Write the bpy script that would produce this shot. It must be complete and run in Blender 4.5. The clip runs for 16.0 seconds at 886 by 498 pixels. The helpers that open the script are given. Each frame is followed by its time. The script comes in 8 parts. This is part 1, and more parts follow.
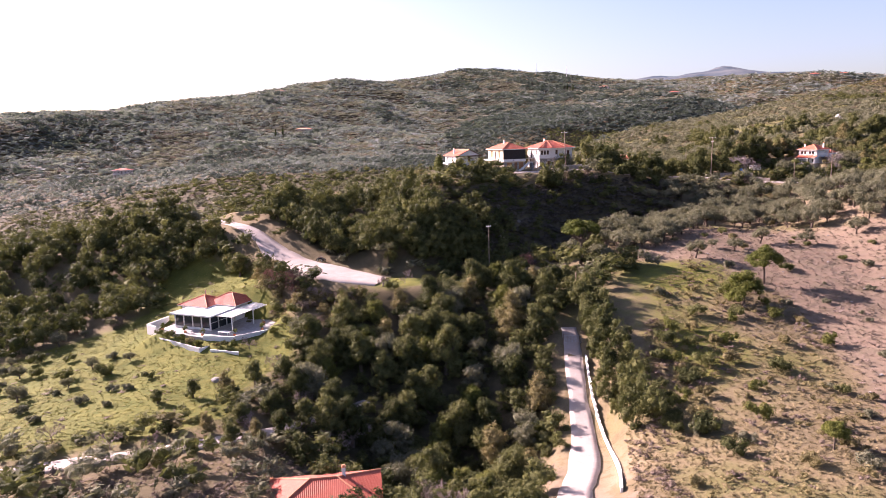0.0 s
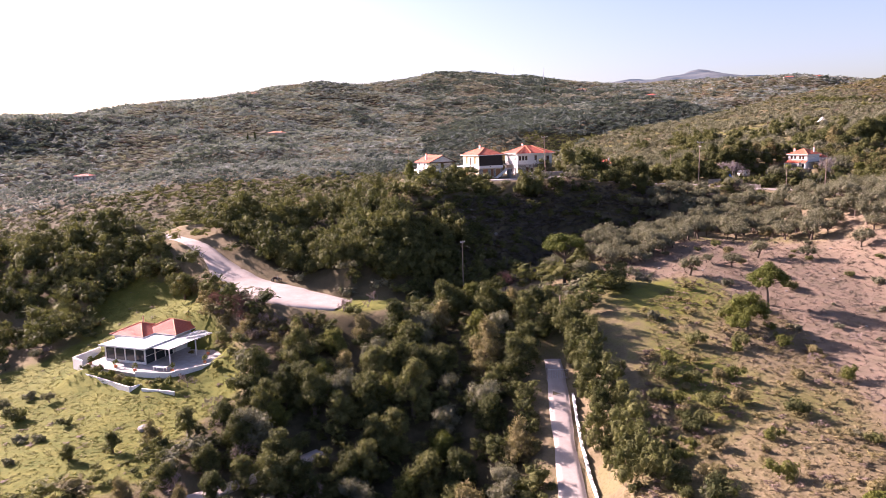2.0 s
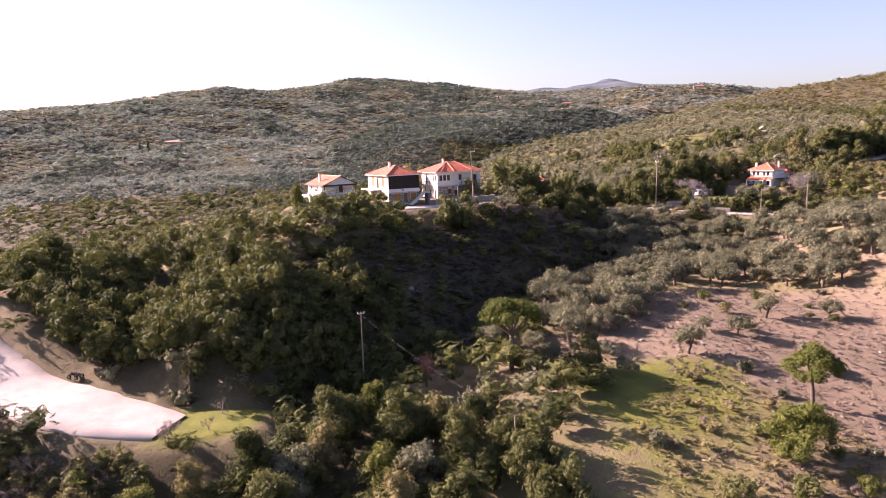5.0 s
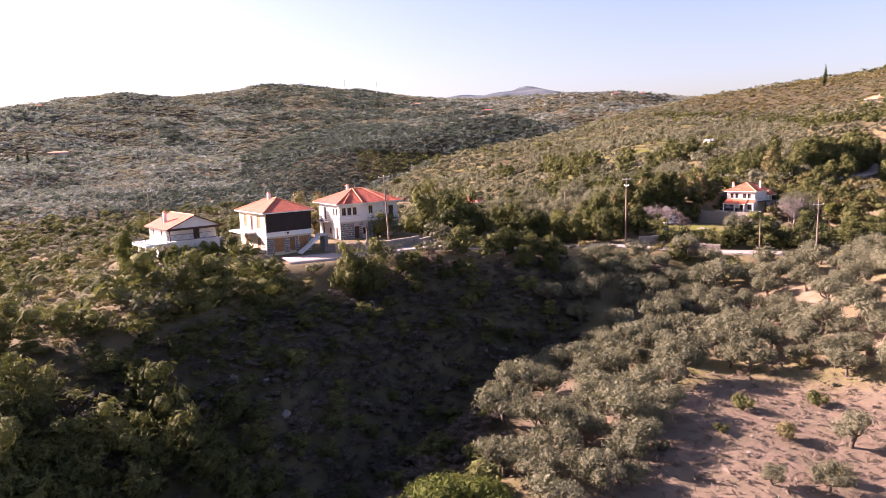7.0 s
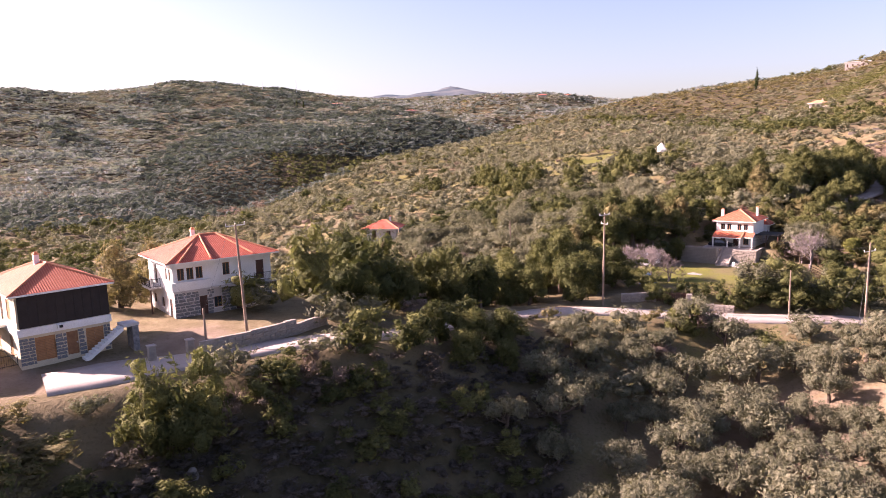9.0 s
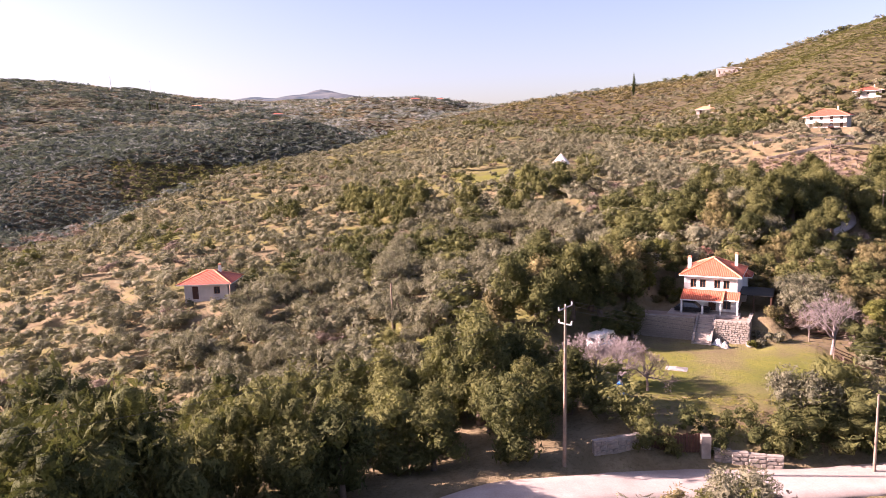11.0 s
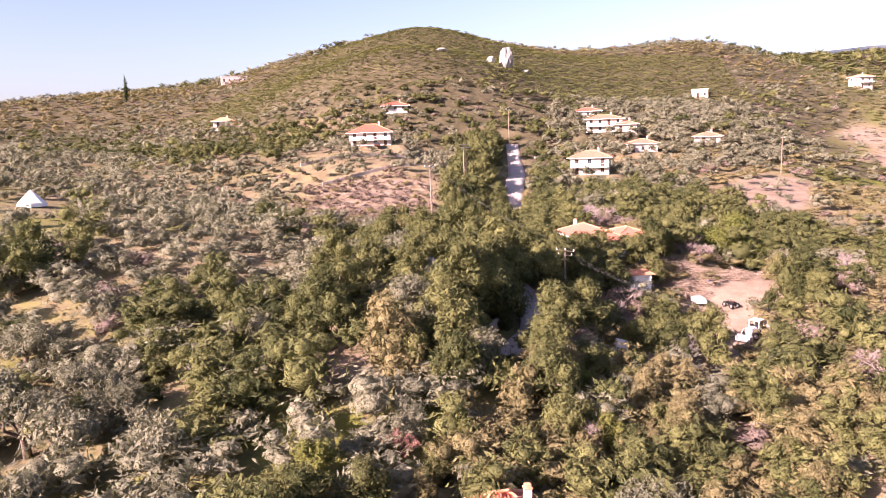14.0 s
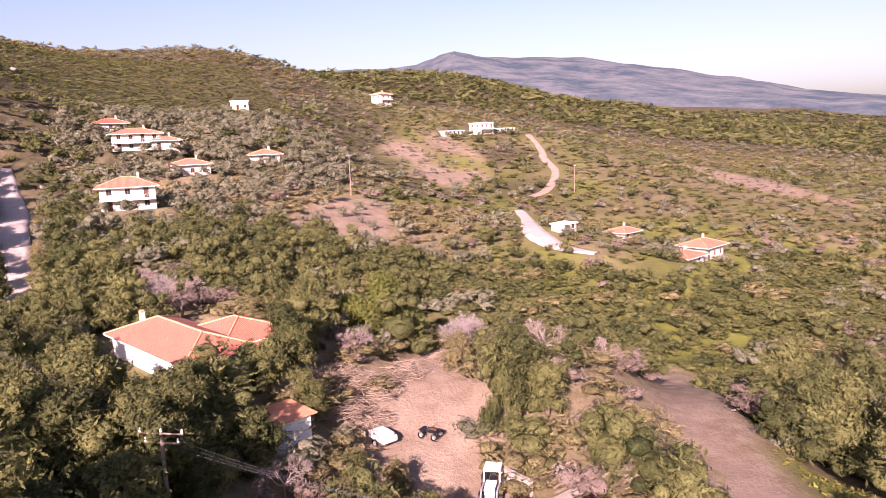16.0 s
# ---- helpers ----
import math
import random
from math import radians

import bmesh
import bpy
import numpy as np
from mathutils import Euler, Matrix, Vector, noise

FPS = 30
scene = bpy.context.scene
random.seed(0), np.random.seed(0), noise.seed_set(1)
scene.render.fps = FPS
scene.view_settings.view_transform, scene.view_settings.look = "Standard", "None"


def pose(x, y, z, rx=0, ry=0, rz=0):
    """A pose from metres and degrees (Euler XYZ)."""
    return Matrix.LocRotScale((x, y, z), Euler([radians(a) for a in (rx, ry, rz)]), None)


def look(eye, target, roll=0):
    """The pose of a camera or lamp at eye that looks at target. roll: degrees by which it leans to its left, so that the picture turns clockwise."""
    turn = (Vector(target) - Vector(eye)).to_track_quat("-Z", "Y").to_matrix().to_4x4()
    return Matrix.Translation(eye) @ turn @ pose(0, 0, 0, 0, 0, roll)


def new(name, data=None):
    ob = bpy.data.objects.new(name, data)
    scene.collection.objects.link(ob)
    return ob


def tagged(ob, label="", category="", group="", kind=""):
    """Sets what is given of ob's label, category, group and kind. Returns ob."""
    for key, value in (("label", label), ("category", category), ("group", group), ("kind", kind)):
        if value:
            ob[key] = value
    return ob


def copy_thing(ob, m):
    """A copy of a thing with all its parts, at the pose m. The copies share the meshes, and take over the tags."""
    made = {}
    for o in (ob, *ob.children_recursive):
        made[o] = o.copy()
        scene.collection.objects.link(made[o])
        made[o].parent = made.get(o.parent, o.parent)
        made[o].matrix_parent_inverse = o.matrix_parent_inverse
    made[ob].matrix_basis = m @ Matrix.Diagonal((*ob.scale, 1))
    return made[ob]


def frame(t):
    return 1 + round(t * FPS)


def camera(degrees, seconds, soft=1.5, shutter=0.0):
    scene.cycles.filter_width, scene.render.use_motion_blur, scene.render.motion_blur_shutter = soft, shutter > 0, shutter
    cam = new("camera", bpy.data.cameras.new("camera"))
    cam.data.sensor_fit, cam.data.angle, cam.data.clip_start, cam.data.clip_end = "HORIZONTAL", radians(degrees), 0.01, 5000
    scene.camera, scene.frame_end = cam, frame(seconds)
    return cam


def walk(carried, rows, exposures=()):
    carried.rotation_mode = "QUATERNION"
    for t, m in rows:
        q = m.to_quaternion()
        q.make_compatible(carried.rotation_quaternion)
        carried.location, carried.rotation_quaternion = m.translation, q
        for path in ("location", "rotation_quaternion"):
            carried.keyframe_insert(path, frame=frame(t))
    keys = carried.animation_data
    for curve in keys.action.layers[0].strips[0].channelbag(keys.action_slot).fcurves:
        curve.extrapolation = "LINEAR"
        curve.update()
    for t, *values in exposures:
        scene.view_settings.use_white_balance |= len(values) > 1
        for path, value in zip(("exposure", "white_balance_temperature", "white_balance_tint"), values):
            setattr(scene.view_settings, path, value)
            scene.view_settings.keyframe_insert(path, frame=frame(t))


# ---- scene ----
cam = camera(64.8, 16.0, 0.8)
PATH = [
    (0, (1.513, -1.55, 32.666), (1.49, 0.425, 32.346), -1.5),
    (0.5, (2.026, 2.098, 32.828), (2.002, 4.072, 32.51), -1.5),
    (1, (2.522, 5.916, 32.838), (2.508, 7.891, 32.523), -1.5),
    (1.5, (2.904, 9.72, 33.004), (2.912, 11.695, 32.69), -1.5),
    (2, (3.265, 13.432, 33.101), (3.304, 15.407, 32.788), -1.6),
    (2.5, (3.757, 17.264, 33.257), (3.823, 19.238, 32.944), -1.6),
    (3, (4.168, 21.381, 33.493), (4.258, 23.354, 33.181), -1.7),
    (3.5, (4.442, 25.511, 33.659), (4.554, 27.484, 33.348), -1.7),
    (4, (4.874, 32.827, 33.812), (5.026, 34.797, 33.506), -1.6),
    (4.2, (5.363, 37.452, 33.96), (5.538, 39.421, 33.656), -1.6),
    (6.3, (13.919, 86.31, 36.093), (14.334, 88.244, 35.801), -1.9),
    (6.5, (14.742, 89.82, 36.374), (15.176, 91.75, 36.081), -1.9),
    (7, (17.44, 100.492, 36.874), (17.931, 102.409, 36.588), -2.0),
    (7.5, (20.432, 110.479, 37.449), (20.974, 112.383, 37.166), -2.1),
    (8, (23.742, 120.412, 37.708), (24.333, 122.303, 37.43), -2.1),
    (8.5, (27.216, 130.302, 37.834), (27.861, 132.176, 37.567), -2.2),
    (8.7, (28.868, 134.327, 38.647), (29.53, 136.193, 38.366), -2.0),
    (10.8, (48.587, 176.693, 41.417), (49.559, 178.416, 41.126), -1.9),
    (11, (50.823, 180.724, 41.854), (51.834, 182.425, 41.561), -1.9),
    (11.5, (56.842, 190.051, 42.335), (57.96, 191.683, 42.04), -2.0),
    (12, (63.092, 199.506, 42.75), (64.365, 201.02, 42.456), -1.9),
    (12.5, (69.92, 208.429, 43.452), (71.355, 209.79, 43.153), -2.0),
    (13, (77.62, 216.379, 44.135), (79.22, 217.54, 43.83), -1.9),
    (13.5, (85.867, 223.47, 44.537), (87.611, 224.4, 44.23), -1.9),
    (14, (94.475, 229.199, 45.066), (96.333, 229.869, 44.753), -2.0),
    (14.5, (104.284, 233.769, 45.391), (106.225, 234.134, 45.073), -2.0),
    (15, (114.535, 237.122, 45.794), (116.509, 237.163, 45.472), -2.1),
    (15.5, (125.262, 239.065, 46.418), (127.213, 238.773, 46.093), -2.1),
    (16, (135.811, 238.952, 46.874), (137.689, 238.35, 46.547), -2.1),
]
walk(cam, [(t, look(eye, target, roll)) for t, eye, target, roll in PATH], [(0, 2.15, 6280, 40), (8, 2.27, 6650, 42), (11, 2.27, 6700, 43), (13, 2.35, 6460, 44), (15, 2.33, 6430, 46), (16, 1.89, 6500, 50)])

import collections

# ---- light: low winter sun from ahead on the left of the first view, clear sky ----
SUN_EL, SUN_AZ = radians(26.5), radians(-57.0)          # azimuth clockwise from +y
world = bpy.data.worlds.new("sky")
scene.world = world
world.use_nodes = True
wn = world.node_tree
sky = wn.nodes.new("ShaderNodeTexSky")
sky.sky_type, sky.sun_disc = "NISHITA", False
sky.sun_elevation, sky.sun_rotation = SUN_EL, SUN_AZ
sky.altitude, sky.air_density, sky.dust_density, sky.ozone_density = 100, 1.0, 2.0, 1.7
wn.links.new(sky.outputs[0], wn.nodes["Background"].inputs[0])
wn.nodes["Background"].inputs[1].default_value = 0.051
sun_data = bpy.data.lights.new("sun", "SUN")
sun_data.energy, sun_data.angle, sun_data.color = 5.0, radians(0.6), (1.0, 0.885, 0.77)
sun = new("sun", sun_data)
sun_way = Vector((math.sin(SUN_AZ) * math.cos(SUN_EL), math.cos(SUN_AZ) * math.cos(SUN_EL), math.sin(SUN_EL)))
sun.matrix_world = look(sun_way * 500, (0, 0, 0))

# ---- materials ----
class Nodes:
    """A small wrapper that makes node materials short to write."""

    def __init__(self, name):
        self.mat = bpy.data.materials.new(name)
        self.mat.use_nodes = True
        self.tree = self.mat.node_tree
        self.bsdf = self.tree.nodes["Principled BSDF"]

    def put(self, kind, **kw):
        node = self.tree.nodes.new(kind)
        for key, value in kw.items():
            if key in node.inputs:
                node.inputs[key].default_value = value
        return node

    def link(self, a, b):
        self.tree.links.new(a, b)
        return self

    def coords(self, local=False):
        if local:
            return self.put("ShaderNodeTexCoord").outputs["Object"]
        return self.put("ShaderNodeNewGeometry").outputs["Position"]

    def noise(self, scale, detail=4.0, rough=0.55, local=False):
        n = self.put("ShaderNodeTexNoise", Scale=scale, Detail=detail, Roughness=rough)
        self.link(self.coords(local), n.inputs["Vector"])
        return n.outputs["Fac"]

    def ramp(self, fac, *stops):
        r = self.tree.nodes.new("ShaderNodeValToRGB")
        el = r.color_ramp.elements
        while len(el) < len(stops):
            el.new(0.5)
        for e, (p, c) in zip(el, stops):
            e.position = p
            e.color = (c, c, c, 1) if isinstance(c, (int, float)) else (*c, 1)
        self.link(fac, r.inputs[0])
        return r.outputs[0]

    def mix(self, fac, a, b, mode="MIX"):
        m = self.tree.nodes.new("ShaderNodeMix")
        m.data_type, m.blend_type = "RGBA", mode
        for sock, v in ((m.inputs[0], fac), (m.inputs[6], a), (m.inputs[7], b)):
            if isinstance(v, (int, float)):
                sock.default_value = v
            elif isinstance(v, tuple):
                sock.default_value = (*v, 1)
            else:
                self.link(v, sock)
        return m.outputs[2]

    def math(self, op, a, b=0.0):
        m = self.tree.nodes.new("ShaderNodeMath")
        m.operation = op
        for sock, v in zip(m.inputs, (a, b)):
            if isinstance(v, (int, float)):
                sock.default_value = v
            else:
                self.link(v, sock)
        return m.outputs[0]

    def bump(self, height, strength=0.4, distance=0.05):
        b = self.put("ShaderNodeBump", Strength=strength, Distance=distance)
        self.link(height, b.inputs["Height"])
        self.link(b.outputs[0], self.bsdf.inputs["Normal"])
        return self

    def done(self, colour, rough=0.8, metal=0.0, spec=0.3):
        if isinstance(colour, tuple):
            self.bsdf.inputs["Base Color"].default_value = (*colour, 1)
        else:
            self.link(colour, self.bsdf.inputs["Base Color"])
        self.bsdf.inputs["Roughness"].default_value = rough
        self.bsdf.inputs["Metallic"].default_value = metal
        self.bsdf.inputs["Specular IOR Level"].default_value = spec
        return self.mat


def worn(name, a, b, scale=1.5, rough=0.85, bump=0.25, metal=0.0, local=True, spec=0.3):
    """Two tones blotched at two scales, with a fine relief."""
    n = Nodes(name)
    big, fine = n.noise(scale, 5.0, 0.6, local), n.noise(scale * 14, 3.0, 0.6, local)
    c = n.mix(n.ramp(big, (0.3, 0.0), (0.7, 1.0)), a, b)
    c = n.mix(0.35, c, n.ramp(fine, (0.25, 0.45), (0.75, 1.0)), "MULTIPLY")
    n.bump(fine, bump, 0.02)
    return n.done(c, rough, metal, spec)


def foliage(name, dark, light, joined=False, shift=0.42):
    """Leaves: the tone differs from tree to tree and from twig to twig."""
    n = Nodes(name)
    if joined:
        at = n.put("ShaderNodeAttribute")
        at.attribute_name = "tint"
        own = at.outputs["Fac"]
    else:
        own = n.put("ShaderNodeObjectInfo").outputs["Random"]
    twig = n.put("ShaderNodeNewGeometry").outputs["Random Per Island"]
    fac = n.math("ADD", n.math("MULTIPLY", own, 1.0 - shift), n.math("MULTIPLY", twig, shift))
    c = n.mix(fac, dark, light)
    spot = n.noise(1.6, 5.0, 0.7, not joined)
    c = n.mix(0.5, c, n.ramp(spot, (0.34, 0.35), (0.62, 1.0)), "MULTIPLY")
    n.bump(n.noise(3.0, 4.0, 0.7, not joined), 0.8, 0.25)
    back = n.put("ShaderNodeBsdfTranslucent")
    n.link(n.mix(0.5, c, (0.9, 1.0, 0.35), "MULTIPLY"), back.inputs["Color"])
    mixer = n.put("ShaderNodeMixShader")
    mixer.inputs[0].default_value = 0.27
    gap = n.put("ShaderNodeMixShader")
    hole = n.put("ShaderNodeBsdfTransparent")
    n.link(n.ramp(n.noise(8.5, 3.0, 0.65, not joined), (0.445, 0.0), (0.475, 1.0)), gap.inputs[0])
    mat = n.done(c, 0.7, 0.0, 0.08)
    n.link(n.bsdf.outputs[0], mixer.inputs[1]).link(back.outputs[0], mixer.inputs[2]).link(hole.outputs[0], gap.inputs[1]).link(mixer.outputs[0], gap.inputs[2]).link(gap.outputs[0], n.tree.nodes["Material Output"].inputs["Surface"])
    return mat


def tiles_material(name, a, b, pitch=0.21):
    """Terracotta: rows of barrel tiles run down the slope, given by the UV map in metres."""
    n = Nodes(name)
    uv = n.put("ShaderNodeUVMap").outputs[0]
    sep = n.put("ShaderNodeSeparateXYZ")
    n.link(uv, sep.inputs[0])
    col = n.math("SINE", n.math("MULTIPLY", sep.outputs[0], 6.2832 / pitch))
    row = n.math("FRACT", n.math("MULTIPLY", sep.outputs[1], 1 / 0.36))
    cell = n.put("ShaderNodeTexWhiteNoise")
    comb = n.put("ShaderNodeCombineXYZ")
    n.link(n.math("FLOOR", n.math("MULTIPLY", sep.outputs[0], 1 / pitch)), comb.inputs[0])
    n.link(n.math("FLOOR", n.math("MULTIPLY", sep.outputs[1], 1 / 0.36)), comb.inputs[1])
    n.link(comb.outputs[0], cell.inputs["Vector"])
    c = n.mix(n.math("MULTIPLY", cell.outputs["Value"], 0.8), a, b)
    big = n.noise(0.7, 5, 0.65)
    c = n.mix(0.5, c, n.ramp(big, (0.3, 0.55), (0.65, 1.0)), "MULTIPLY")
    # furrows between tile columns darkened in the colour, as crease shade
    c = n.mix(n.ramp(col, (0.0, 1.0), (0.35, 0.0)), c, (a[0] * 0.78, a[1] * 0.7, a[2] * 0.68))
    h = n.math("ADD", col, n.math("MULTIPLY", row, -0.7))
    n.bump(h, 0.5, 0.04)
    return n.done(c, 0.75, 0.0, 0.3)


def ground_material():
    """Soil, dry grass, green grass and leaf litter, spread by the painted cover map."""
    n = Nodes("ground")
    at = n.put("ShaderNodeAttribute")
    at.attribute_name = "cover"
    sep = n.put("ShaderNodeSeparateColor")
    n.link(at.outputs["Color"], sep.inputs[0])
    big, mid, fine = n.noise(0.045, 5, 0.6), n.noise(0.35, 6, 0.62), n.noise(3.2, 5, 0.65)
    soil = n.mix(n.ramp(mid, (0.35, 0.0), (0.65, 1.0)), (0.19, 0.135, 0.093), (0.27, 0.202, 0.146))
    soil = n.mix(n.ramp(fine, (0.55, 0.0), (0.72, 1.0)), soil, (0.17, 0.12, 0.075))
    dry = n.mix(n.ramp(mid, (0.38, 0.0), (0.62, 1.0)), (0.165, 0.128, 0.07), (0.245, 0.19, 0.112))
    dry = n.mix(n.ramp(fine, (0.5, 0.0), (0.75, 1.0)), dry, (0.11, 0.09, 0.04))
    green = n.mix(n.ramp(mid, (0.35, 0.0), (0.65, 1.0)), (0.098, 0.11, 0.022), (0.17, 0.162, 0.037))
    green = n.mix(n.ramp(fine, (0.5, 0.0), (0.75, 1.0)), green, (0.09, 0.11, 0.025))
    litter = n.mix(n.ramp(mid, (0.35, 0.0), (0.65, 1.0)), (0.048, 0.044, 0.022), (0.11, 0.088, 0.05))
    c = dry
    for k, (tone, lo) in enumerate(((green, 0.25), (soil, 0.25), (litter, 0.25))):
        edge = n.math("ADD", sep.outputs[k], n.math("MULTIPLY", n.math("SUBTRACT", mid, 0.5), 0.9))
        c = n.mix(n.ramp(edge, (0.34, 0.0), (0.66, 1.0)), c, tone)
    c = n.mix(0.45, c, n.ramp(big, (0.3, 0.6), (0.7, 1.0)), "MULTIPLY")
    n.bump(n.math("ADD", n.math("MULTIPLY", mid, 1.5), fine), 0.6, 0.2)
    return n.done(c, 0.95, 0.0, 0.1)


M_GROUND = ground_material()
M_CONCRETE = worn("concrete", (0.35, 0.285, 0.245), (0.44, 0.375, 0.325), 0.5, 0.9, 0.3, local=False)
M_DIRT = worn("dirt_track", (0.25, 0.175, 0.125), (0.36, 0.265, 0.205), 0.6, 0.95, 0.5, local=False)
M_PAVING = worn("pale_paving", (0.33, 0.30, 0.275), (0.45, 0.42, 0.385), 1.2, 0.8, 0.2)
M_WHITE = worn("white_paint", (0.80, 0.79, 0.76), (0.70, 0.68, 0.64), 0.8, 0.7, 0.1)
M_CREAM = worn("cream_render", (0.62, 0.53, 0.37), (0.52, 0.44, 0.31), 0.8, 0.8, 0.15)
M_GREYWALL = worn("grey_render", (0.55, 0.52, 0.49), (0.44, 0.42, 0.40), 0.9, 0.85, 0.2)
M_BLACK = worn("black_sheeting", (0.022, 0.016, 0.014), (0.035, 0.026, 0.022), 1.2, 0.7, 0.3)
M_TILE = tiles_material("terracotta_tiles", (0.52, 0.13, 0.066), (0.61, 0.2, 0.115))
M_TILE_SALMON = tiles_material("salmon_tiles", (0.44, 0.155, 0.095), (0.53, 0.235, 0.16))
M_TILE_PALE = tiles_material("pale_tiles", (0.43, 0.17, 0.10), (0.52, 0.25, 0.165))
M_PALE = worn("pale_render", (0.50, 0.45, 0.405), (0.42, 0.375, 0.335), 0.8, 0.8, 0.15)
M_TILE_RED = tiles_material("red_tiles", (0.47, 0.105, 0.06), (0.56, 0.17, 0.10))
M_RIDGE = worn("ridge_tiles", (0.58, 0.20, 0.10), (0.66, 0.32, 0.18), 2.0, 0.8, 0.3)
M_WOOD = worn("brown_wood", (0.20, 0.095, 0.045), (0.30, 0.15, 0.07), 2.5, 0.7, 0.3)
M_SHUTTER = worn("orange_shutter", (0.33, 0.15, 0.06), (0.40, 0.20, 0.085), 2.5, 0.65, 0.2)
M_DARKWOOD = worn("dark_door", (0.06, 0.03, 0.02), (0.10, 0.045, 0.03), 2.5, 0.6, 0.2)
M_IRON = worn("black_iron", (0.02, 0.02, 0.022), (0.035, 0.035, 0.035), 3, 0.5, 0.1, 0.6)
M_POLE = worn("weathered_pole", (0.20, 0.14, 0.10), (0.30, 0.23, 0.18), 2.0, 0.85, 0.3)
M_STONE = worn("rubble_stone", (0.24, 0.20, 0.165), (0.38, 0.33, 0.28), 1.6, 0.9, 0.6)
M_SLATE = worn("slate_stone", (0.10, 0.105, 0.11), (0.26, 0.26, 0.26), 3.0, 0.85, 0.6)
M_ROCK = worn("grey_rock", (0.19, 0.175, 0.155), (0.34, 0.315, 0.285), 1.4, 0.9, 0.8)
M_CLIFF = worn("cliff_rock", (0.12, 0.11, 0.095), (0.26, 0.235, 0.20), 0.35, 0.95, 0.9, local=False)
M_BARK = worn("bark", (0.085, 0.06, 0.042), (0.16, 0.12, 0.09), 3.0, 0.95, 0.7)
M_TWIG = worn("bare_twigs", (0.20, 0.145, 0.125), (0.32, 0.25, 0.22), 3.0, 0.9, 0.2)
M_TWIG_RED = worn("reddish_twigs", (0.20, 0.09, 0.065), (0.30, 0.155, 0.115), 3.0, 0.9, 0.2)
M_TWIG_PALE = worn("pale_twigs", (0.21, 0.17, 0.155), (0.32, 0.265, 0.25), 3.0, 0.9, 0.2)
M_STICKS = worn("dry_sticks", (0.25, 0.18, 0.125), (0.38, 0.29, 0.215), 3.0, 0.9, 0.2)
M_PLASTIC_BLUE = worn("blue_tarpaulin", (0.04, 0.13, 0.33), (0.07, 0.22, 0.46), 2.0, 0.5, 0.2)
M_METAL = worn("galvanised_metal", (0.45, 0.45, 0.45), (0.58, 0.58, 0.57), 2.0, 0.45, 0.1, 0.7)
M_WIRE = worn("cable", (0.05, 0.05, 0.05), (0.09, 0.09, 0.09), 2.0, 0.6, 0.0)


def glass_material(name, colour, rough=0.06):
    n = Nodes(name)
    c = n.mix(n.noise(0.8, 3, 0.5, True), colour, tuple(v * 1.6 for v in colour))
    return n.done(c, rough, 0.0, 0.6)


M_GLASS = glass_material("window_glass", (0.02, 0.025, 0.03))

OAK_TONES = (0.042, 0.053, 0.019), (0.188, 0.183, 0.066)
OLIVE_TONES = (0.122, 0.120, 0.074), (0.262, 0.248, 0.160)
SCRUB_TONES = (0.14, 0.12, 0.053), (0.29, 0.238, 0.112)
L_OAK = foliage("evergreen_leaves", *OAK_TONES)
L_OLIVE = foliage("olive_leaves", *OLIVE_TONES)
L_PINE = foliage("pine_needles", (0.075, 0.095, 0.022), (0.195, 0.2, 0.05))
L_BRIGHT = foliage("bright_leaves", (0.085, 0.1, 0.022), (0.2, 0.195, 0.055))
L_SCRUB = foliage("scrub_leaves", *SCRUB_TONES)
L_CYPRESS = foliage("cypress_leaves", (0.022, 0.034, 0.012), (0.06, 0.075, 0.025))
J_OAK = foliage("woodland_leaves", *OAK_TONES, True)
J_OLIVE = foliage("grove_leaves", *OLIVE_TONES, True)
J_SCRUB = foliage("hillside_leaves", *SCRUB_TONES, True)
J_HEATH = foliage("heath_leaves", (0.076, 0.09, 0.031), (0.185, 0.174, 0.06), True)
# cooler grey-blue copies of the leaf tones, with aerial haze put into the colour
J_HAZE_OAK = foliage("haze_toned_woodland_leaves", (0.052, 0.068, 0.062), (0.14, 0.162, 0.14), True)
J_HAZE_OLIVE = foliage("haze_toned_grove_leaves", (0.17, 0.19, 0.18), (0.31, 0.33, 0.305), True)
J_HAZE_SCRUB = foliage("haze_toned_scrub_leaves", (0.18, 0.178, 0.145), (0.33, 0.315, 0.255), True)
J_BROWN = foliage("withered_leaves", (0.15, 0.11, 0.085), (0.285, 0.215, 0.175), True)
# withered brush toned darker, so the bank's shade sits in the colour
J_BANK = foliage("shade_toned_brush", (0.07, 0.06, 0.051), (0.175, 0.145, 0.118), True)
J_STRAW = foliage("straw", (0.17, 0.135, 0.068), (0.3, 0.24, 0.13), True)
J_GRASS = foliage("grass_blades", (0.135, 0.138, 0.03), (0.265, 0.24, 0.062), True)


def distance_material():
    """Far mountains: blue haze painted into the colour, which also glows faintly."""
    n = Nodes("haze_toned_mountains")
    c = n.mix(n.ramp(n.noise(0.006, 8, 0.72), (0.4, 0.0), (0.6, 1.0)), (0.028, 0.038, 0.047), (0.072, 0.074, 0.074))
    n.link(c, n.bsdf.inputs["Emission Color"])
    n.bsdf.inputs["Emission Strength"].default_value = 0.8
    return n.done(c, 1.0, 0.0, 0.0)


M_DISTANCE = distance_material()

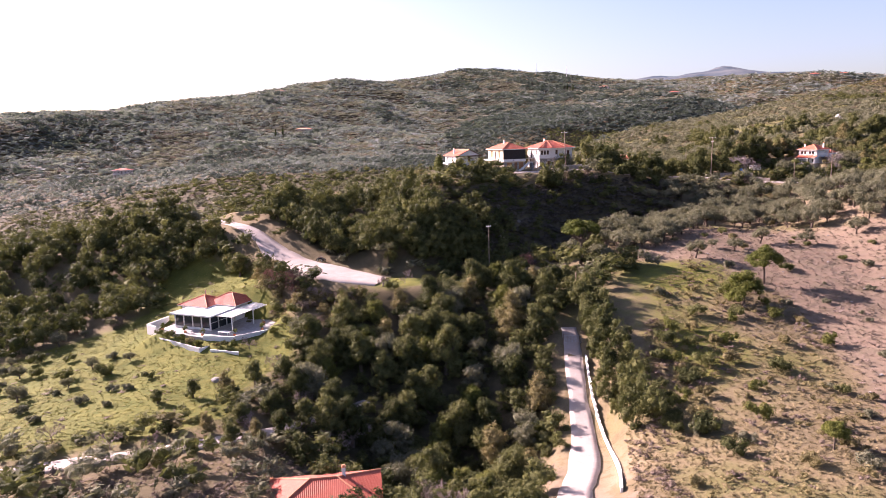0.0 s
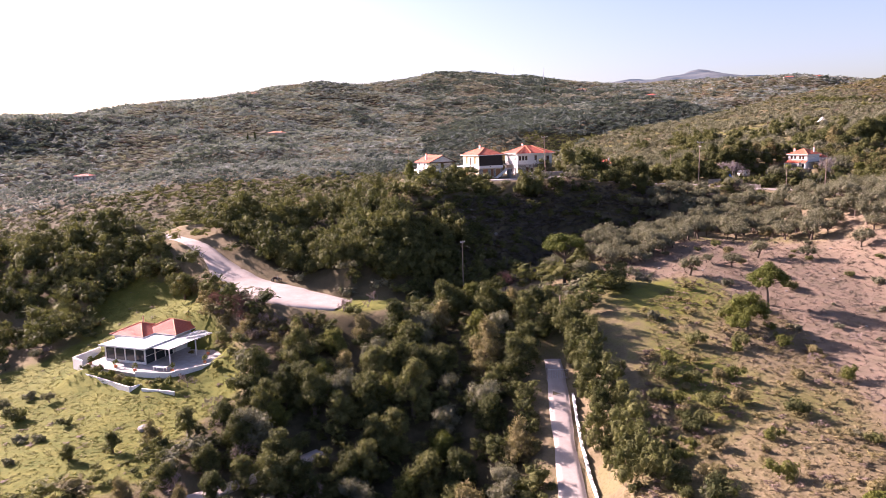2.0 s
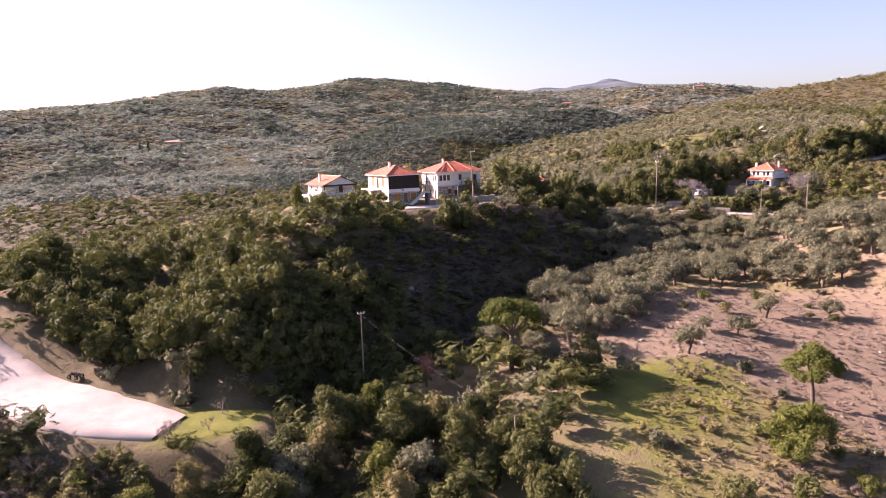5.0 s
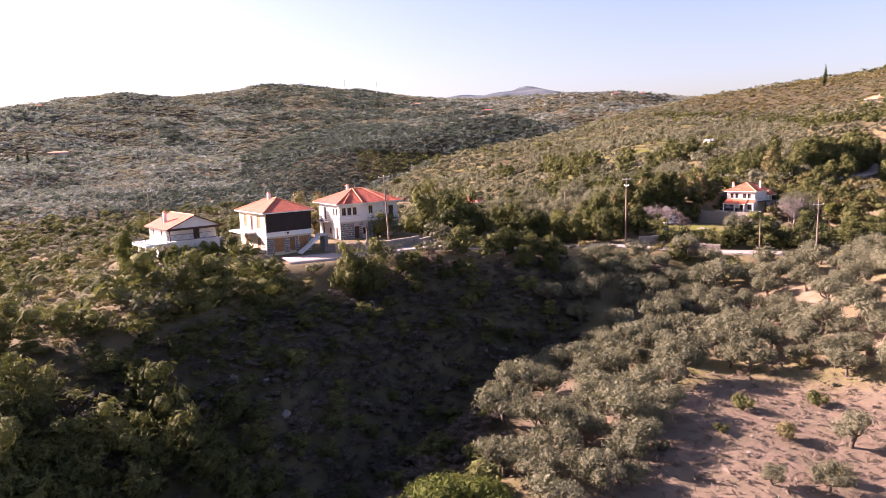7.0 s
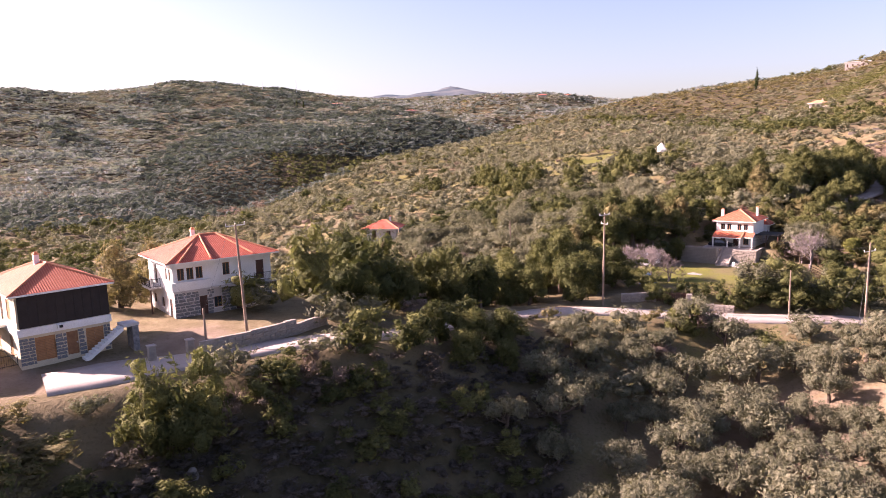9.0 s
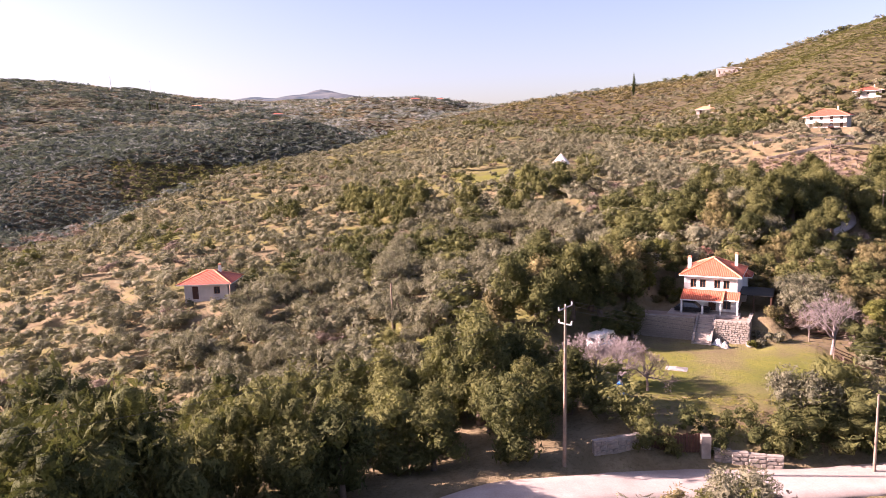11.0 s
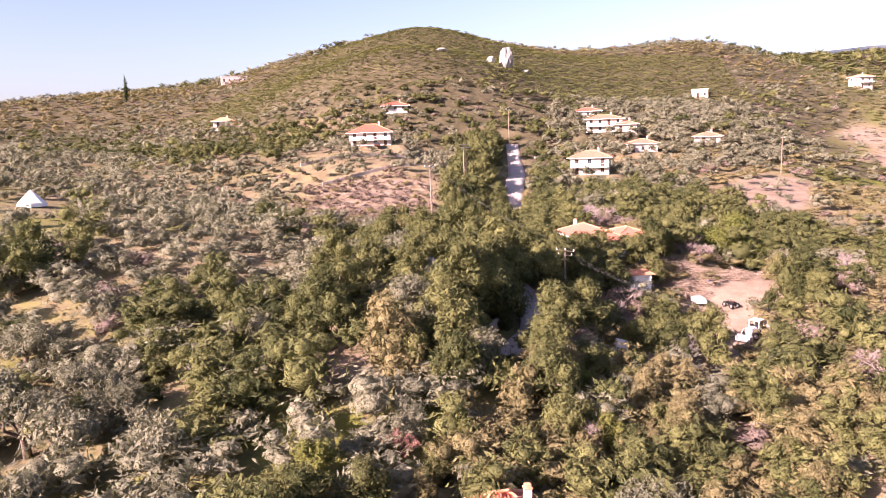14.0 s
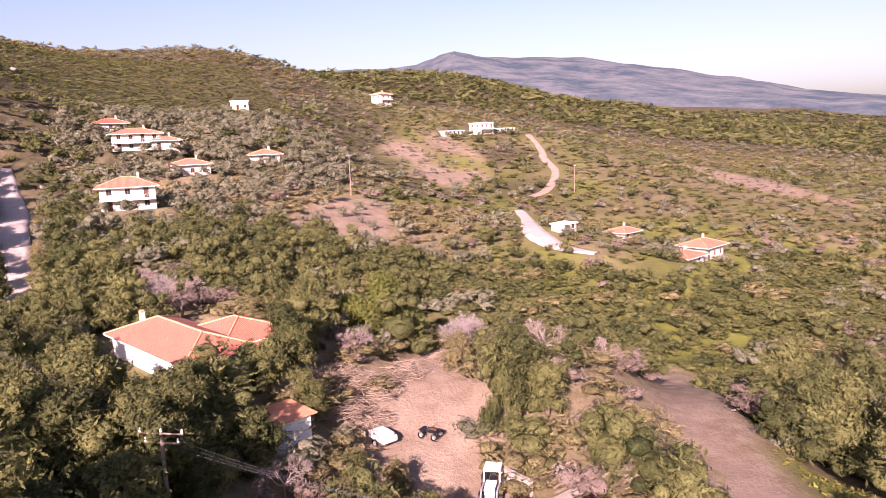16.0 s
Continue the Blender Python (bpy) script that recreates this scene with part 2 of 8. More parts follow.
# ---- the lie of the land: a gentle plane with hills and hollows (x, y, height, reach in x, reach in y) ----
NEAR_HILLS = [
    (26, 233, 14.8, 33, 13),
    (-48, 125, 0.6, 22, 15),
    (-25, 141, 8.6, 29, 15),
    (-35, 179, 6.5, 32, 10),
    (-3, 164, 10.6, 15, 21),
    (12, 180, 11.5, 21, 18),
    (3, 210, 20.8, 48, 21),
    (1, 88, -13.3, 20, 20),
    (32, 137, 4.0, 22, 34),
    (62, 163, 6.4, 26, 38),
    (108, 169, 13.6, 21, 49),
    (49, 86, -2.5, 29, 27),
    (42, 203, 6.8, 21, 15),
    (74, 216, 6.9, 31, 14),
    (111, 244, 11.9, 45, 32),
    (175, 253, 9.8, 36, 16),
    (192, 212, 13.5, 26, 23),
    (173, 285, 15.2, 70, 34),
    (-89, 177, 19.0, 75, 26),
    (205, 236, 9.5, 18, 16),
    (236, 246, 8.3, 24, 18),
    (252, 222, 3.4, 22, 20),
    (232, 198, 4.5, 24, 20),
    (192, 194, 3.0, 16, 16),
    (210, 220, -1.6, 18, 14),
    (182, 240, 3.0, 12, 8),
    (73, 205, 1.6, 12, 7),
    (-46, 163, 6.4, 14, 9),
    (-34, 157, 3.4, 8, 8),
]
MID_HILLS = [
    (274, 309, 11.6, 29, 58),
    (387, 348, 44.5, 82, 80),
    (346, 224, 14.0, 123, 46),
    (269, 161, 8.6, 51, 28),
    (512, 106, 25.0, 178, 121),
    (152, 184, 19.2, 22, 54),
    (165, 348, 21.2, 65, 59),
    (68, 316, 8.8, 44, 81),
    (246, 425, 17.0, 62, 115),
    (524, 396, 4.6, 60, 31),
    (-213, 492, 28.3, 175, 151),
    (707, 436, 63.6, 278, 214),
    (516, 385, 29.1, 89, 110),
    (663, 226, 30.1, 224, 79),
    (-332, 373, -59.6, 209, 471),
]
FAR_HILLS = [
    (593, 1357, 73.6, 398, 265),
    (-488, 940, 77.0, 354, 498),
    (-344, 1621, 89.4, 233, 480),
    (67, 2014, 177.5, 433, 664),
    (1081, 3009, 255.8, 1044, 889),
    (842, 1961, 94.4, 472, 550),
    (2897, 381, 156.0, 1288, 797),
    (3571, -1255, 393.5, 1484, 1441),
    (641, 783, 75.1, 405, 379),
    (1017, 20, 87.4, 378, 385),
    (-286, -96, -164.5, 255, 83),
    (1925, 1249, 226.7, 731, 976),
]


def ripple(x, y, wave, seed):
    """Smooth uneven ground of about the given wavelength, from -1 to 1."""
    rng = np.random.default_rng(seed)
    z = 0.0
    for _ in range(7):
        a, p, k = rng.uniform(0, 6.283), rng.uniform(0, 6.283), 6.283 / (wave * rng.uniform(0.6, 1.6))
        z = z + np.sin(k * (x * np.cos(a) + y * np.sin(a)) + p)
    return z / 4.0


# the brow of the olive spur, the wooded brow past the valley behind it (x, y, height)
SPUR_BROW = [(45, 358, 15), (56, 370, 17), (70, 385, 19), (86, 405, 20), (98, 425, 22), (110, 440, 27), (130, 465, 32), (150, 490, 34.5), (185, 515, 39), (235, 555, 45), (290, 600, 55), (360, 640, 66)]
FAR_BROW = [(37, 800, 30), (76, 822, 31), (117, 832, 34), (161, 872, 45), (213, 923, 59), (273, 970, 68), (347, 1030, 76), (422, 1087, 69), (515, 1177, 80)]


def swell(x, y):
    z = -0.52 + 0.01 * x / 100 + -0.36 * y / 100
    for a, b, h, r, s in NEAR_HILLS + MID_HILLS + FAR_HILLS:
        z = z + h * np.exp(-(((x - a) / r) ** 2) - ((y - b) / s) ** 2)
    return z


def brow_near(x, y, brow, values):
    """Distance to a brow, the value there, and whether the point lies past it."""
    best, at, past = np.full(np.shape(x), 1e9), np.zeros(np.shape(x)), np.zeros(np.shape(x), bool)
    for k, ((a, b, _), (c, d, _)) in enumerate(zip(brow, brow[1:])):
        length = (c - a) ** 2 + (d - b) ** 2
        t = np.clip(((x - a) * (c - a) + (y - b) * (d - b)) / length, 0, 1)
        gap = np.hypot(x - a - t * (c - a), y - b - t * (d - b))
        nearer = gap < best
        best = np.where(nearer, gap, best)
        at = np.where(nearer, values[k] + t * (values[k + 1] - values[k]), at)
        past = np.where(nearer, (c - a) * (y - b) - (d - b) * (x - a) > 0, past)
    return best, at, past


# the brink of the steep bank below the three houses
BANK_BRINK = [(64, 206, 0), (52, 201.5, 0), (40, 197.5, 0), (28, 191, 0), (22, 184, 0), (14, 175, 0), (8, 168, 0), (2, 161, 0), (-6, 152, 0)]
BANK_TOP = [float(swell(a, b)) + 0.4 for a, b, _ in BANK_BRINK]
SPUR_LIFT = [h - float(swell(a, b)) for a, b, h in SPUR_BROW]


def ease(t):
    t = np.clip(t, 0, 1)
    return t * t * (3 - 2 * t)


def bare_land(x, y):
    z = swell(x, y)
    d, lift, past = brow_near(x, y, SPUR_BROW, SPUR_LIFT)
    z = z + lift * np.exp(-((d / 95) ** 2))
    brink = brow_near(x, y, SPUR_BROW, [h for _, _, h in SPUR_BROW])[1]
    e, top, upper = brow_near(x, y, FAR_BROW, [h for _, _, h in FAR_BROW])
    hollow = np.maximum(np.maximum(brink - 0.36 * (np.hypot(d, 14) - 14), top - 0.32 * (np.hypot(e, 20) - 20)), -14)
    plateau = (top + 0.03 * e) * (1 - ease(e / 420)) + z * ease(e / 420)
    share = past * ease(x / 80) * ease((560 - x) / 90)
    z = z * (1 - share) + np.where(upper, plateau, hollow) * share
    d, top, past = brow_near(x, y, BANK_BRINK, BANK_TOP)
    z = np.where(past, z - np.maximum(z - (top - 0.62 * d - 0.02 * d * d), 0) * (1 - ease((d - 13) / 9)) * (1 - ease((x - 52) / 13)), z)
    far = np.clip((np.hypot(x - 90, y - 180) - 260) / 500, 0, 1)
    z = z + far * (3.0 * ripple(x, y, 130, 1) + 6.0 * ripple(x, y, 300, 2)) + 0.25 * ripple(x, y, 14, 3)
    return z


def spline(points, step=1.5):
    """A smooth line through plan points, as an array of rows."""
    p = np.array(points, float)
    p = np.vstack([2 * p[0] - p[1], p, 2 * p[-1] - p[-2]])
    out = []
    for k in range(1, len(p) - 2):
        n = max(2, int(np.linalg.norm(p[k + 1][:2] - p[k][:2]) / step))
        for t in np.arange(n) / n:
            a, b, c, d = p[k - 1 : k + 3]
            out.append(0.5 * (2 * b + (c - a) * t + (2 * a - 5 * b + 4 * c - d) * t * t + (3 * b - a - 3 * c + d) * t**3))
    out.append(p[-2])
    return np.array(out)


# roads and tracks: name, material, plan points with the width at each
ROADS = [
    ("lane", M_CONCRETE, [(8, 30, 3.2), (11.2, 52, 3.4), (13.8, 66.5, 3.7), (16.8, 77, 3.8), (18.7, 87, 3.2), (19.8, 98, 2.8), (21, 109.6, 2.7), (21.3, 114.5, 2.5)]),
    ("plaza_road", M_CONCRETE, [(-74, 192, 3.0), (-61, 177, 3.2), (-51.5, 167.5, 3.4), (-45.5, 162, 3.8), (-40.8, 156.8, 4.8), (-35.5, 150.5, 7.0), (-29, 144, 10.0), (-22, 139.8, 11.0), (-16.5, 137.5, 9.5), (-12.5, 136, 7.0)]),
    ("hill_road", M_CONCRETE, [(20, 202.3, 6.0), (26, 203.5, 6.0), (36, 204, 3.6), (47, 206.5, 3.4), (59, 213, 3.4), (73, 217.3, 3.8), (82, 215.6, 4.0), (91, 212.3, 4.4), (100, 207.6, 4.4), (112, 203.3, 4.2), (125, 201.5, 4), (138, 203, 3.6), (148, 207, 3)]),
    ("wood_road", M_CONCRETE, [(151, 244.0, 3.0), (154, 243.6, 3.2), (160, 243.6, 3.0), (168, 246, 2.9), (182, 254, 3), (210, 261, 4), (235, 264, 4.2), (255, 268.7, 4.5), (277, 274, 4.6), (304, 280, 4.6), (335, 289, 4.4)]),
    ("lower_road", M_CONCRETE, [(-110, 72, 3.0), (-80, 74, 3.0), (-53, 77.2, 3.0), (-43, 78.2, 3.0), (-34, 80.4, 3.0), (-25, 87, 2.8), (-18.5, 95.5, 2.6), (-12, 102, 2.4)]),
    ("yard", M_DIRT, [(163.5, 241, 4), (164, 234, 4), (168.5, 229, 5), (176, 227.5, 4.5), (181, 226, 5), (186.5, 225.5, 5.5), (191, 223.5, 5), (196, 221.5, 4.5), (202, 219, 3)]),
    ("field_path", M_DIRT, [(214, 182, 2.4), (204, 188.5, 3.4), (194.5, 194.3, 4.4), (186, 199, 4.8), (178, 203, 5.2), (171, 206, 5.2), (163, 210.5, 3.4)]),
    ("hill_track", M_DIRT, [(470, 84, 2.8), (430, 96, 3), (412, 103, 3.4), (392, 108, 3.4), (376, 117, 3.4), (360, 128.5, 3.6), (352, 138, 3.2)]),
    ("bend_track", M_CONCRETE, [(330, 152, 3), (312, 158, 3.4), (297, 164, 4.2), (283, 169, 5.5), (270, 170, 5.5), (262, 165, 3)]),
]
# levelled places: x, y, half sizes, turn in degrees, height
PADS = [
    (-43.5, 127.5, 9.5, 7.0, -22, -2.75, 3.0), (5.6, 212.6, 8, 6, 26, 21.9), (19.1, 213.1, 6, 7, 23, 22.1), (34, 225.8, 8, 7, 17, 21.9), (24, 203.5, 11, 3.5, 14, 21.6), (37.5, 212.5, 6, 3.5, 22, 22.0),
    (-24, 142, 6.5, 6.5, -20, 5.5, 3.0), (-9, 136.4, 8, 4.6, -12, 3.7, 2.5), (110, 227, 13, 8.2, -35, 18.2), (115.9, 234.9, 8.2, 3.4, -59, 17.9, 1.0), (125.2, 238.2, 7.5, 5.2, -59, 20.25, 0.6), (197.5, 243.5, 8.5, 6.5, 28, 27.9, 3.0),
    (295.5, 256.5, 8, 8, -86, 33.6), (294.5, 323.8, 10, 9, -69, 43.6), (348, 259, 9, 8, -80, 45.2), (331, 246, 7, 6, -80, 38.5), (343, 225, 6, 5, -80, 40.5), (272, 131, 8, 6, -60, 15.8), (254, 156, 8, 6, -60, 18.5), (460, 113, 12, 8, -60, 45.6),
]


def within_pad(x, y, pad, soft):
    """1 inside a levelled place, falling to 0 over the soft margin."""
    a, b, r, s, turn = pad[:5]
    c, d = math.cos(radians(turn)), math.sin(radians(turn))
    u, v = (x - a) * c + (y - b) * d, -(x - a) * d + (y - b) * c
    out = np.hypot(np.maximum(np.abs(u) - r, 0), np.maximum(np.abs(v) - s, 0))
    t = np.clip(1 - out / soft, 0, 1)
    return t * t * (3 - 2 * t)


def padded(x, y):
    z = bare_land(x, y)
    for pad in PADS:
        w = within_pad(x, y, pad, pad[6] if len(pad) > 6 else 4.0)
        z = z * (1 - w) + pad[5] * w
    return z


ROAD_LINES = []
for road_name, road_mat, plan in ROADS:
    line = spline(plan)
    level = padded(line[:, 0], line[:, 1])
    wide = np.ones(9) / 9
    level = np.convolve(np.r_[[level[0]] * 4, level, [level[-1]] * 4], wide, "valid")
    ROAD_LINES.append((road_name, road_mat, line, level))


def road_near(x, y, line):
    """Distance to a road's middle line, and the index of its nearest point."""
    best, at = np.full(x.shape, 1e9), np.zeros(x.shape, int)
    for k, (a, b, _) in enumerate(line):
        d = (x - a) ** 2 + (y - b) ** 2
        closer = d < best
        best[closer], at[closer] = d[closer], k
    return np.sqrt(best), at


def land(x, y):
    """The height of the ground, with its roads and levelled places."""
    x, y = np.atleast_1d(np.asarray(x, float)), np.atleast_1d(np.asarray(y, float))
    z = padded(x, y)
    for _, _, line, level in ROAD_LINES:
        some = (x > line[:, 0].min() - 9) & (x < line[:, 0].max() + 9) & (y > line[:, 1].min() - 9) & (y < line[:, 1].max() + 9)
        if some.any():
            d, at = road_near(x[some], y[some], line)
            t = np.clip(1 - (d - line[at, 2] / 2 - 0.6) / 3.5, 0, 1)
            t = t * t * (3 - 2 * t)
            z[some] = z[some] * (1 - t) + (level[at] - 0.14 * t) * t
    return z


def off_road(x, y, gap=0.8):
    """True where no road runs."""
    free = np.ones(x.shape, bool)
    for _, _, line, _ in ROAD_LINES:
        d, at = road_near(x, y, line)
        free &= d > line[at, 2] / 2 + gap
    return free


def inside(x, y, poly):
    """True for the points inside a plan polygon."""
    hit = np.zeros(x.shape, bool)
    for (a, b), (c, d) in zip(poly, poly[1:] + poly[:1]):
        cross = (b > y) != (d > y)
        hit ^= cross & (x < (c - a) * (y - b) / ((d - b) if d != b else 1e-9) + a)
    return hit


MEADOW = [(-100, 118), (-64, 79), (-43, 83), (-31, 88), (-24, 108), (-29, 126), (-40, 146), (-57, 160), (-66, 157), (-60, 140), (-82, 130)]
PLAZA_LAWN = [(-15, 131), (-8, 131), (0, 135), (-1, 141), (-11, 142), (-13, 138)]
SLOPE_GREEN = [(33, 96), (36, 126), (34, 140), (48, 142), (58, 138), (50, 120), (46, 104), (38, 90)]
HOUSE_LAWN = [(92, 216), (101, 212), (118, 214), (127, 226), (121, 234), (106, 238), (97, 230)]
BARE_SLOPE = [(50, 60), (58, 96), (62, 120), (46, 142), (30, 146), (40, 166), (60, 172), (84, 176), (100, 160), (117, 142), (121, 126), (110, 112), (115, 98), (104, 84), (108, 72), (94, 62), (84, 67), (72, 56), (60, 63)]
DRY_SLOPE = [(22, 60), (27, 84), (34, 96), (38, 126), (50, 140), (62, 120), (58, 96), (50, 60)]
RED_PATCH = [(224, 246), (229, 245), (236, 248), (238, 254), (231, 256), (225, 252)]
RED_FIELD = [(198, 292), (215, 287), (230, 280.5), (246, 277.5), (268, 285), (262, 306), (252, 322), (232, 316), (210, 304)]
TERRACE_LAND = [(252, 324), (262, 308), (272, 290), (314, 300), (318, 318), (310, 344), (294, 346), (262, 334)]
TILLED = [(284, 226), (306, 216), (318, 201), (314, 195), (281, 204), (269, 217), (273, 223)]
UPPER_FIELD = [(389, 188), (441, 161), (450, 137), (419, 130), (382, 140), (359, 163), (371, 180)]
SCREE = [(430, 24), (375, 34), (336, 5), (388, -8), (428, 3)]
VALLEY_FIELDS = [(150, 318), (170, 312), (186, 330), (176, 344), (152, 340)]
YARD_GRASS = [(156, 196), (160, 210), (170, 210), (180, 203), (176, 196)]
WOOD_PATCH = [(140, 251), (143.5, 252.5), (147, 259), (144.5, 262), (139, 256)]
ROCKY_BANK = [(138, 239), (141, 243), (145, 241), (144, 236), (139, 235)]
HILL_CREST = [(350, 335), (335, 400), (390, 480), (520, 460), (600, 330), (565, 215), (440, 205), (405, 270)]
BROWN_HILL = [(300, 60), (330, 118), (390, 92), (440, 70), (480, 20), (420, -40), (330, 10)]


def cover_map(x, y):
    """Shares of green grass, bare soil and leaf litter on the ground."""
    k = ripple(x, y, 30, 11)
    m = ripple(x, y, 90, 12)
    green = 0.27 + 0.20 * k + 0.12 * m
    soil = 0.12 + 0.22 * ripple(x, y, 40, 13) + 0.18 * ripple(x, y, 150, 14)
    litter = 0.36 + 0.25 * ripple(x, y, 60, 15)
    # the litter share on BARE_SLOPE darkens its colour to stand for grazing sun
    for poly, g, s, l in (
        (BARE_SLOPE, 0.05, 0.9, 0.42), ([(38, 150), (34, 158), (46, 176), (60, 192), (80, 206), (104, 200), (120, 190), (120, 160), (96, 152), (84, 160), (72, 172), (58, 164), (50, 154)], 0.36, 0.4, 0.3), (DRY_SLOPE, 0.36, 0.15, 0.4), (MEADOW, 0.95, 0.0, 0.0), (PLAZA_LAWN, 1, 0, 0), (SLOPE_GREEN, 0.62, 0.1, 0.0),
        (HOUSE_LAWN, 0.54, 0.2, 0.0), ([(99, 212.5), (102.5, 212), (109, 221), (116.5, 229), (114.5, 231), (105, 222.5)], 0.2, 0.6, 0.0), ([(14, 200), (26, 201), (36, 205), (36, 214), (29, 215), (27, 208), (14, 207)], 0.1, 0.75, 0.0), (RED_FIELD, 0.2, 0.45, 0.44), (VALLEY_FIELDS, 0.45, 0.1, 0.0), (YARD_GRASS, 0.8, 0.1, 0.0), (BROWN_HILL, 0.2, 0.15, 0.35), (HILL_CREST, 0.42, 0.0, 0.45), (RED_PATCH, 0.25, 0.6, 0.0), (TERRACE_LAND, 0.25, 0.22, 0.15), (TILLED, 0.0, 0.85, 0.1), (UPPER_FIELD, 0.15, 0.6, 0.05), (SCREE, 0.1, 0.7, 0.0), (WOOD_PATCH, 0.05, 0.8, 0.0), (ROCKY_BANK, 0.1, 0.7, 0.0),
    ):
        w = inside(x, y, poly)
        u = 0.22 * k[w]
        green[w], soil[w], litter[w] = g + u * (g > 0.05), s - u * (s > 0.05), l
    heath = (((x + 25 * k > 210) & (y + 30 * k + 20 * m < 190)) | ((x > 212) & (x + 15 * k < 272) & (y > 150) & (y + 15 * k < 238))) & (soil < 0.6)
    green[heath] += 0.3
    litter[heath] -= 0.22
    top = (x + 30 * k > 330) & (y > 170) & (soil < 0.6)
    green[top] += 0.25
    soil[top] -= 0.3
    litter[top] += 0.25
    soil[heath] -= 0.2
    # litter of the far woods, also toned darker to soften contrast like haze
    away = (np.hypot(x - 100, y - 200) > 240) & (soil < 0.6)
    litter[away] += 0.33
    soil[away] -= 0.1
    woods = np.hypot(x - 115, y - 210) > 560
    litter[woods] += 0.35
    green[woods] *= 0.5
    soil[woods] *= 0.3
    for name, _, line, _ in ROAD_LINES:
        if name in ("yard", "field_path"):
            d, at = road_near(x, y, line)
            w = d + 1.6 * k < line[at, 2] / 2 + (1.0 if name == "yard" else 0.6)
            green[w], soil[w], litter[w] = 0.0, 0.95, 0.0
    olive_hill = (x > 40) & (x < 260) & (y > 245) & (y < 520)
    green[olive_hill] += 0.15
    litter[olive_hill] -= 0.25
    # dark litter tone over the bank helps paint its shade
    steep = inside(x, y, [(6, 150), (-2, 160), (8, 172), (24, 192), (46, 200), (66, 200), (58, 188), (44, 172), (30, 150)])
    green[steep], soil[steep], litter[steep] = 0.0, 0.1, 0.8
    wood = inside(x, y, [(-30, 100), (-22, 82), (0, 60), (14, 90), (17, 134), (0, 142), (-14, 130), (-24, 120)]) | inside(x, y, [(-36, 160), (-20, 150), (0, 142), (10, 152), (0, 170), (-20, 190), (-50, 190)])
    green[wood], soil[wood], litter[wood] = 0.05, 0.1, 0.75
    lawn = inside(x, y, PLAZA_LAWN)
    green[lawn], soil[lawn], litter[lawn] = 0.95, 0.0, 0.0
    return np.stack([green, soil, litter, np.ones_like(green)], -1).clip(0, 1)


def mesh_from(name, verts, faces, material, uvs=None):
    me = bpy.data.meshes.new(name)
    me.from_pydata([tuple(v) for v in verts], [], [tuple(f) for f in faces])
    if uvs is not None:
        layer = me.uv_layers.new(name="UVMap")
        layer.data.foreach_set("uv", np.asarray(uvs, np.float32).ravel())
    me.materials.append(material)
    me.update()
    return me


def quick_mesh(name, verts, tris, material, tint=None):
    """A mesh of triangles from arrays, for large amounts; tint: a value for every vertex."""
    verts, tris = np.asarray(verts, np.float32), np.asarray(tris, np.int32)
    me = bpy.data.meshes.new(name)
    me.vertices.add(len(verts))
    me.vertices.foreach_set("co", verts.ravel())
    me.loops.add(tris.size)
    me.loops.foreach_set("vertex_index", tris.ravel())
    me.polygons.add(len(tris))
    me.polygons.foreach_set("loop_start", np.arange(0, tris.size, 3, dtype=np.int32))
    if tint is not None:
        me.attributes.new("tint", "FLOAT", "POINT").data.foreach_set("value", np.asarray(tint, np.float32))
    me.materials.append(material)
    me.update(calc_edges=True)
    return me


def graded(lo, hi, start, end, step, most, grow=1.07):
    """Grid lines: even from start to end, wider and wider outside."""
    mid = list(np.arange(start, end + 0.01, step))
    s, v = step, mid[-1]
    while v < hi:
        s = min(s * grow, most)
        v += s
        mid.append(v)
    s, v = step, mid[0]
    while v > lo:
        s = min(s * grow, most)
        v -= s
        mid.insert(0, v)
    return np.array(mid)


gx, gy = graded(-2600, 4600, -110, 330, 2.0, 90), graded(-2600, 4600, 40, 330, 2.0, 90)
GX, GY = np.meshgrid(gx, gy)
flat_x, flat_y = GX.ravel(), GY.ravel()
flat_z = land(flat_x, flat_y)
ni, nj = len(gy), len(gx)
idx = np.arange(ni * nj).reshape(ni, nj)
q0, q1, q2, q3 = idx[:-1, :-1].ravel(), idx[:-1, 1:].ravel(), idx[1:, 1:].ravel(), idx[1:, :-1].ravel()
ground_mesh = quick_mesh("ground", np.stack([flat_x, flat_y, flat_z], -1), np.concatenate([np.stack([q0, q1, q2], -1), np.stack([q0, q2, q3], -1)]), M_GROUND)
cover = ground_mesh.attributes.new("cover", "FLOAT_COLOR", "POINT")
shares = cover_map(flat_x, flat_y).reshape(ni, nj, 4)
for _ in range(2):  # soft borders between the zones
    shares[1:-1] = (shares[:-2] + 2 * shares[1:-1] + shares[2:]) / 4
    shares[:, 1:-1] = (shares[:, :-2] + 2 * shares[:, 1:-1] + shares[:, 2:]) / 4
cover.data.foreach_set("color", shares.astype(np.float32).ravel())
ground_mesh.polygons.foreach_set("use_smooth", np.ones(len(ground_mesh.polygons), bool))
tagged(new("ground", ground_mesh), "rolling hillside of dry grass, soil and meadow", "ground", kind="structure")

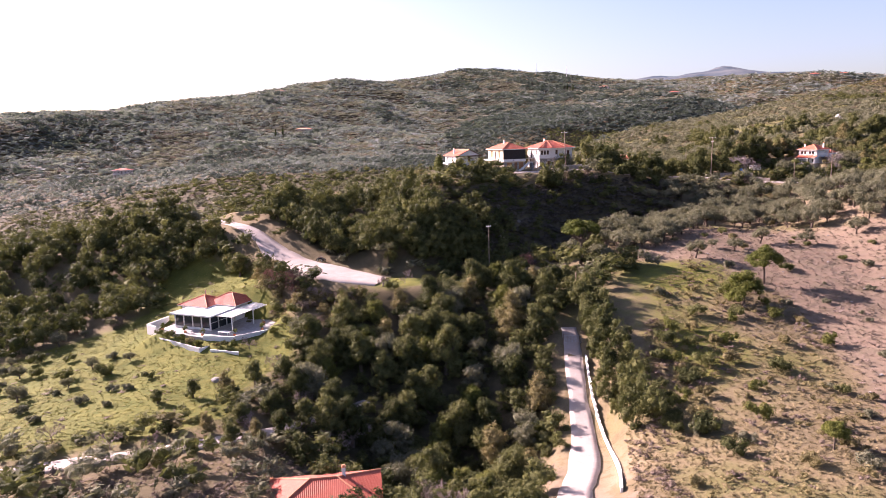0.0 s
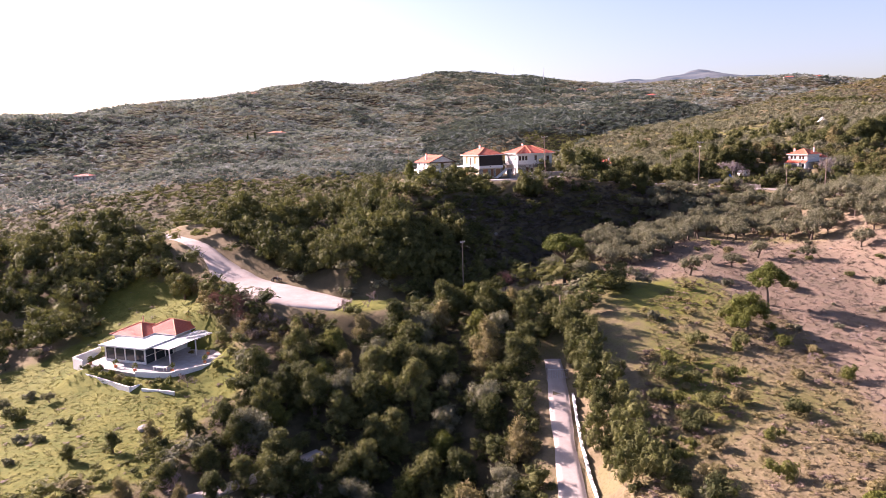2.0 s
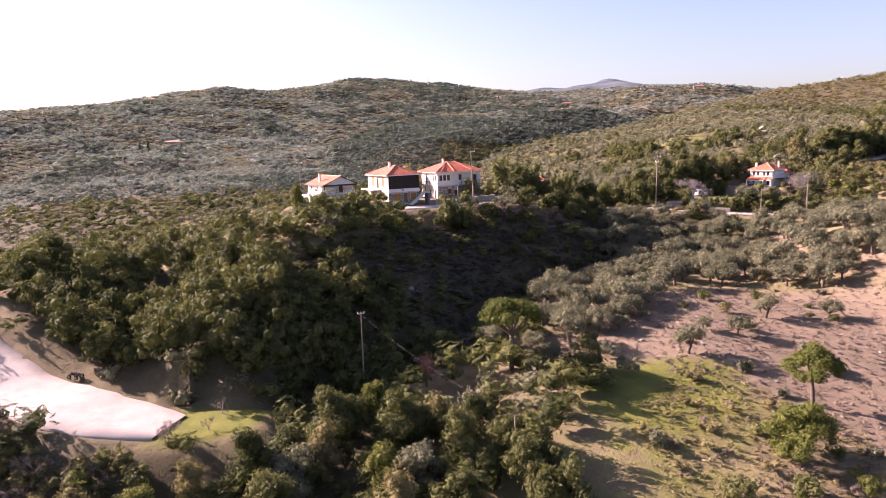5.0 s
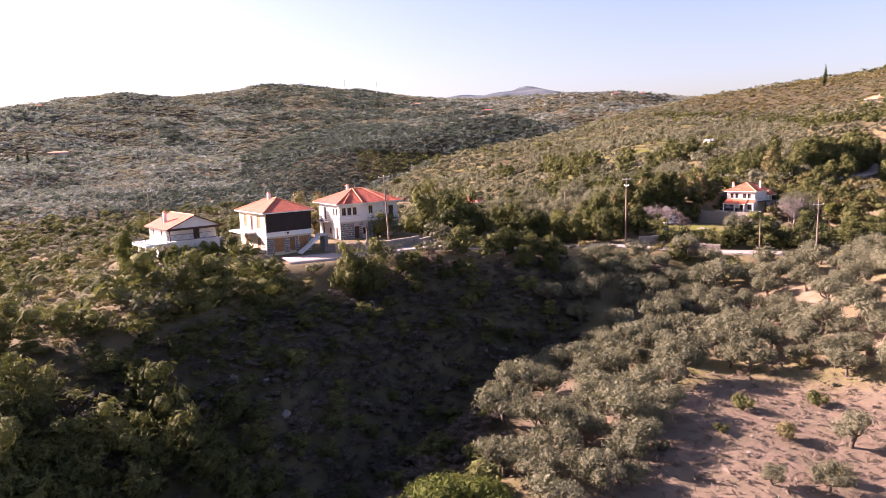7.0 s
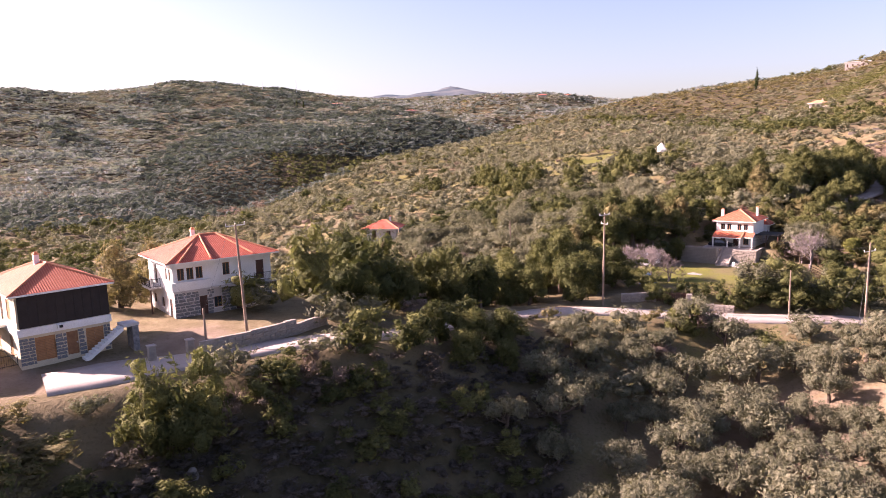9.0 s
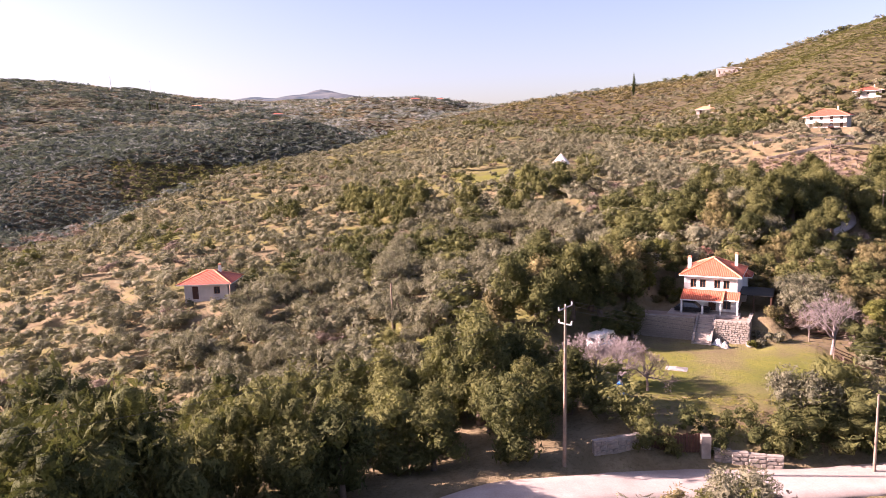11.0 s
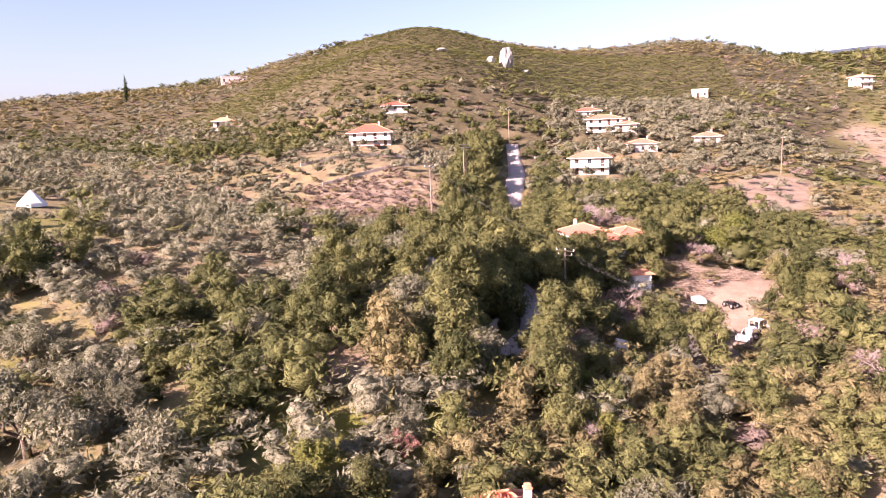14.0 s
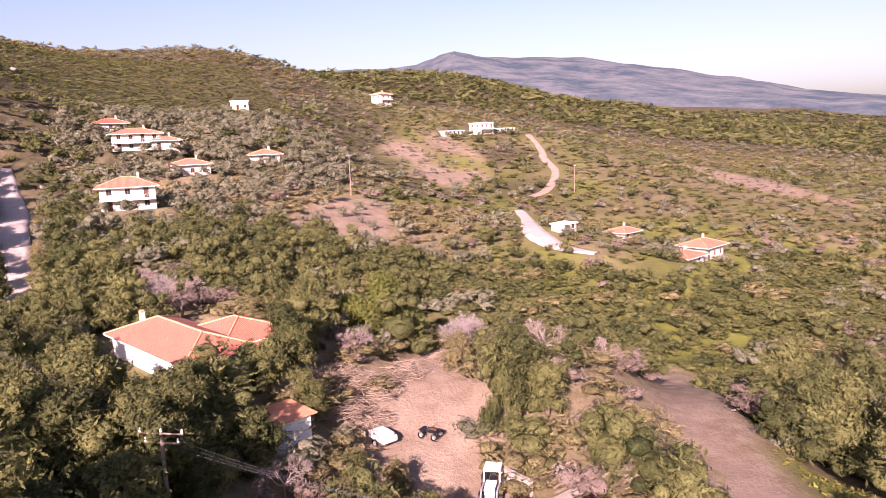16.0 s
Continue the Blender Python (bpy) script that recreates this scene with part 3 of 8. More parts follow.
for road_name, road_mat, line, level in ROAD_LINES:
    if road_name in ("yard", "field_path"):
        continue  # trodden soil of the ground itself
    way = np.gradient(line[:, :2], axis=0)
    way /= np.linalg.norm(way, axis=1)[:, None]
    side = np.stack([way[:, 1], -way[:, 0]], -1)
    rng = np.random.default_rng(len(road_name))
    half = line[:, 2] / 2
    half = half * (1 + 0.07 * np.convolve(rng.normal(size=len(half) + 4), np.ones(5) / 2.2, "valid"))
    cols = []
    for u, dz in ((-1.03, -0.25), (-1, 0.07), (-0.5, 0.1), (0, 0.11), (0.5, 0.1), (1, 0.07), (1.03, -0.25)):
        xy = line[:, :2] + side * (half * u)[:, None]
        cols.append(np.column_stack([xy, level + dz]))
    v = np.stack(cols, 1)
    n, m = v.shape[:2]
    ids = np.arange(n * m).reshape(n, m)
    a, b, c, d = ids[:-1, :-1].ravel(), ids[1:, :-1].ravel(), ids[1:, 1:].ravel(), ids[:-1, 1:].ravel()
    me = quick_mesh(road_name, v.reshape(-1, 3), np.concatenate([np.stack([a, c, b], -1), np.stack([a, d, c], -1)]), road_mat)
    me.polygons.foreach_set("use_smooth", np.ones(len(me.polygons), bool))
    label = "pale worn concrete road over the hillside" if road_mat is M_CONCRETE else "trodden bare earth track through the scrub"
    tagged(new(road_name, me), label, "road", kind="structure")

# the mountains past the last hills, blue from the haze painted on them
rads, turns = np.array([1850.0, 2100, 2400, 2700, 3000, 3300, 3600, 4000, 4500]), np.radians(np.arange(-60, 156, 0.6))
RR, TT = np.meshgrid(rads, turns)
far_x, far_y = 115 + RR * np.sin(TT), 210 + RR * np.cos(TT)
far_z = land(far_x.ravel(), far_y.ravel()) + np.where(np.degrees(TT.ravel()) < 60, 4, 16) + 5 * ripple(far_x.ravel(), far_y.ravel(), 420, 17) * np.clip((RR.ravel() - 1850) / 400, 0, 1) - 40 * (RR.ravel() < 1900)
bearing = np.degrees(TT.ravel())
far_z += 26 * np.exp(-(((bearing - 20.4) / 1.5) ** 2) - ((RR.ravel() - 2700) / 500) ** 2) + 9 * np.exp(-(((bearing - 22.6) / 2.2) ** 2) - ((RR.ravel() - 2900) / 600) ** 2)
# the long ridge with one summit in the south-east
climb = 5.2 * np.exp(-(((bearing - 111) / 24) ** 2)) + 0.95 * np.exp(-(((bearing - 108.5) / 3.2) ** 2)) + 0.14 * ripple(far_x.ravel(), far_y.ravel(), 260, 18) + 0.1 * ripple(far_x.ravel(), far_y.ravel(), 90, 19)
ridge_z = 47 + RR.ravel() * np.tan(np.radians(climb)) * (0.4 + 0.6 * np.clip((RR.ravel() - 1850) / 1150, 0, 1)) * np.clip((5200 - RR.ravel()) / 1900, 0, 1) - 260 * (RR.ravel() < 1900)
share = np.clip((bearing - 93) / 7, 0, 1)
far_z = far_z * (1 - share) + np.maximum(ridge_z, far_z - 6) * share
ids = np.arange(RR.size).reshape(RR.shape)
a, b, c, d = ids[:-1, :-1].ravel(), ids[1:, :-1].ravel(), ids[1:, 1:].ravel(), ids[:-1, 1:].ravel()
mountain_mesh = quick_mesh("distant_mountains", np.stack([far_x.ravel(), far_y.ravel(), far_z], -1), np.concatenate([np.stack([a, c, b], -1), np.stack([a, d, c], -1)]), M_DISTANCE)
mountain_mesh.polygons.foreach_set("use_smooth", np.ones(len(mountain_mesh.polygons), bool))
tagged(new("backdrop", mountain_mesh), "mountains on the horizon with blue haze in their colour", "mountains", kind="structure")

# ---- plants ----
def ball_points(rng, n):
    v = rng.normal(size=(n, 3))
    return v / np.linalg.norm(v, axis=1)[:, None]


def leaf_cloud(rng, blobs, count, size, loose=0.32, flat=1.0):
    """Leaf triangles in pairs, strewn over the upper skins of overlapping blobs (x, y, z, radius)."""
    blobs = np.array(blobs, float)
    share = blobs[:, 3] ** 2
    pick = rng.choice(len(blobs), count, p=share / share.sum())
    out = ball_points(rng, count)
    out[:, 2] = np.where(out[:, 2] < -0.45, -out[:, 2], out[:, 2])
    rad = blobs[pick, 3] * rng.uniform(0.72, 1.12, count)
    centre = blobs[pick, :3] + out * rad[:, None] * (1, 1, flat)
    normal = out + loose * rng.normal(size=(count, 3))
    normal /= np.linalg.norm(normal, axis=1)[:, None]
    other = np.cross(normal, ball_points(rng, count))
    other /= np.linalg.norm(other, axis=1)[:, None] + 1e-9
    third = np.cross(normal, other)
    s = size * rng.uniform(0.55, 1.35, count)[:, None]
    p0, p1 = centre - other * s * 0.3, centre + other * s * 0.3
    p2, p3 = centre + third * s * 1.05, centre - third * s * 0.9 + normal * s * 0.25
    verts = np.stack([p0, p1, p2, p3], 1).reshape(-1, 3)
    base = np.arange(count)[:, None] * 4
    tris = np.concatenate([base + (0, 1, 2), base + (1, 0, 3)])
    return verts, tris


GOLD = (1 + 5**0.5) / 2
ICO_V = np.array([(-1, GOLD, 0), (1, GOLD, 0), (-1, -GOLD, 0), (1, -GOLD, 0), (0, -1, GOLD), (0, 1, GOLD), (0, -1, -GOLD), (0, 1, -GOLD), (GOLD, 0, -1), (GOLD, 0, 1), (-GOLD, 0, -1), (-GOLD, 0, 1)]) / math.hypot(1, GOLD)
ICO_F = np.array([(0, 11, 5), (0, 5, 1), (0, 1, 7), (0, 7, 10), (0, 10, 11), (1, 5, 9), (5, 11, 4), (11, 10, 2), (10, 7, 6), (7, 1, 8), (3, 9, 4), (3, 4, 2), (3, 2, 6), (3, 6, 8), (3, 8, 9), (4, 9, 5), (2, 4, 11), (6, 2, 10), (8, 6, 7), (9, 8, 1)])


def hearts(rng, blobs, share=0.92):
    """The dense inside of a crown: an uneven lump in every blob."""
    made = []
    for x, y, z, r in blobs:
        v = ICO_V @ np.array(Euler(rng.uniform(0, 6, 3)).to_matrix()) * rng.uniform(0.78, 1.18, (12, 1))
        made.append((v * r * share + (x, y, z), ICO_F))
    return join(made)



def tube(points, radii, sides=6):
    """A tapering limb along points."""
    points = np.array(points, float)
    verts, tris = [], []
    for k, p in enumerate(points):
        t = points[min(k + 1, len(points) - 1)] - points[max(k - 1, 0)]
        t /= np.linalg.norm(t) + 1e-9
        a = np.cross(t, (0.31, 0.95, 0.1))
        a /= np.linalg.norm(a) + 1e-9
        b = np.cross(t, a)
        for s in range(sides):
            w = 6.2832 * s / sides
            verts.append(p + radii[k] * (math.cos(w) * a + math.sin(w) * b))
    for k in range(len(points) - 1):
        for s in range(sides):
            i, j = k * sides + s, k * sides + (s + 1) % sides
            tris += [(i, j, j + sides), (i, j + sides, i + sides)]
    return np.array(verts), np.array(tris)


def join(pieces):
    verts, tris, n = [], [], 0
    for v, t in pieces:
        verts.append(v)
        tris.append(np.asarray(t) + n)
        n += len(v)
    return np.concatenate(verts), np.concatenate(tris)


def limbs(rng, height, girth, heads, fork=0.35, bend=0.25):
    """A trunk and one limb to each blob's middle."""
    f = np.array([rng.normal() * bend * 0.4, rng.normal() * bend * 0.4, height * fork])
    made = [tube([(0, 0, -0.35), f * (0.4, 0.4, 0.5), f], [girth * 1.25, girth, girth * 0.85])]
    for head in heads:
        h = np.array(head[:3])
        mid = (f + h) / 2 + rng.normal(size=3) * bend * 0.5
        made.append(tube([f, mid, h], [girth * 0.6, girth * 0.4, girth * 0.15], 4))
    return join(made)


def plant(name, label, category, group, trunk, crown, bark, leaf, crown_name="crown"):
    """A plant with its trunk and crown as parts; returns its root, standing at the origin."""
    root = tagged(new(name), label, category, group)
    for part_name, shape, mat in (("trunk", trunk, bark), (crown_name, crown, leaf)):
        me = quick_mesh(part_name, *shape, mat)
        me.polygons.foreach_set("use_smooth", np.ones(len(me.polygons), bool))
        ob = new(part_name, me)
        ob.parent = root
    return root


def evergreen(seed, h, w, leaf, count=1500, size=0.24, label="dense dark evergreen oak on the slope"):
    rng = np.random.default_rng(seed)
    blobs = []
    for _ in range(22):
        a, r, z = rng.uniform(0, 6.283), math.sqrt(rng.uniform(0, 1)), rng.uniform(0.1, 0.9)
        reach = w / 2 * (1 - 0.75 * max(0, z - 0.45) ** 1.2 / 0.5) * 0.8
        blobs.append((r * reach * math.cos(a), r * reach * math.sin(a), z * h, w * rng.uniform(0.12, 0.22)))
    blobs.append((0, 0, h * 0.42, w * 0.35))
    crown = join([leaf_cloud(rng, blobs, int(count * 1.5), size, 0.5), hearts(rng, blobs, 0.68)])
    return plant("evergreen_tree", label, "tree", "evergreen trees", limbs(rng, h, 0.04 * h, blobs[:5]), crown, M_BARK, leaf)


def olive(seed, h, w, count=1350):
    rng = np.random.default_rng(seed)
    blobs = []
    for _ in range(20):
        a, r = rng.uniform(0, 6.283), math.sqrt(rng.uniform(0.05, 1))
        z = h * (0.42 + 0.46 * rng.uniform(0, 1) * (1 - 0.45 * r))
        blobs.append((r * w * 0.40 * math.cos(a), r * w * 0.40 * math.sin(a), z, w * rng.uniform(0.13, 0.22)))
    return plant("olive_tree", "grey-green olive tree with a short gnarled trunk", "tree", "olive trees", limbs(rng, h, 0.045 * h, blobs[:7], 0.28, 0.6), join([leaf_cloud(rng, blobs, int(count * 1.4), 0.2, 0.55), hearts(rng, blobs, 0.5)]), M_BARK, L_OLIVE)


def bare_tree(seed, h, w, mat, label, name="bare_tree"):
    """A leafless tree: limbs that fork three times into fine twigs."""
    rng = np.random.default_rng(seed)
    big, fine = [], []

    def grow(p, way, length, girth, depth):
        q = p + way * length
        mid = (p + q) / 2 + rng.normal(size=3) * length * 0.07
        (big if depth < 2 else fine).append(tube([p, mid, q], [girth, girth * 0.8, girth * 0.55], 5 if depth < 2 else 3))
        if depth >= 3:
            for _ in range(3 if depth == 3 else 7):
                tip = way + rng.normal(size=3) * 0.6 + np.array([0, 0, 0.15])
                end = q + tip / np.linalg.norm(tip) * rng.uniform(0.3, 0.8) * h * 0.13
                thin = np.cross(tip, ball_points(rng, 1)[0])
                thin *= 0.012 / (np.linalg.norm(thin) + 1e-9)
                fine.append((np.array([q - thin, q + thin, end]), np.array([(0, 1, 2)])))
        if depth < 4:
            for _ in range(5 if depth == 0 else 4 if depth == 1 else 3):
                turn = way + rng.normal(size=3) * 0.55 + np.array([0, 0, 0.12])
                grow(q, turn / np.linalg.norm(turn), length * rng.uniform(0.55, 0.8), girth * 0.5, depth + 1)

    grow(np.array([0, 0, -0.3]), np.array([0.05, 0.03, 1.0]), h * 0.3, 0.03 * h, 0)
    root = plant(name, label, "tree", "leafless trees", join(big), join(fine), M_BARK if mat is M_TWIG_RED else mat, mat)
    root.scale = (w / h, w / h, 1)
    return root


def shrub(seed, h, w, leaf, count=260, size=0.3, name="shrub", label="rounded evergreen shrub among dry grass"):
    rng = np.random.default_rng(seed)
    blobs = [(rng.normal() * w * 0.22, rng.normal() * w * 0.22, h * rng.uniform(0.3, 0.7), w * rng.uniform(0.16, 0.3)) for _ in range(8)]
    return tagged(new(name, quick_mesh(name, *join([leaf_cloud(rng, blobs, int(count * 1.4), size * 0.8), hearts(rng, blobs, 0.65)]), leaf)), label, "shrub", "shrubs")


def umbrella_pine(seed, h, w, label, trunk_share=0.62, count=2600):
    rng = np.random.default_rng(seed)
    blobs = []
    for _ in range(40):
        a, r = rng.uniform(0, 6.283), math.sqrt(rng.uniform(0, 1))
        z = h * (trunk_share + (1 - trunk_share) * (0.35 + 0.5 * (1 - r * r)) * rng.uniform(0.75 if trunk_share > 0.3 else 0.4, 1.05))
        blobs.append((r * w * 0.42 * math.cos(a), r * w * 0.42 * math.sin(a), z, w * rng.uniform(0.11, 0.17)))
    return plant("pine_tree", label, "tree", "pine trees", limbs(rng, h, 0.03 * h, blobs[:12], 0.5, 0.5), join([leaf_cloud(rng, blobs, int(count * 1.5), 0.24, 0.5, 0.8), hearts(rng, blobs, 0.6)]), M_BARK, L_PINE)


def cypress(seed, h, w, leaf=None, count=420):
    rng = np.random.default_rng(seed)
    blobs = [(rng.normal() * w * 0.08, rng.normal() * w * 0.08, h * z, w * 0.42 * math.sin(3.14 * min(0.98, 0.12 + z * 0.86)) + 0.1) for z in np.linspace(0.1, 0.95, 12)]
    return plant("cypress", "slim dark cypress tree", "tree", "cypresses", limbs(rng, h, 0.12, blobs[:1]), join([leaf_cloud(rng, blobs, int(count * 1.5), 0.26), hearts(rng, blobs, 0.7)]), M_BARK, leaf or L_CYPRESS)


def scatter(poly, spacing, seed, jitter=0.45):
    """Uneven rows of plan points inside a polygon."""
    p = np.array(poly, float)
    rng = np.random.default_rng(seed)
    xs, ys = np.arange(p[:, 0].min(), p[:, 0].max(), spacing), np.arange(p[:, 1].min(), p[:, 1].max(), spacing * 0.87)
    X, Y = np.meshgrid(xs, ys)
    X = X + (np.arange(len(ys)) % 2)[:, None] * spacing / 2
    X, Y = X.ravel() + rng.uniform(-jitter, jitter, X.size) * spacing, Y.ravel() + rng.uniform(-jitter, jitter, Y.size) * spacing
    keep = inside(X, Y, poly) & off_road(X, Y, 1.2) & (np.hypot(X - 156.6, Y - 252.7) > 2.0) & (np.hypot(X - 171.2, Y - 240.6) > 3.4)
    for pad in PADS:
        keep &= within_pad(X, Y, pad, 0.5) < 0.5
    return X[keep], Y[keep]


class Grower:
    """Copies a few model plants to many places; the models themselves take the first places."""

    def __init__(self, models):
        self.models, self.used, self.sizes = models, set(), [tuple(m.scale) for m in models]

    def plant(self, x, y, scale, turn, k, sink=0.1):
        k %= len(self.models)
        m = self.models[k]
        place = pose(x, y, float(land(x, y)[0]) - sink, 0, 0, turn)
        ob = copy_thing(m, place) if k in self.used else m
        self.used.add(k)
        ob.matrix_basis = place
        ob.scale = [v * scale for v in self.sizes[k]]
        return ob

    def fill(self, poly, spacing, seed, lo=0.75, hi=1.25, jitter=0.45, only=None):
        rng = np.random.default_rng(seed + 1)
        X, Y = scatter(poly, spacing, seed, jitter)
        for x, y in zip(X, Y):
            k = int(rng.integers(1000)) if only is None else only[int(rng.integers(len(only)))]
            self.plant(x, y, rng.uniform(lo, hi), rng.uniform(0, 360), k)


OAKS = Grower([
    evergreen(21, 6.2, 5.4, L_OAK), evergreen(22, 5.0, 4.8, L_OAK), evergreen(23, 7.2, 5.2, L_OAK, 1700),
    evergreen(24, 4.4, 4.2, L_BRIGHT, 1200, 0.225, "bright green evergreen tree in the thicket"),
    evergreen(25, 5.6, 5.0, L_SCRUB, 1300, 0.235, "dull olive-brown evergreen tree in the thicket"),
    evergreen(26, 5.4, 5.0, L_OLIVE, 1300, 0.225, "grey-green evergreen tree in the thicket"),
])
OLIVES = Grower([olive(31, 4.6, 5.0), olive(32, 4.0, 4.4), olive(33, 5.0, 5.2), olive(34, 3.4, 3.8)])
SHRUBS = Grower([
    shrub(41, 1.6, 2.2, L_OAK), shrub(42, 1.3, 1.9, L_SCRUB, label="brownish shrub on the dry slope"), shrub(43, 1.1, 1.5, L_OLIVE, label="small grey-green shrub on dry grass"),
    shrub(44, 1.8, 2.4, L_BRIGHT, label="bright green shrub beside the track"),
])
BARES = Grower([
    bare_tree(51, 4.6, 4.4, M_TWIG, "leafless grey-brown tree with fine twigs"), bare_tree(52, 4.0, 4.6, M_TWIG_RED, "leafless reddish tree with fine twigs"),
    bare_tree(53, 5.0, 5.4, M_TWIG_PALE, "leafless pale tree with many fine twigs"),
])

RAVINE = [(-23, 120), (-25.5, 104), (-19, 93), (-10, 84), (-4, 74), (8, 70), (12.5, 80), (15, 92), (17, 108), (17.5, 128), (10, 139), (3, 133), (-6, 127.5), (-14, 127)]
LANE_STRIP = [(22.6, 84), (27, 82), (29, 100), (28.5, 118), (26, 128), (23.4, 128)]
HILL_WOOD = [(-33, 158), (-24, 151.5), (-6, 145), (10, 142), (18, 146), (8, 156), (0, 163), (-8, 172), (-20, 182), (-40, 184), (-46, 176)]
EAST_WOOD = [(141, 247), (147, 243), (152, 240), (157, 240), (164, 248), (180, 258), (200, 266), (196, 276), (176, 270), (158, 264), (144, 262)]
SIGN_WOOD = [(167, 246), (172, 241), (178, 237), (184, 238.5), (188, 240), (186, 245), (190, 251), (199, 252), (212, 255.5), (232, 262), (205, 258.5), (182, 251)]
YARD_TREES = [(191, 221), (189, 213.5), (185.5, 211), (182, 213.5), (182.5, 221)]
FIELD_TREES = [(176, 194), (183, 192), (192, 187), (198, 181), (196, 172), (184, 176), (172, 186)]
UPPER_ROAD = [(236, 270), (256, 275), (300, 286), (330, 294), (328, 301), (296, 295), (250, 284), (234, 277)]
HOUSE_WOOD = [(96, 238), (112, 240), (118, 246), (120, 254), (108, 252), (94, 246)]
GATE_WOOD = [(64, 219), (76, 220), (88, 218.5), (91, 226), (93, 233), (80, 238), (62, 230)]
RIDGE_WOOD = [(42, 214), (56, 217), (64, 221), (66, 232), (56, 233), (46, 230), (43, 222)]
SOUTH_WOOD = [(104, 210), (116, 206.5), (130, 206), (146, 216), (150, 230), (142, 238), (134, 230), (124, 218), (112, 213)]
OAKS.fill(RAVINE, 5.4, 61, 0.85, 1.3)
OAKS.fill(EAST_WOOD, 5.0, 64, 0.8, 1.25)
OAKS.fill(SIGN_WOOD, 4.8, 67, 0.75, 1.05, only=[0, 1, 2, 2, 4])
OAKS.fill(YARD_TREES, 4.0, 74, 0.9, 1.2, only=[0, 1, 2])
OAKS.fill(FIELD_TREES, 5.2, 75, 1.0, 1.5, only=[0, 1, 2, 4])
for x, y, s in ((170, 231.5, 0.95), (174, 232.5, 0.9), (172.5, 229.8, 0.85), (181.5, 231.5, 0.55), (196.5, 233, 0.8), (192.5, 233.8, 0.85), (199.5, 234.2, 0.75)):
    OAKS.plant(x, y, s, 50 * x, 1)
for x, y, s, k in ((171.0, 244.9, 0.8, 0), (168.0, 241.9, 0.9, 1), (165.8, 239.8, 1.0, 2), (185.4, 241.7, 0.8, 0), (180.2, 238.0, 0.9, 1), (183.5, 247.5, 1.0, 2), (172.6, 231.8, 0.8, 0), (173.7, 228.2, 0.9, 1), (166.9, 227.5, 1.0, 2), (165.7, 230.8, 0.8, 0), (164.6, 233.8, 0.9, 1), (115.5, 243.5, 1.0, 0), (118, 247, 1.1, 2), (121.5, 249.5, 0.9, 0), (113, 240.5, 0.85, 1), (125, 250, 0.8, 1), (129, 250.5, 0.85, 3), (109, 242, 1.0, 2), (133.5, 244, 0.5, 1), (137, 243.5, 0.6, 3), (136, 247, 0.7, 5), (120.5, 244.8, 0.55, 3), (24, 227.5, 1.35, 4), (27.5, 232, 1.3, 4), (133.8, 222.7, 0.9, 3)):
    OAKS.plant(x, y, s, 50 * x, k)
for x, y, s, k in ((-31, 79.5, 0.4, 1), (-27, 82, 0.55, 0), (-24.5, 84, 0.6, 4), (-22, 87.5, 0.7, 1), (-19.5, 91, 0.75, 0), (-17, 94, 0.8, 2), (-28, 89.5, 0.6, 1), (-24.5, 93.5, 0.7, 0), (-31.5, 86, 0.5, 4), (-36, 84.5, 0.45, 1), (-22, 99, 0.85, 0), (-25, 103, 0.8, 1), (-29, 100.5, 0.7, 0), (-33, 99, 0.6, 4), (-37.5, 97.5, 0.5, 0), (-42, 95.5, 0.45, 1), (-20, 106, 0.9, 2), (-23, 111, 0.8, 1)):
    OAKS.plant(x, y, s, 61 * x, k)
# trees that close over the lane past its gate, and those along the foot of the meadow
for x, y, s, k in ((17.6, 113, 0.75, 0), (24.6, 114.5, 0.8, 2), (17.9, 117.5, 0.9, 1), (24.2, 118.5, 0.9, 0), (20.8, 121, 0.75, 1), (18.4, 124, 1.0, 2), (23.6, 124, 0.9, 1), (21, 128, 0.95, 0), (17, 131, 0.9, 4), (23.5, 132, 0.7, 1)):
    OAKS.plant(x, y, s, 61 * x, k)
OAKS.fill(HOUSE_WOOD, 4.6, 68, 0.95, 1.4, only=[0, 1, 2, 4])
OAKS.fill(GATE_WOOD, 5.0, 69, 0.95, 1.4, only=[0, 1, 2])
# trees whose crowns meet over the hill road
hill_line = next(line for name, _, line, _ in ROAD_LINES if name == "wood_road")
verge = np.random.default_rng(91)
for k in range(0, len(hill_line), 4):
    if 169 < hill_line[k, 0] < 258:
        way = hill_line[k, :2] - hill_line[k - 1, :2]
        way /= np.linalg.norm(way)
        for side in (-1, 1):
            off = side * (hill_line[k, 2] / 2 + verge.uniform(0.5, 1.2))
            OAKS.plant(hill_line[k, 0] + way[1] * off, hill_line[k, 1] - way[0] * off, verge.uniform(0.8, 1.05), verge.uniform(0, 360), int(verge.choice([0, 1, 2, 4])))
OAKS.fill(SOUTH_WOOD, 5.6, 70, 0.5, 0.85, only=[0, 1, 3, 4, 5])
OAKS.fill([(139, 229), (150, 230), (156, 233), (157, 240.5), (148, 240), (142, 237)], 4.2, 78, 0.55, 0.85, only=[0, 1, 3, 4])
for x, y, s, k in ((146.5, 247.3, 1.0, 0), (142.5, 245.6, 1.0, 1), (145.5, 239.2, 0.95, 0), (149.8, 239.6, 0.9, 2), (141, 237.5, 0.8, 1), (193.5, 234.6, 0.95, 0), (190.2, 236, 0.9, 1), (187.8, 233.4, 0.7, 2), (180.6, 228.8, 0.6, 4), (178.4, 229.8, 0.55, 1), (196.4, 218.6, 0.7, 4)):
    OAKS.plant(x, y, s, 47 * x, k)
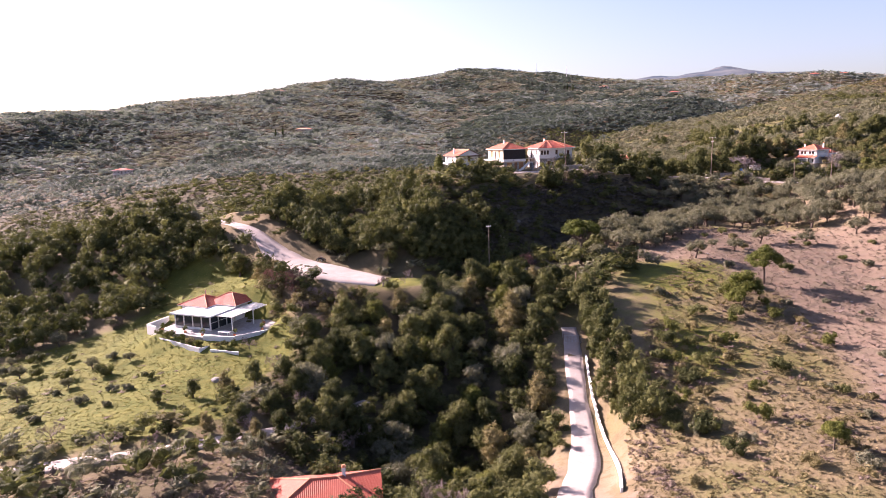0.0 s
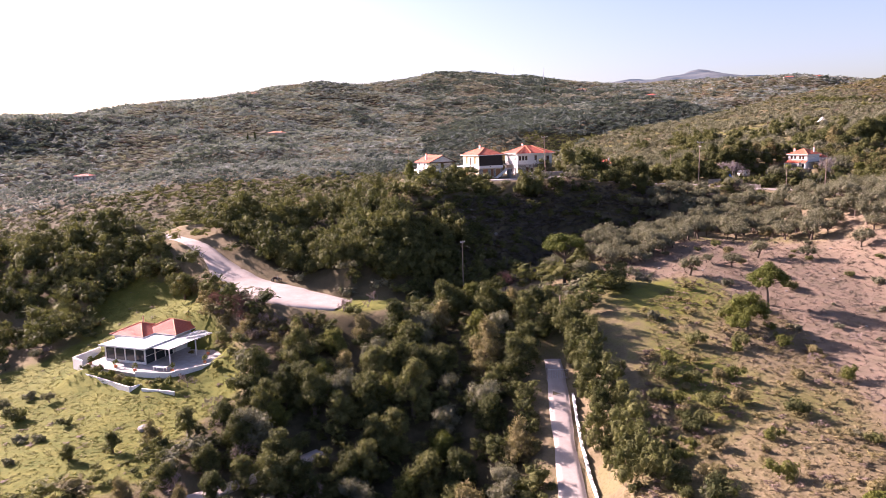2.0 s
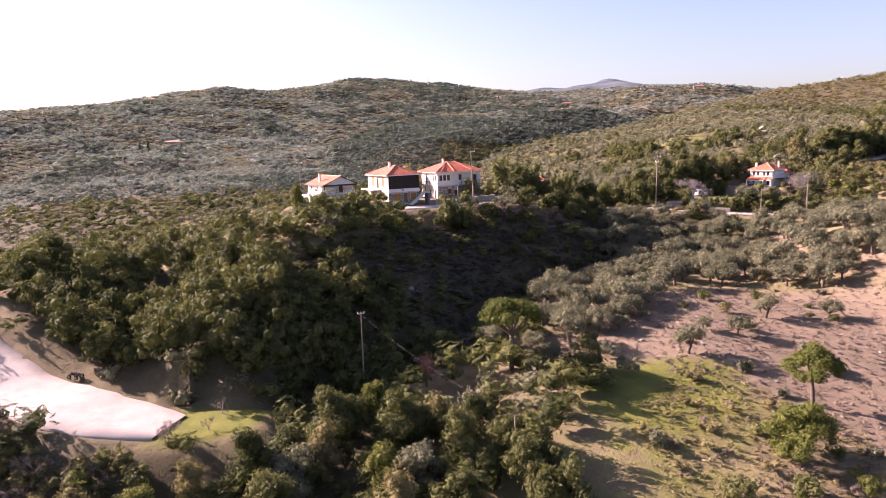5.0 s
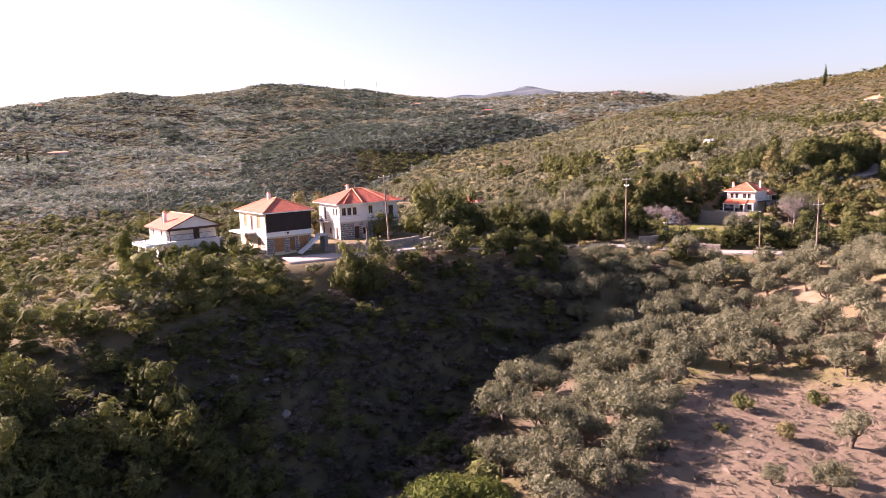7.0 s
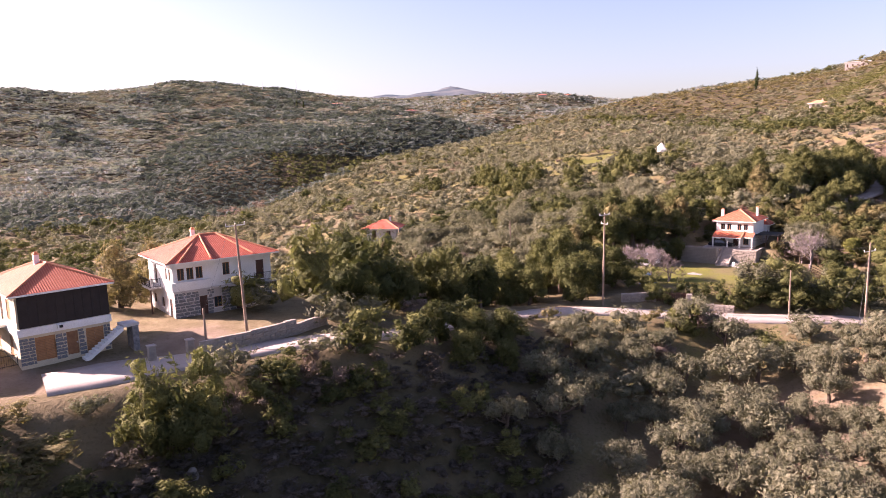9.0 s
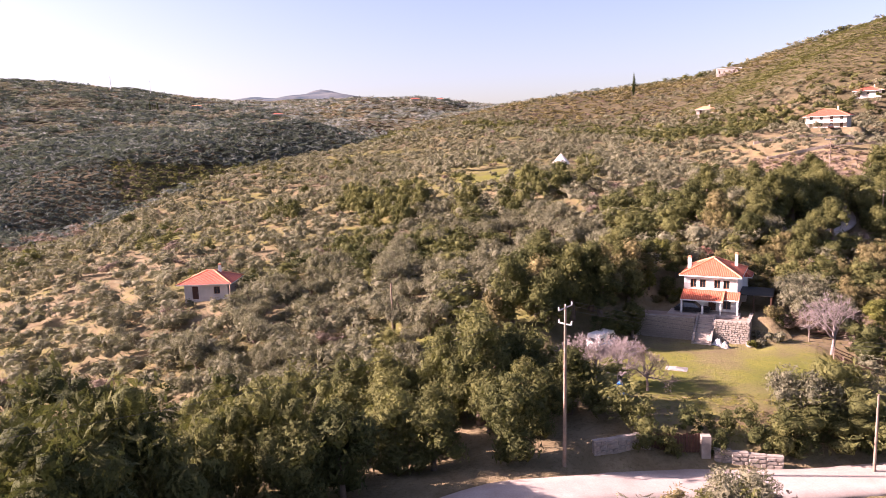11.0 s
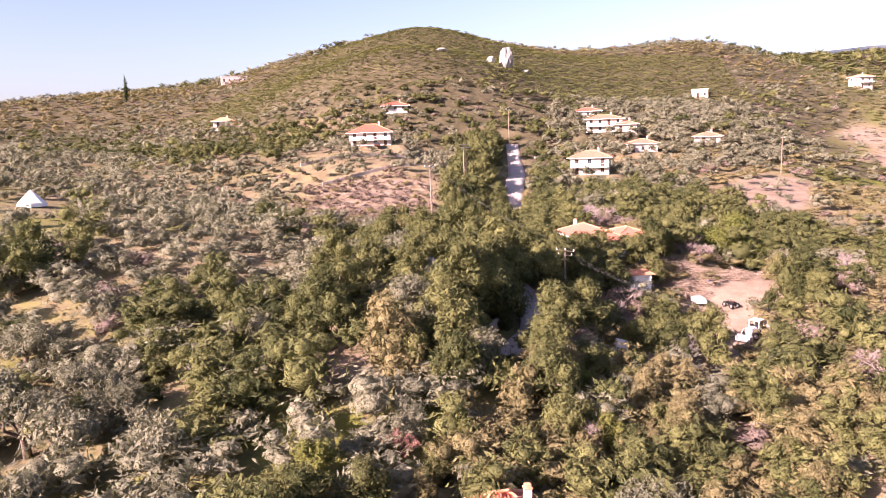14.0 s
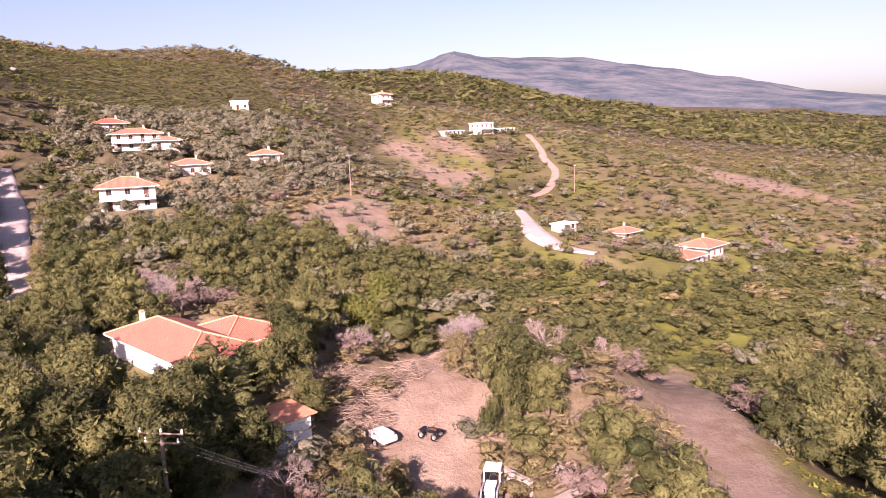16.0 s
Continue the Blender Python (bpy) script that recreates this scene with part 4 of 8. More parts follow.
for k in range(7):
    OAKS.plant(148 + 3.2 * k, 248.3 + 0.4 * (k % 2), 1.15 + 0.1 * (k % 3), 77 * k, (0, 2)[k % 2])
for x, y, s in ((55, 206.3, 0.9), (59, 205.6, 1.0), (63, 206.8, 0.9), (57, 203.4, 0.8), (61.5, 203.2, 0.7), (-44.6, 147.5, 1.05), (-47.8, 151, 0.85), (-50.5, 156, 0.8), (-39, 142.5, 0.7), (-36.5, 139.5, 0.6), (-33, 138.5, 0.55)):
    OAKS.plant(x, y, s, 50 * x, 1)
GROVE = [(38, 148), (34, 158), (46, 176), (60, 192), (80, 204), (104, 198), (120, 190), (120, 160), (96, 152), (84, 160), (72, 172), (58, 164), (50, 154)]
OLIVES.fill(GROVE, 4.5, 65, 0.85, 1.25)
OLIVES.fill([(54, 191), (60, 201), (68, 208), (84, 211), (98, 204), (80, 204), (66, 198)], 4.6, 72, 0.7, 1.1)
OLIVES.fill([(72, 236), (92, 248), (108, 256), (132, 262), (140, 284), (120, 300), (90, 296), (66, 280), (60, 254)], 6.0, 66, 0.8, 1.25)
for x, y, s, k in ((-82.9, 125.8, 0.5, 0), (-82.5, 130.8, 0.6, 1), (-77.2, 132.6, 0.7, 2), (-73.8, 136.1, 0.5, 3), (-68.5, 137.4, 0.6, 0), (-75.8, 116.9, 0.7, 1), (-62.0, 116.0, 0.5, 2), (-61.7, 107.1, 0.6, 3), (-67.7, 103.1, 0.7, 0), (-56.1, 117.6, 0.5, 1), (128.8, 229, 1.15, 0), (131.8, 231.2, 1.1, 2), (133, 227.6, 1.1, 1), (130, 225.6, 0.9, 3), (135, 231, 0.9, 2), (103.5, 213.5, 1.1, 0), (106.5, 211.8, 1.1, 1), (110, 212, 1.0, 2), (106, 215.5, 0.9, 3), (113, 210.5, 0.9, 1), (28, 152, 0.9, 0), (33, 149, 0.8, 1), (52, 141, 0.9, 2), (47, 152, 0.7, 3), (58, 148, 0.6, 3), (62, 146, 0.8, 1), (33, 141, 0.9, 0), (70, 152, 0.85, 2), (79, 150, 0.8, 1), (90, 150, 0.9, 0)):
    OLIVES.plant(x, y, s, 40 * k + x, k)

# growth close beside the white house
beside = pose(125.4, 238.5, 0, 0, 0, -59)
for x, y, s, k in ((-6.2, 2.6, 0.62, 1), (-8.6, 0.2, 0.7, 0), (-5.6, 5.6, 0.7, 2), (-8.8, 4.6, 0.8, 0), (-2.2, 6.6, 0.6, 4), (-11, -3, 0.8, 1)):
    q = beside @ Vector((x, y, 0))
    OAKS.plant(q.x, q.y, s, 70 * x, k)
for x, y, s, k in ((-4.8, 2.2, 1.0, 3), (-6.6, -1.0, 0.9, 1), (-5.0, 0.2, 0.7, 0), (-9.4, -5.2, 1.2, 0), (-9.6, -8.2, 1.2, 1), (5.8, -6.2, 1.1, 2), (7.0, -5.0, 1.2, 1), (6.2, -8.4, 0.9, 2), (7.6, -7.2, 1.2, 2), (5.4, -9.6, 0.6, 3), (8.2, -3.4, 1.3, 0)):
    q = beside @ Vector((x, y, 0))
    SHRUBS.plant(q.x, q.y, s, 70 * x, k)

# single trees that stand out
def single(ob, x, y, turn=0.0, scale=1.0, sink=0.1):
    ob.matrix_basis = pose(x, y, float(land(x, y)[0]) - sink, 0, 0, turn)
    ob.scale = [v * scale for v in ob.scale]
    return ob


single(umbrella_pine(71, 9.8, 8.2, "umbrella pine with a flat green crown and bare limbs"), 28.8, 143.4)
single(umbrella_pine(72, 6.8, 7.0, "young pine with a rounded green crown", 0.05, 3600), 52.5, 118)
single(umbrella_pine(73, 7.5, 6.5, "thin half-dead pine on the dry slope", 0.35), 60, 127)
single(umbrella_pine(74, 8.0, 9.4, "round bright green stone pine above the yard", 0.0, 8500), 208.2, 223.6, 0, 1.12)
single(umbrella_pine(75, 3.2, 2.8, "small pine on the bare slope", 0.5), 42.5, 70)
single(cypress(76, 6.5, 3.4, L_BRIGHT, 700), -1.5, 203.5)
for k in range(6):
    BARES.plant(*((97, 226.6), (99.5, 225.6), (94.5, 230), (98.2, 228), (101, 227), (96.3, 229.2))[k], (1.4, 1.3, 1.3, 1.2, 1.0, 1.2)[k], 70 * k, (2, 0, 2, 2, 0, 2)[k])
for x, y, s, k in ((-11.9, 132.4, 0.75, 0), (-7.3, 139.3, 0.6, 0), (-17.5, 129, 0.8, 0), (-33, 135, 0.9, 1), (-29.5, 131.5, 0.9, 1), (17.4, 142.5, 1.35, 1), (2.5, 138.5, 0.9, 0), (4, 135.5, 0.8, 2), (201, 217, 0.9, 2), (204, 214.5, 1.0, 0), (207.5, 213, 0.9, 2), (198, 214, 0.8, 0), (195.5, 209.5, 1.2, 0), (124.3, 222.3, 1.6, 2), (127.7, 227, 0.9, 2), (213, 243.5, 1.3, 0), (216.5, 246, 1.1, 2), (215, 240.5, 0.9, 0), (173.2, 238.0, 0.9, 0), (171.2, 236.1, 0.9, 0), (178.8, 236.4, 0.9, 0), (166, 230, 0.95, 2), (170.5, 227.5, 0.75, 2), (-30.5, 133, 1.4, 1), (-34.5, 136, 1.2, 1), (-24, 129.5, 1.0, 0), (-21, 128.5, 0.9, 0), (-12, 132, 0.6, 0), (-8, 134.5, 0.45, 0), (-51.5, 84.5, 0.9, 0), (-42.3, 81.5, 0.8, 0), (-36.2, 80.5, 0.7, 0), (-26.5, 88, 0.8, 0), (-21.6, 97, 1.1, 0), (-19, 99, 0.9, 0), (-34.5, 117, 0.7, 0), (-28, 108, 0.7, 0), (19.5, 131, 1.1, 1), (22, 134, 0.9, 1), (3, 136, 0.8, 1), (-13, 92, 1.3, 0), (-15, 88, 1.1, 0), (-2, 70, 1.2, 0), (1, 66, 0.9, 0),
                   (198, 228, 0.9, 0), (203, 229, 0.8, 0), (211, 212, 1.1, 2), (214, 205, 1.0, 0), (208, 199, 1.0, 0), (195, 203, 0.8, 0), (216, 195, 1.1, 0), (226, 246, 1.2, 0), (231, 250, 1.0, 0), (142, 236, 0.8, 0), (150, 252, 0.8, 0), (137, 250, 0.9, 1), (134, 247, 0.8, 1), (57, 107, 0.5, 0), (66, 112, 0.45, 0), (128, 247, 0.8, 1), (178, 212, 0.7, 0), (158, 214, 1.0, 0), (152, 204, 1.0, 2), (162, 200, 0.9, 0)):
    BARES.plant(x, y, s, 37 * x, k)
rng = np.random.default_rng(5)
for x, y in zip(*scatter(DRY_SLOPE, 7.0, 81)):
    SHRUBS.plant(x, y, rng.uniform(0.5, 1.4), rng.uniform(0, 360), int(rng.choice([1, 1, 2, 0, 3])))
for x, y in zip(*scatter(BARE_SLOPE, 9.5, 82)):
    SHRUBS.plant(x, y, rng.uniform(0.4, 1.3), rng.uniform(0, 360), int(rng.choice([1, 2, 2, 0])))
for x, y in zip(*scatter([(-100, 118), (-72, 88), (-50, 92), (-44, 104), (-58, 120), (-80, 128)], 6.2, 83)):
    SHRUBS.plant(x, y, rng.uniform(0.6, 1.5), rng.uniform(0, 360), int(rng.choice([0, 2, 2])))
for x, y in zip(*scatter([(26, 76), (32, 76), (40, 100), (38, 112), (33, 108), (30, 92)], 3.4, 84)):
    SHRUBS.plant(x, y, rng.uniform(0.7, 1.6), rng.uniform(0, 360), int(rng.choice([0, 0, 1, 3])))
HEDGE = Grower([cypress(77, 2.5, 1.7, L_BRIGHT, 260)])
for k in range(9):
    HEDGE.plant(2.0 + 1.35 * k, 204.2 + 0.66 * k, (1.0, 0.85, 1.1)[k % 3], 50 * k, 0)

# ---- woods, groves and scrub that nobody could count ----

def template(seed, lumps, leaves, size, core=1.0):
    """A unit clump, 1 wide and 1 high, rooted at the origin: uneven leafy lumps and loose twigs round them."""
    rng = np.random.default_rng(seed)
    heads, made = [], []
    for k in range(lumps):
        a, r = rng.uniform(0, 6.283), 0.0 if lumps == 1 else rng.uniform(0.1, 0.27)
        head = (r * math.cos(a), r * math.sin(a), rng.uniform(0.28, 0.7) if lumps > 1 else 0.45, rng.uniform(0.16, 0.28) if lumps > 1 else 0.42)
        heads.append(head)
        v = ICO_V @ np.array(Euler(rng.uniform(0, 6, 3)).to_matrix()) * rng.uniform(0.72, 1.25, (12, 1))
        v = v * head[3] * core * (1, 1, 0.95) + head[:3]
        v[:, 2] = np.maximum(v[:, 2], -0.05)
        low = v[ICO_F].mean(1)[:, 2] < head[2] - 0.55 * head[3]
        made.append((v, ICO_F[~low]))
    if leaves:
        made.append(leaf_cloud(rng, heads, leaves, size, 0.6))
    return join(made)


def thicket(name, label, category, x, y, wide, high, shapes, material, seed, sink=0.15):
    """Clumps joined into one mesh; the tint runs from clump to clump."""
    if not len(x):
        return
    rng = np.random.default_rng(seed)
    z = land(x, y) - sink
    kind, spin = rng.integers(len(shapes), size=len(x)), rng.uniform(0, 6.283, len(x))
    tone = np.clip(0.5 + 0.24 * ripple(x, y, 55, seed + 5) + rng.normal(0, 0.32, len(x)), 0, 1)
    verts, tris, tint, base = [], [], [], 0
    for k, (v, t) in enumerate(shapes):
        m = np.flatnonzero(kind == k)
        if not len(m):
            continue
        c, s = np.cos(spin[m])[:, None], np.sin(spin[m])[:, None]
        px = (v[None, :, 0] * c - v[None, :, 1] * s) * wide[m][:, None] + x[m][:, None]
        py = (v[None, :, 0] * s + v[None, :, 1] * c) * wide[m][:, None] + y[m][:, None]
        pz = v[None, :, 2] * high[m][:, None] + z[m][:, None]
        verts.append(np.stack([px, py, pz], -1).reshape(-1, 3))
        tris.append((t[None] + (base + np.arange(len(m)) * len(v))[:, None, None]).reshape(-1, 3))
        tint.append(np.repeat(tone[m], len(v)))
        base += len(m) * len(v)
    me = quick_mesh(name, np.concatenate(verts), np.concatenate(tris), material, np.concatenate(tint))
    me.polygons.foreach_set("use_smooth", np.ones(len(me.polygons), bool))
    tagged(new(name, me), label, category, kind="stuff")


LEAFY = [template(101 + k, 7, 190, 0.07, 0.58) for k in range(5)]
FINE = [template(111 + k, 4, 50, 0.115, 0.58) for k in range(6)]
COARSE = [template(121 + k, 2, 16, 0.2, 0.55) for k in range(6)]
VERY_FAR = [leaf_cloud(np.random.default_rng(151 + k), [(0, 0, 0.45, 0.3), (0.15, 0.1, 0.6, 0.2)], 9, 0.42, 0.9) for k in range(8)]
LOW = [leaf_cloud(np.random.default_rng(131 + k), [(0, 0, 0.3, 0.36)], 6, 0.42, 0.8) for k in range(6)]
TUFT = [leaf_cloud(np.random.default_rng(161 + k), [(0, 0, 0.3, 0.4)], 5, 0.5) for k in range(4)]



def crown_template(seed, leaves=340, size=0.07):
    """A unit tree crown of many leafy heads, 1 wide and 1 high."""
    rng = np.random.default_rng(seed)
    heads = [(0, 0, 0.45, 0.34)]
    for _ in range(16):
        a, r, z = rng.uniform(0, 6.283), math.sqrt(rng.uniform(0, 1)), rng.uniform(0.18, 0.86)
        reach = 0.4 * (1 - 0.75 * max(0, z - 0.45) ** 1.2 / 0.5)
        heads.append((r * reach * math.cos(a), r * reach * math.sin(a), z, rng.uniform(0.11, 0.19)))
    return join([leaf_cloud(rng, heads, leaves, size, 0.5), hearts(rng, heads[:10], 0.7)])


CROWNS = [crown_template(171 + k) for k in range(5)]
NEAR_CROWNS = [crown_template(181 + k, 760, 0.048) for k in range(4)]
WEST_WOOD = [(-122, 112), (-100, 122), (-84, 131), (-64, 142), (-70, 156), (-63, 172), (-82, 215), (-120, 225), (-130, 150)]
OPEN_GROUND = [HILL_CREST, RED_PATCH, TERRACE_LAND, TILLED, UPPER_FIELD, SCREE, MEADOW, PLAZA_LAWN, HOUSE_LAWN, DRY_SLOPE, BARE_SLOPE, YARD_GRASS, RAVINE, LANE_STRIP, HILL_WOOD, EAST_WOOD, SIGN_WOOD, HOUSE_WOOD, GATE_WOOD, GROVE, RIDGE_WOOD, UPPER_ROAD, WEST_WOOD, YARD_TREES, FIELD_TREES, WOOD_PATCH, ROCKY_BANK]
FORECOURT = [(2, 203), (14, 198), (30, 200), (44, 205), (44, 216), (30, 214), (30, 232), (44, 236), (40, 240), (22, 234), (8, 226), (-4, 220), (-6, 208)]
CLIFF = [(4, 150), (-2, 158), (2, 166), (14, 180), (26, 194), (46, 201), (62, 208), (72, 211), (70, 203), (60, 190), (46, 176), (33, 158), (24, 147)]


def ring(lo, hi, spacing, seed):
    """Uneven points between two distances from the middle of the flight, on the side that it faces."""
    rng = np.random.default_rng(seed)
    xs = np.arange(-hi, hi, spacing)
    X, Y = np.meshgrid(xs, np.arange(-hi, hi, spacing * 0.87))
    X = X + (np.arange(X.shape[0]) % 2)[:, None] * spacing / 2
    X = X.ravel() + rng.uniform(-0.42, 0.42, X.size) * spacing
    Y = Y.ravel() + rng.uniform(-0.42, 0.42, Y.size) * spacing
    d = np.hypot(X, Y)
    ang = np.degrees(np.arctan2(X, Y))
    keep = (d >= lo) & (d < hi) & ((hi < 700) | (ang < 44) | (ang > 78)) & (ang > (-135 if hi < 300 else -75 if hi < 700 else -58)) & (ang < 141)
    X, Y = X[keep] + 115, Y[keep] + 210
    keep = (Y > 42) | (X > 150)
    X, Y = X[keep], Y[keep]
    keep = np.ones(len(X), bool)
    if lo < 400:
        keep &= off_road(X, Y, 1.6)
        for pad in PADS:
            keep &= within_pad(X, Y, pad, 1.0) < 0.5
    for a, b, r in ((191, 345, 8), (186, 337, 6), (181, 329, 5), (76, 299, 5.5), (74, 293, 4)):
        keep &= np.hypot(X - a, Y - b) > r
    for poly in OPEN_GROUND + [FORECOURT, RED_FIELD, VALLEY_FIELDS, CLIFF]:
        keep &= ~inside(X, Y, poly)
    return X[keep], Y[keep]


def sow(lo, hi, spacing, seed, shapes, grow=1.0, low=1.0):
    """Splits a ring of land into grove, wood, scrub and withered brush, and leaves clearings."""
    x, y = ring(lo, hi, spacing, seed)
    rng = np.random.default_rng(seed + 9)
    n = len(x)
    wood = ripple(x, y, 60, 31) + 0.9 * ripple(x, y, 170, 32) + (0.5 if lo < 260 else 0.28) * rng.normal(size=n)
    clear = ripple(x, y, 38, 33) + 0.8 * ripple(x, y, 120, 34) + 0.35 * rng.normal(size=n)
    grove_hill = (x > 40) & (x < 270) & (y > 240) & (y < 560)
    edge = 14 * ripple(x, y, 45, 35)
    heath = ((x + edge > 205) & (y + edge < 190) & (x < 900)) | ((x > 210) & (x + edge < 272) & (y > 150) & (y + edge < 238))
    hilltop = (x > 330) & (y > 170)
    wood = wood - 0.75 * grove_hill - 0.2 * hilltop - 0.75 * (np.hypot(x - 100, y - 200) > 420) + 0.4 * ((x < 60) & (y > 300) & (y < 900))
    wood = wood + 2.2 * inside(x, y, [(20, 1000), (60, 560), (105, 500), (150, 560), (195, 540), (225, 620), (230, 760), (180, 1150), (20, 1150)]) + 2.6 * inside(x, y, [(40, 520), (110, 480), (160, 520), (240, 580), (330, 650), (430, 1070), (340, 1015), (270, 962), (160, 866), (117, 830), (37, 798)]) + 1.6 * inside(x, y, [(36, 214), (94, 216), (94, 234), (80, 242), (69, 254), (57, 268), (40, 262), (30, 240)])
    keep = clear < np.where(grove_hill, 1.9, 1.9 if lo < 260 else 2.5) + (0.9 if hi < 150 else 0.0) + 1.5 * heath + 0.6 * hilltop
    kind = np.where(wood > 0.25, 0, np.where(wood > -0.9, 1, 2))
    kind = np.where(grove_hill & (kind == 2), 1, kind)
    kind = np.where(heath & (rng.uniform(size=n) < 0.4), 2, kind)
    kind = np.where(heath & (rng.uniform(size=n) < 0.7), 4, kind)
    kind = np.where(hilltop & (rng.uniform(size=n) < 0.22), 4, kind)
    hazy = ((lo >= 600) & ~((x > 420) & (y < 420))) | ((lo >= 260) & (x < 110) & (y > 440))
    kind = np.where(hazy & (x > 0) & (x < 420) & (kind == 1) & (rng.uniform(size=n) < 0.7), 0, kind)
    if lo >= 600:
        kind = np.where((x > 500) & (y < 330), np.where(rng.uniform(size=n) < 0.7, 4, 0), kind)
    yard_side = (x > 126) & (x < 215) & (y > 192) & (y < 244)
    luck = rng.uniform(size=n)
    kind = np.where(yard_side & (luck < 0.45), 2, np.where(yard_side & (luck < 0.62), 3, kind))
    kind = np.where(rng.uniform(size=n) < 0.045, 3, kind)
    size = grow * spacing
    for k, (name, label, cat, mat, w, h) in enumerate((
        ("woodland", "dark evergreen woodland over the hillsides", "trees", J_OAK, 1.22, 0.85),
        ("olive_grove", "grey-green olive groves spread over the slopes", "trees", J_OLIVE, 1.0, 0.7),
        ("scrub", "low mixed scrub on the hillsides", "shrubs", J_SCRUB, 1.15, 0.48),
        ("withered_brush", "withered leafless brush among the scrub", "shrubs", J_BROWN, 0.95, 0.55),
        ("heath", "low yellow-green heath that covers the hillside", "shrubs", J_HEATH, 0.78, 0.26),
    )):
        # clumps in the hazy zone take the leaves with haze in their colour
        for m, tone in ((keep & (kind == k) & ~hazy, mat), (keep & (kind == k) & hazy, {0: J_HAZE_OAK, 1: J_HAZE_OLIVE, 2: J_HAZE_SCRUB}.get(k, mat))):
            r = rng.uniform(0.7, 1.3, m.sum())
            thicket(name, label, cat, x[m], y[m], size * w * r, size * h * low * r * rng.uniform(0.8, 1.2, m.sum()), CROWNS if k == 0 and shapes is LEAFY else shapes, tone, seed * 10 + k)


sow(0, 110, 4.1, 201, LEAFY, 1.25)
sow(110, 260, 4.6, 202, FINE, 1.22)
sow(260, 600, 5.6, 203, COARSE, 1.35, 0.72)
sow(600, 950, 6.4, 204, VERY_FAR, 1.4, 0.7)
sow(950, 1500, 8.6, 206, VERY_FAR, 1.45, 0.6)
sow(1500, 1950, 14.0, 205, VERY_FAR, 1.25, 0.45)


def strew(name, label, poly, spacing, seed, wide, high, shapes, mat, category="shrubs", share=1.0):
    x, y = scatter(poly, spacing, seed)
    rng = np.random.default_rng(seed)
    m = rng.uniform(size=len(x)) < share
    x, y = x[m], y[m]
    r = rng.uniform(0.5, 1.5, len(x))
    thicket(name, label, category, x, y, wide * r, high * r, shapes, mat, seed, 0.05)


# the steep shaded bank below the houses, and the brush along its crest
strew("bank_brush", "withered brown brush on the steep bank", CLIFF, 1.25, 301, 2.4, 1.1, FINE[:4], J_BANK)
strew("bank_scrub", "dark low scrub on the steep bank", CLIFF, 3.2, 302, 2.8, 1.9, CROWNS, J_OAK, share=0.55)
strew("bank_wood", "dark evergreen trees on the lower end of the bank", [(-4, 152), (6, 147), (20, 148), (22, 158), (12, 166), (2, 163)], 3.2, 399, 4.4, 4.4, CROWNS, J_OAK, "trees", share=0.85)
strew("bank_heath", "yellow-green scrub over the shoulder of the bank", [(-12, 160), (0, 157), (10, 162), (20, 178), (28, 190), (22, 192), (8, 176), (-6, 168)], 1.9, 400, 2.6, 1.3, FINE, J_HEATH, share=0.9)
strew("crest_scrub", "low olive-brown scrub along the crest", [(-14, 164), (2, 166), (14, 178), (24, 190), (18, 194), (8, 195), (-6, 196), (-20, 190)], 2.0, 303, 2.2, 1.0, FINE, J_SCRUB)
strew("crest_brush", "green brush along the crest", [(-14, 164), (-2, 156), (6, 152), (14, 170), (26, 192), (44, 200), (30, 197), (10, 189), (-8, 192)], 3.0, 304, 2.6, 1.6, CROWNS, J_OAK, share=0.4)
# undergrowth of the ravine and the lower slope
strew("undergrowth", "green undergrowth between the trees", [(-26, 106), (-20, 84), (-6, 60), (12, 60), (16, 90), (17, 130), (10, 138), (3, 132), (-6, 128), (-14, 127.5), (-23, 124)], 3.0, 305, 3.4, 2.7, CROWNS, J_OAK)
strew("roadside_brush", "withered brush above the lower road", [(-70, 77), (-40, 80), (-28, 90), (-22, 100), (-18, 96), (-24, 84), (-38, 74), (-70, 70)], 2.4, 306, 2.0, 1.4, FINE, J_BROWN, share=0.7)
strew("lane_verge", "dry weeds and brush beside the lane", [(18, 58), (22.4, 78), (24, 88), (30, 100), (34, 112), (37.5, 112), (34.5, 96), (27.5, 84), (22.5, 58)], 1.5, 336, 1.5, 0.8, FINE, J_BROWN, share=0.6)
strew("verge_grass", "straw-coloured grass beside the lane", [(18, 58), (22.4, 78), (24, 88), (30, 100), (34, 112), (37.5, 112), (34.5, 96), (27.5, 84), (22.5, 58)], 0.8, 337, 0.7, 0.3, TUFT, J_STRAW, "grass")
strew("lower_grass", "straw-coloured grass below the lower road", [(-75, 66), (-30, 80), (-20, 92), (-8, 84), (8, 66), (0, 50), (-60, 50)], 1.0, 338, 0.9, 0.4, TUFT, J_BROWN, "grass", share=0.7)
strew("roadside_scrub", "green scrub above the lower road", [(-70, 80), (-42, 86), (-36, 94), (-30, 100.5), (-22, 105), (-16, 98), (-22, 92), (-30, 86), (-40, 79.5), (-70, 73)], 2.2, 307, 2.3, 1.7, LEAFY, J_OAK, share=0.75)
strew("lower_brush", "dry brush below the lower road", [(-70, 62), (-40, 66), (-22, 71), (-4, 74), (8, 62), (0, 50), (-60, 50)], 2.0, 308, 2.0, 1.2, FINE, J_BROWN, share=0.8)
strew("west_wood", "dark evergreen wood on the hollow slope", WEST_WOOD, 4.1, 316, 5.4, 5.4, CROWNS, J_OAK, "trees")
strew("hill_wood", "dense evergreen wood on the hill", HILL_WOOD, 3.4, 322, 5.0, 5.4, CROWNS, J_OAK, "trees")
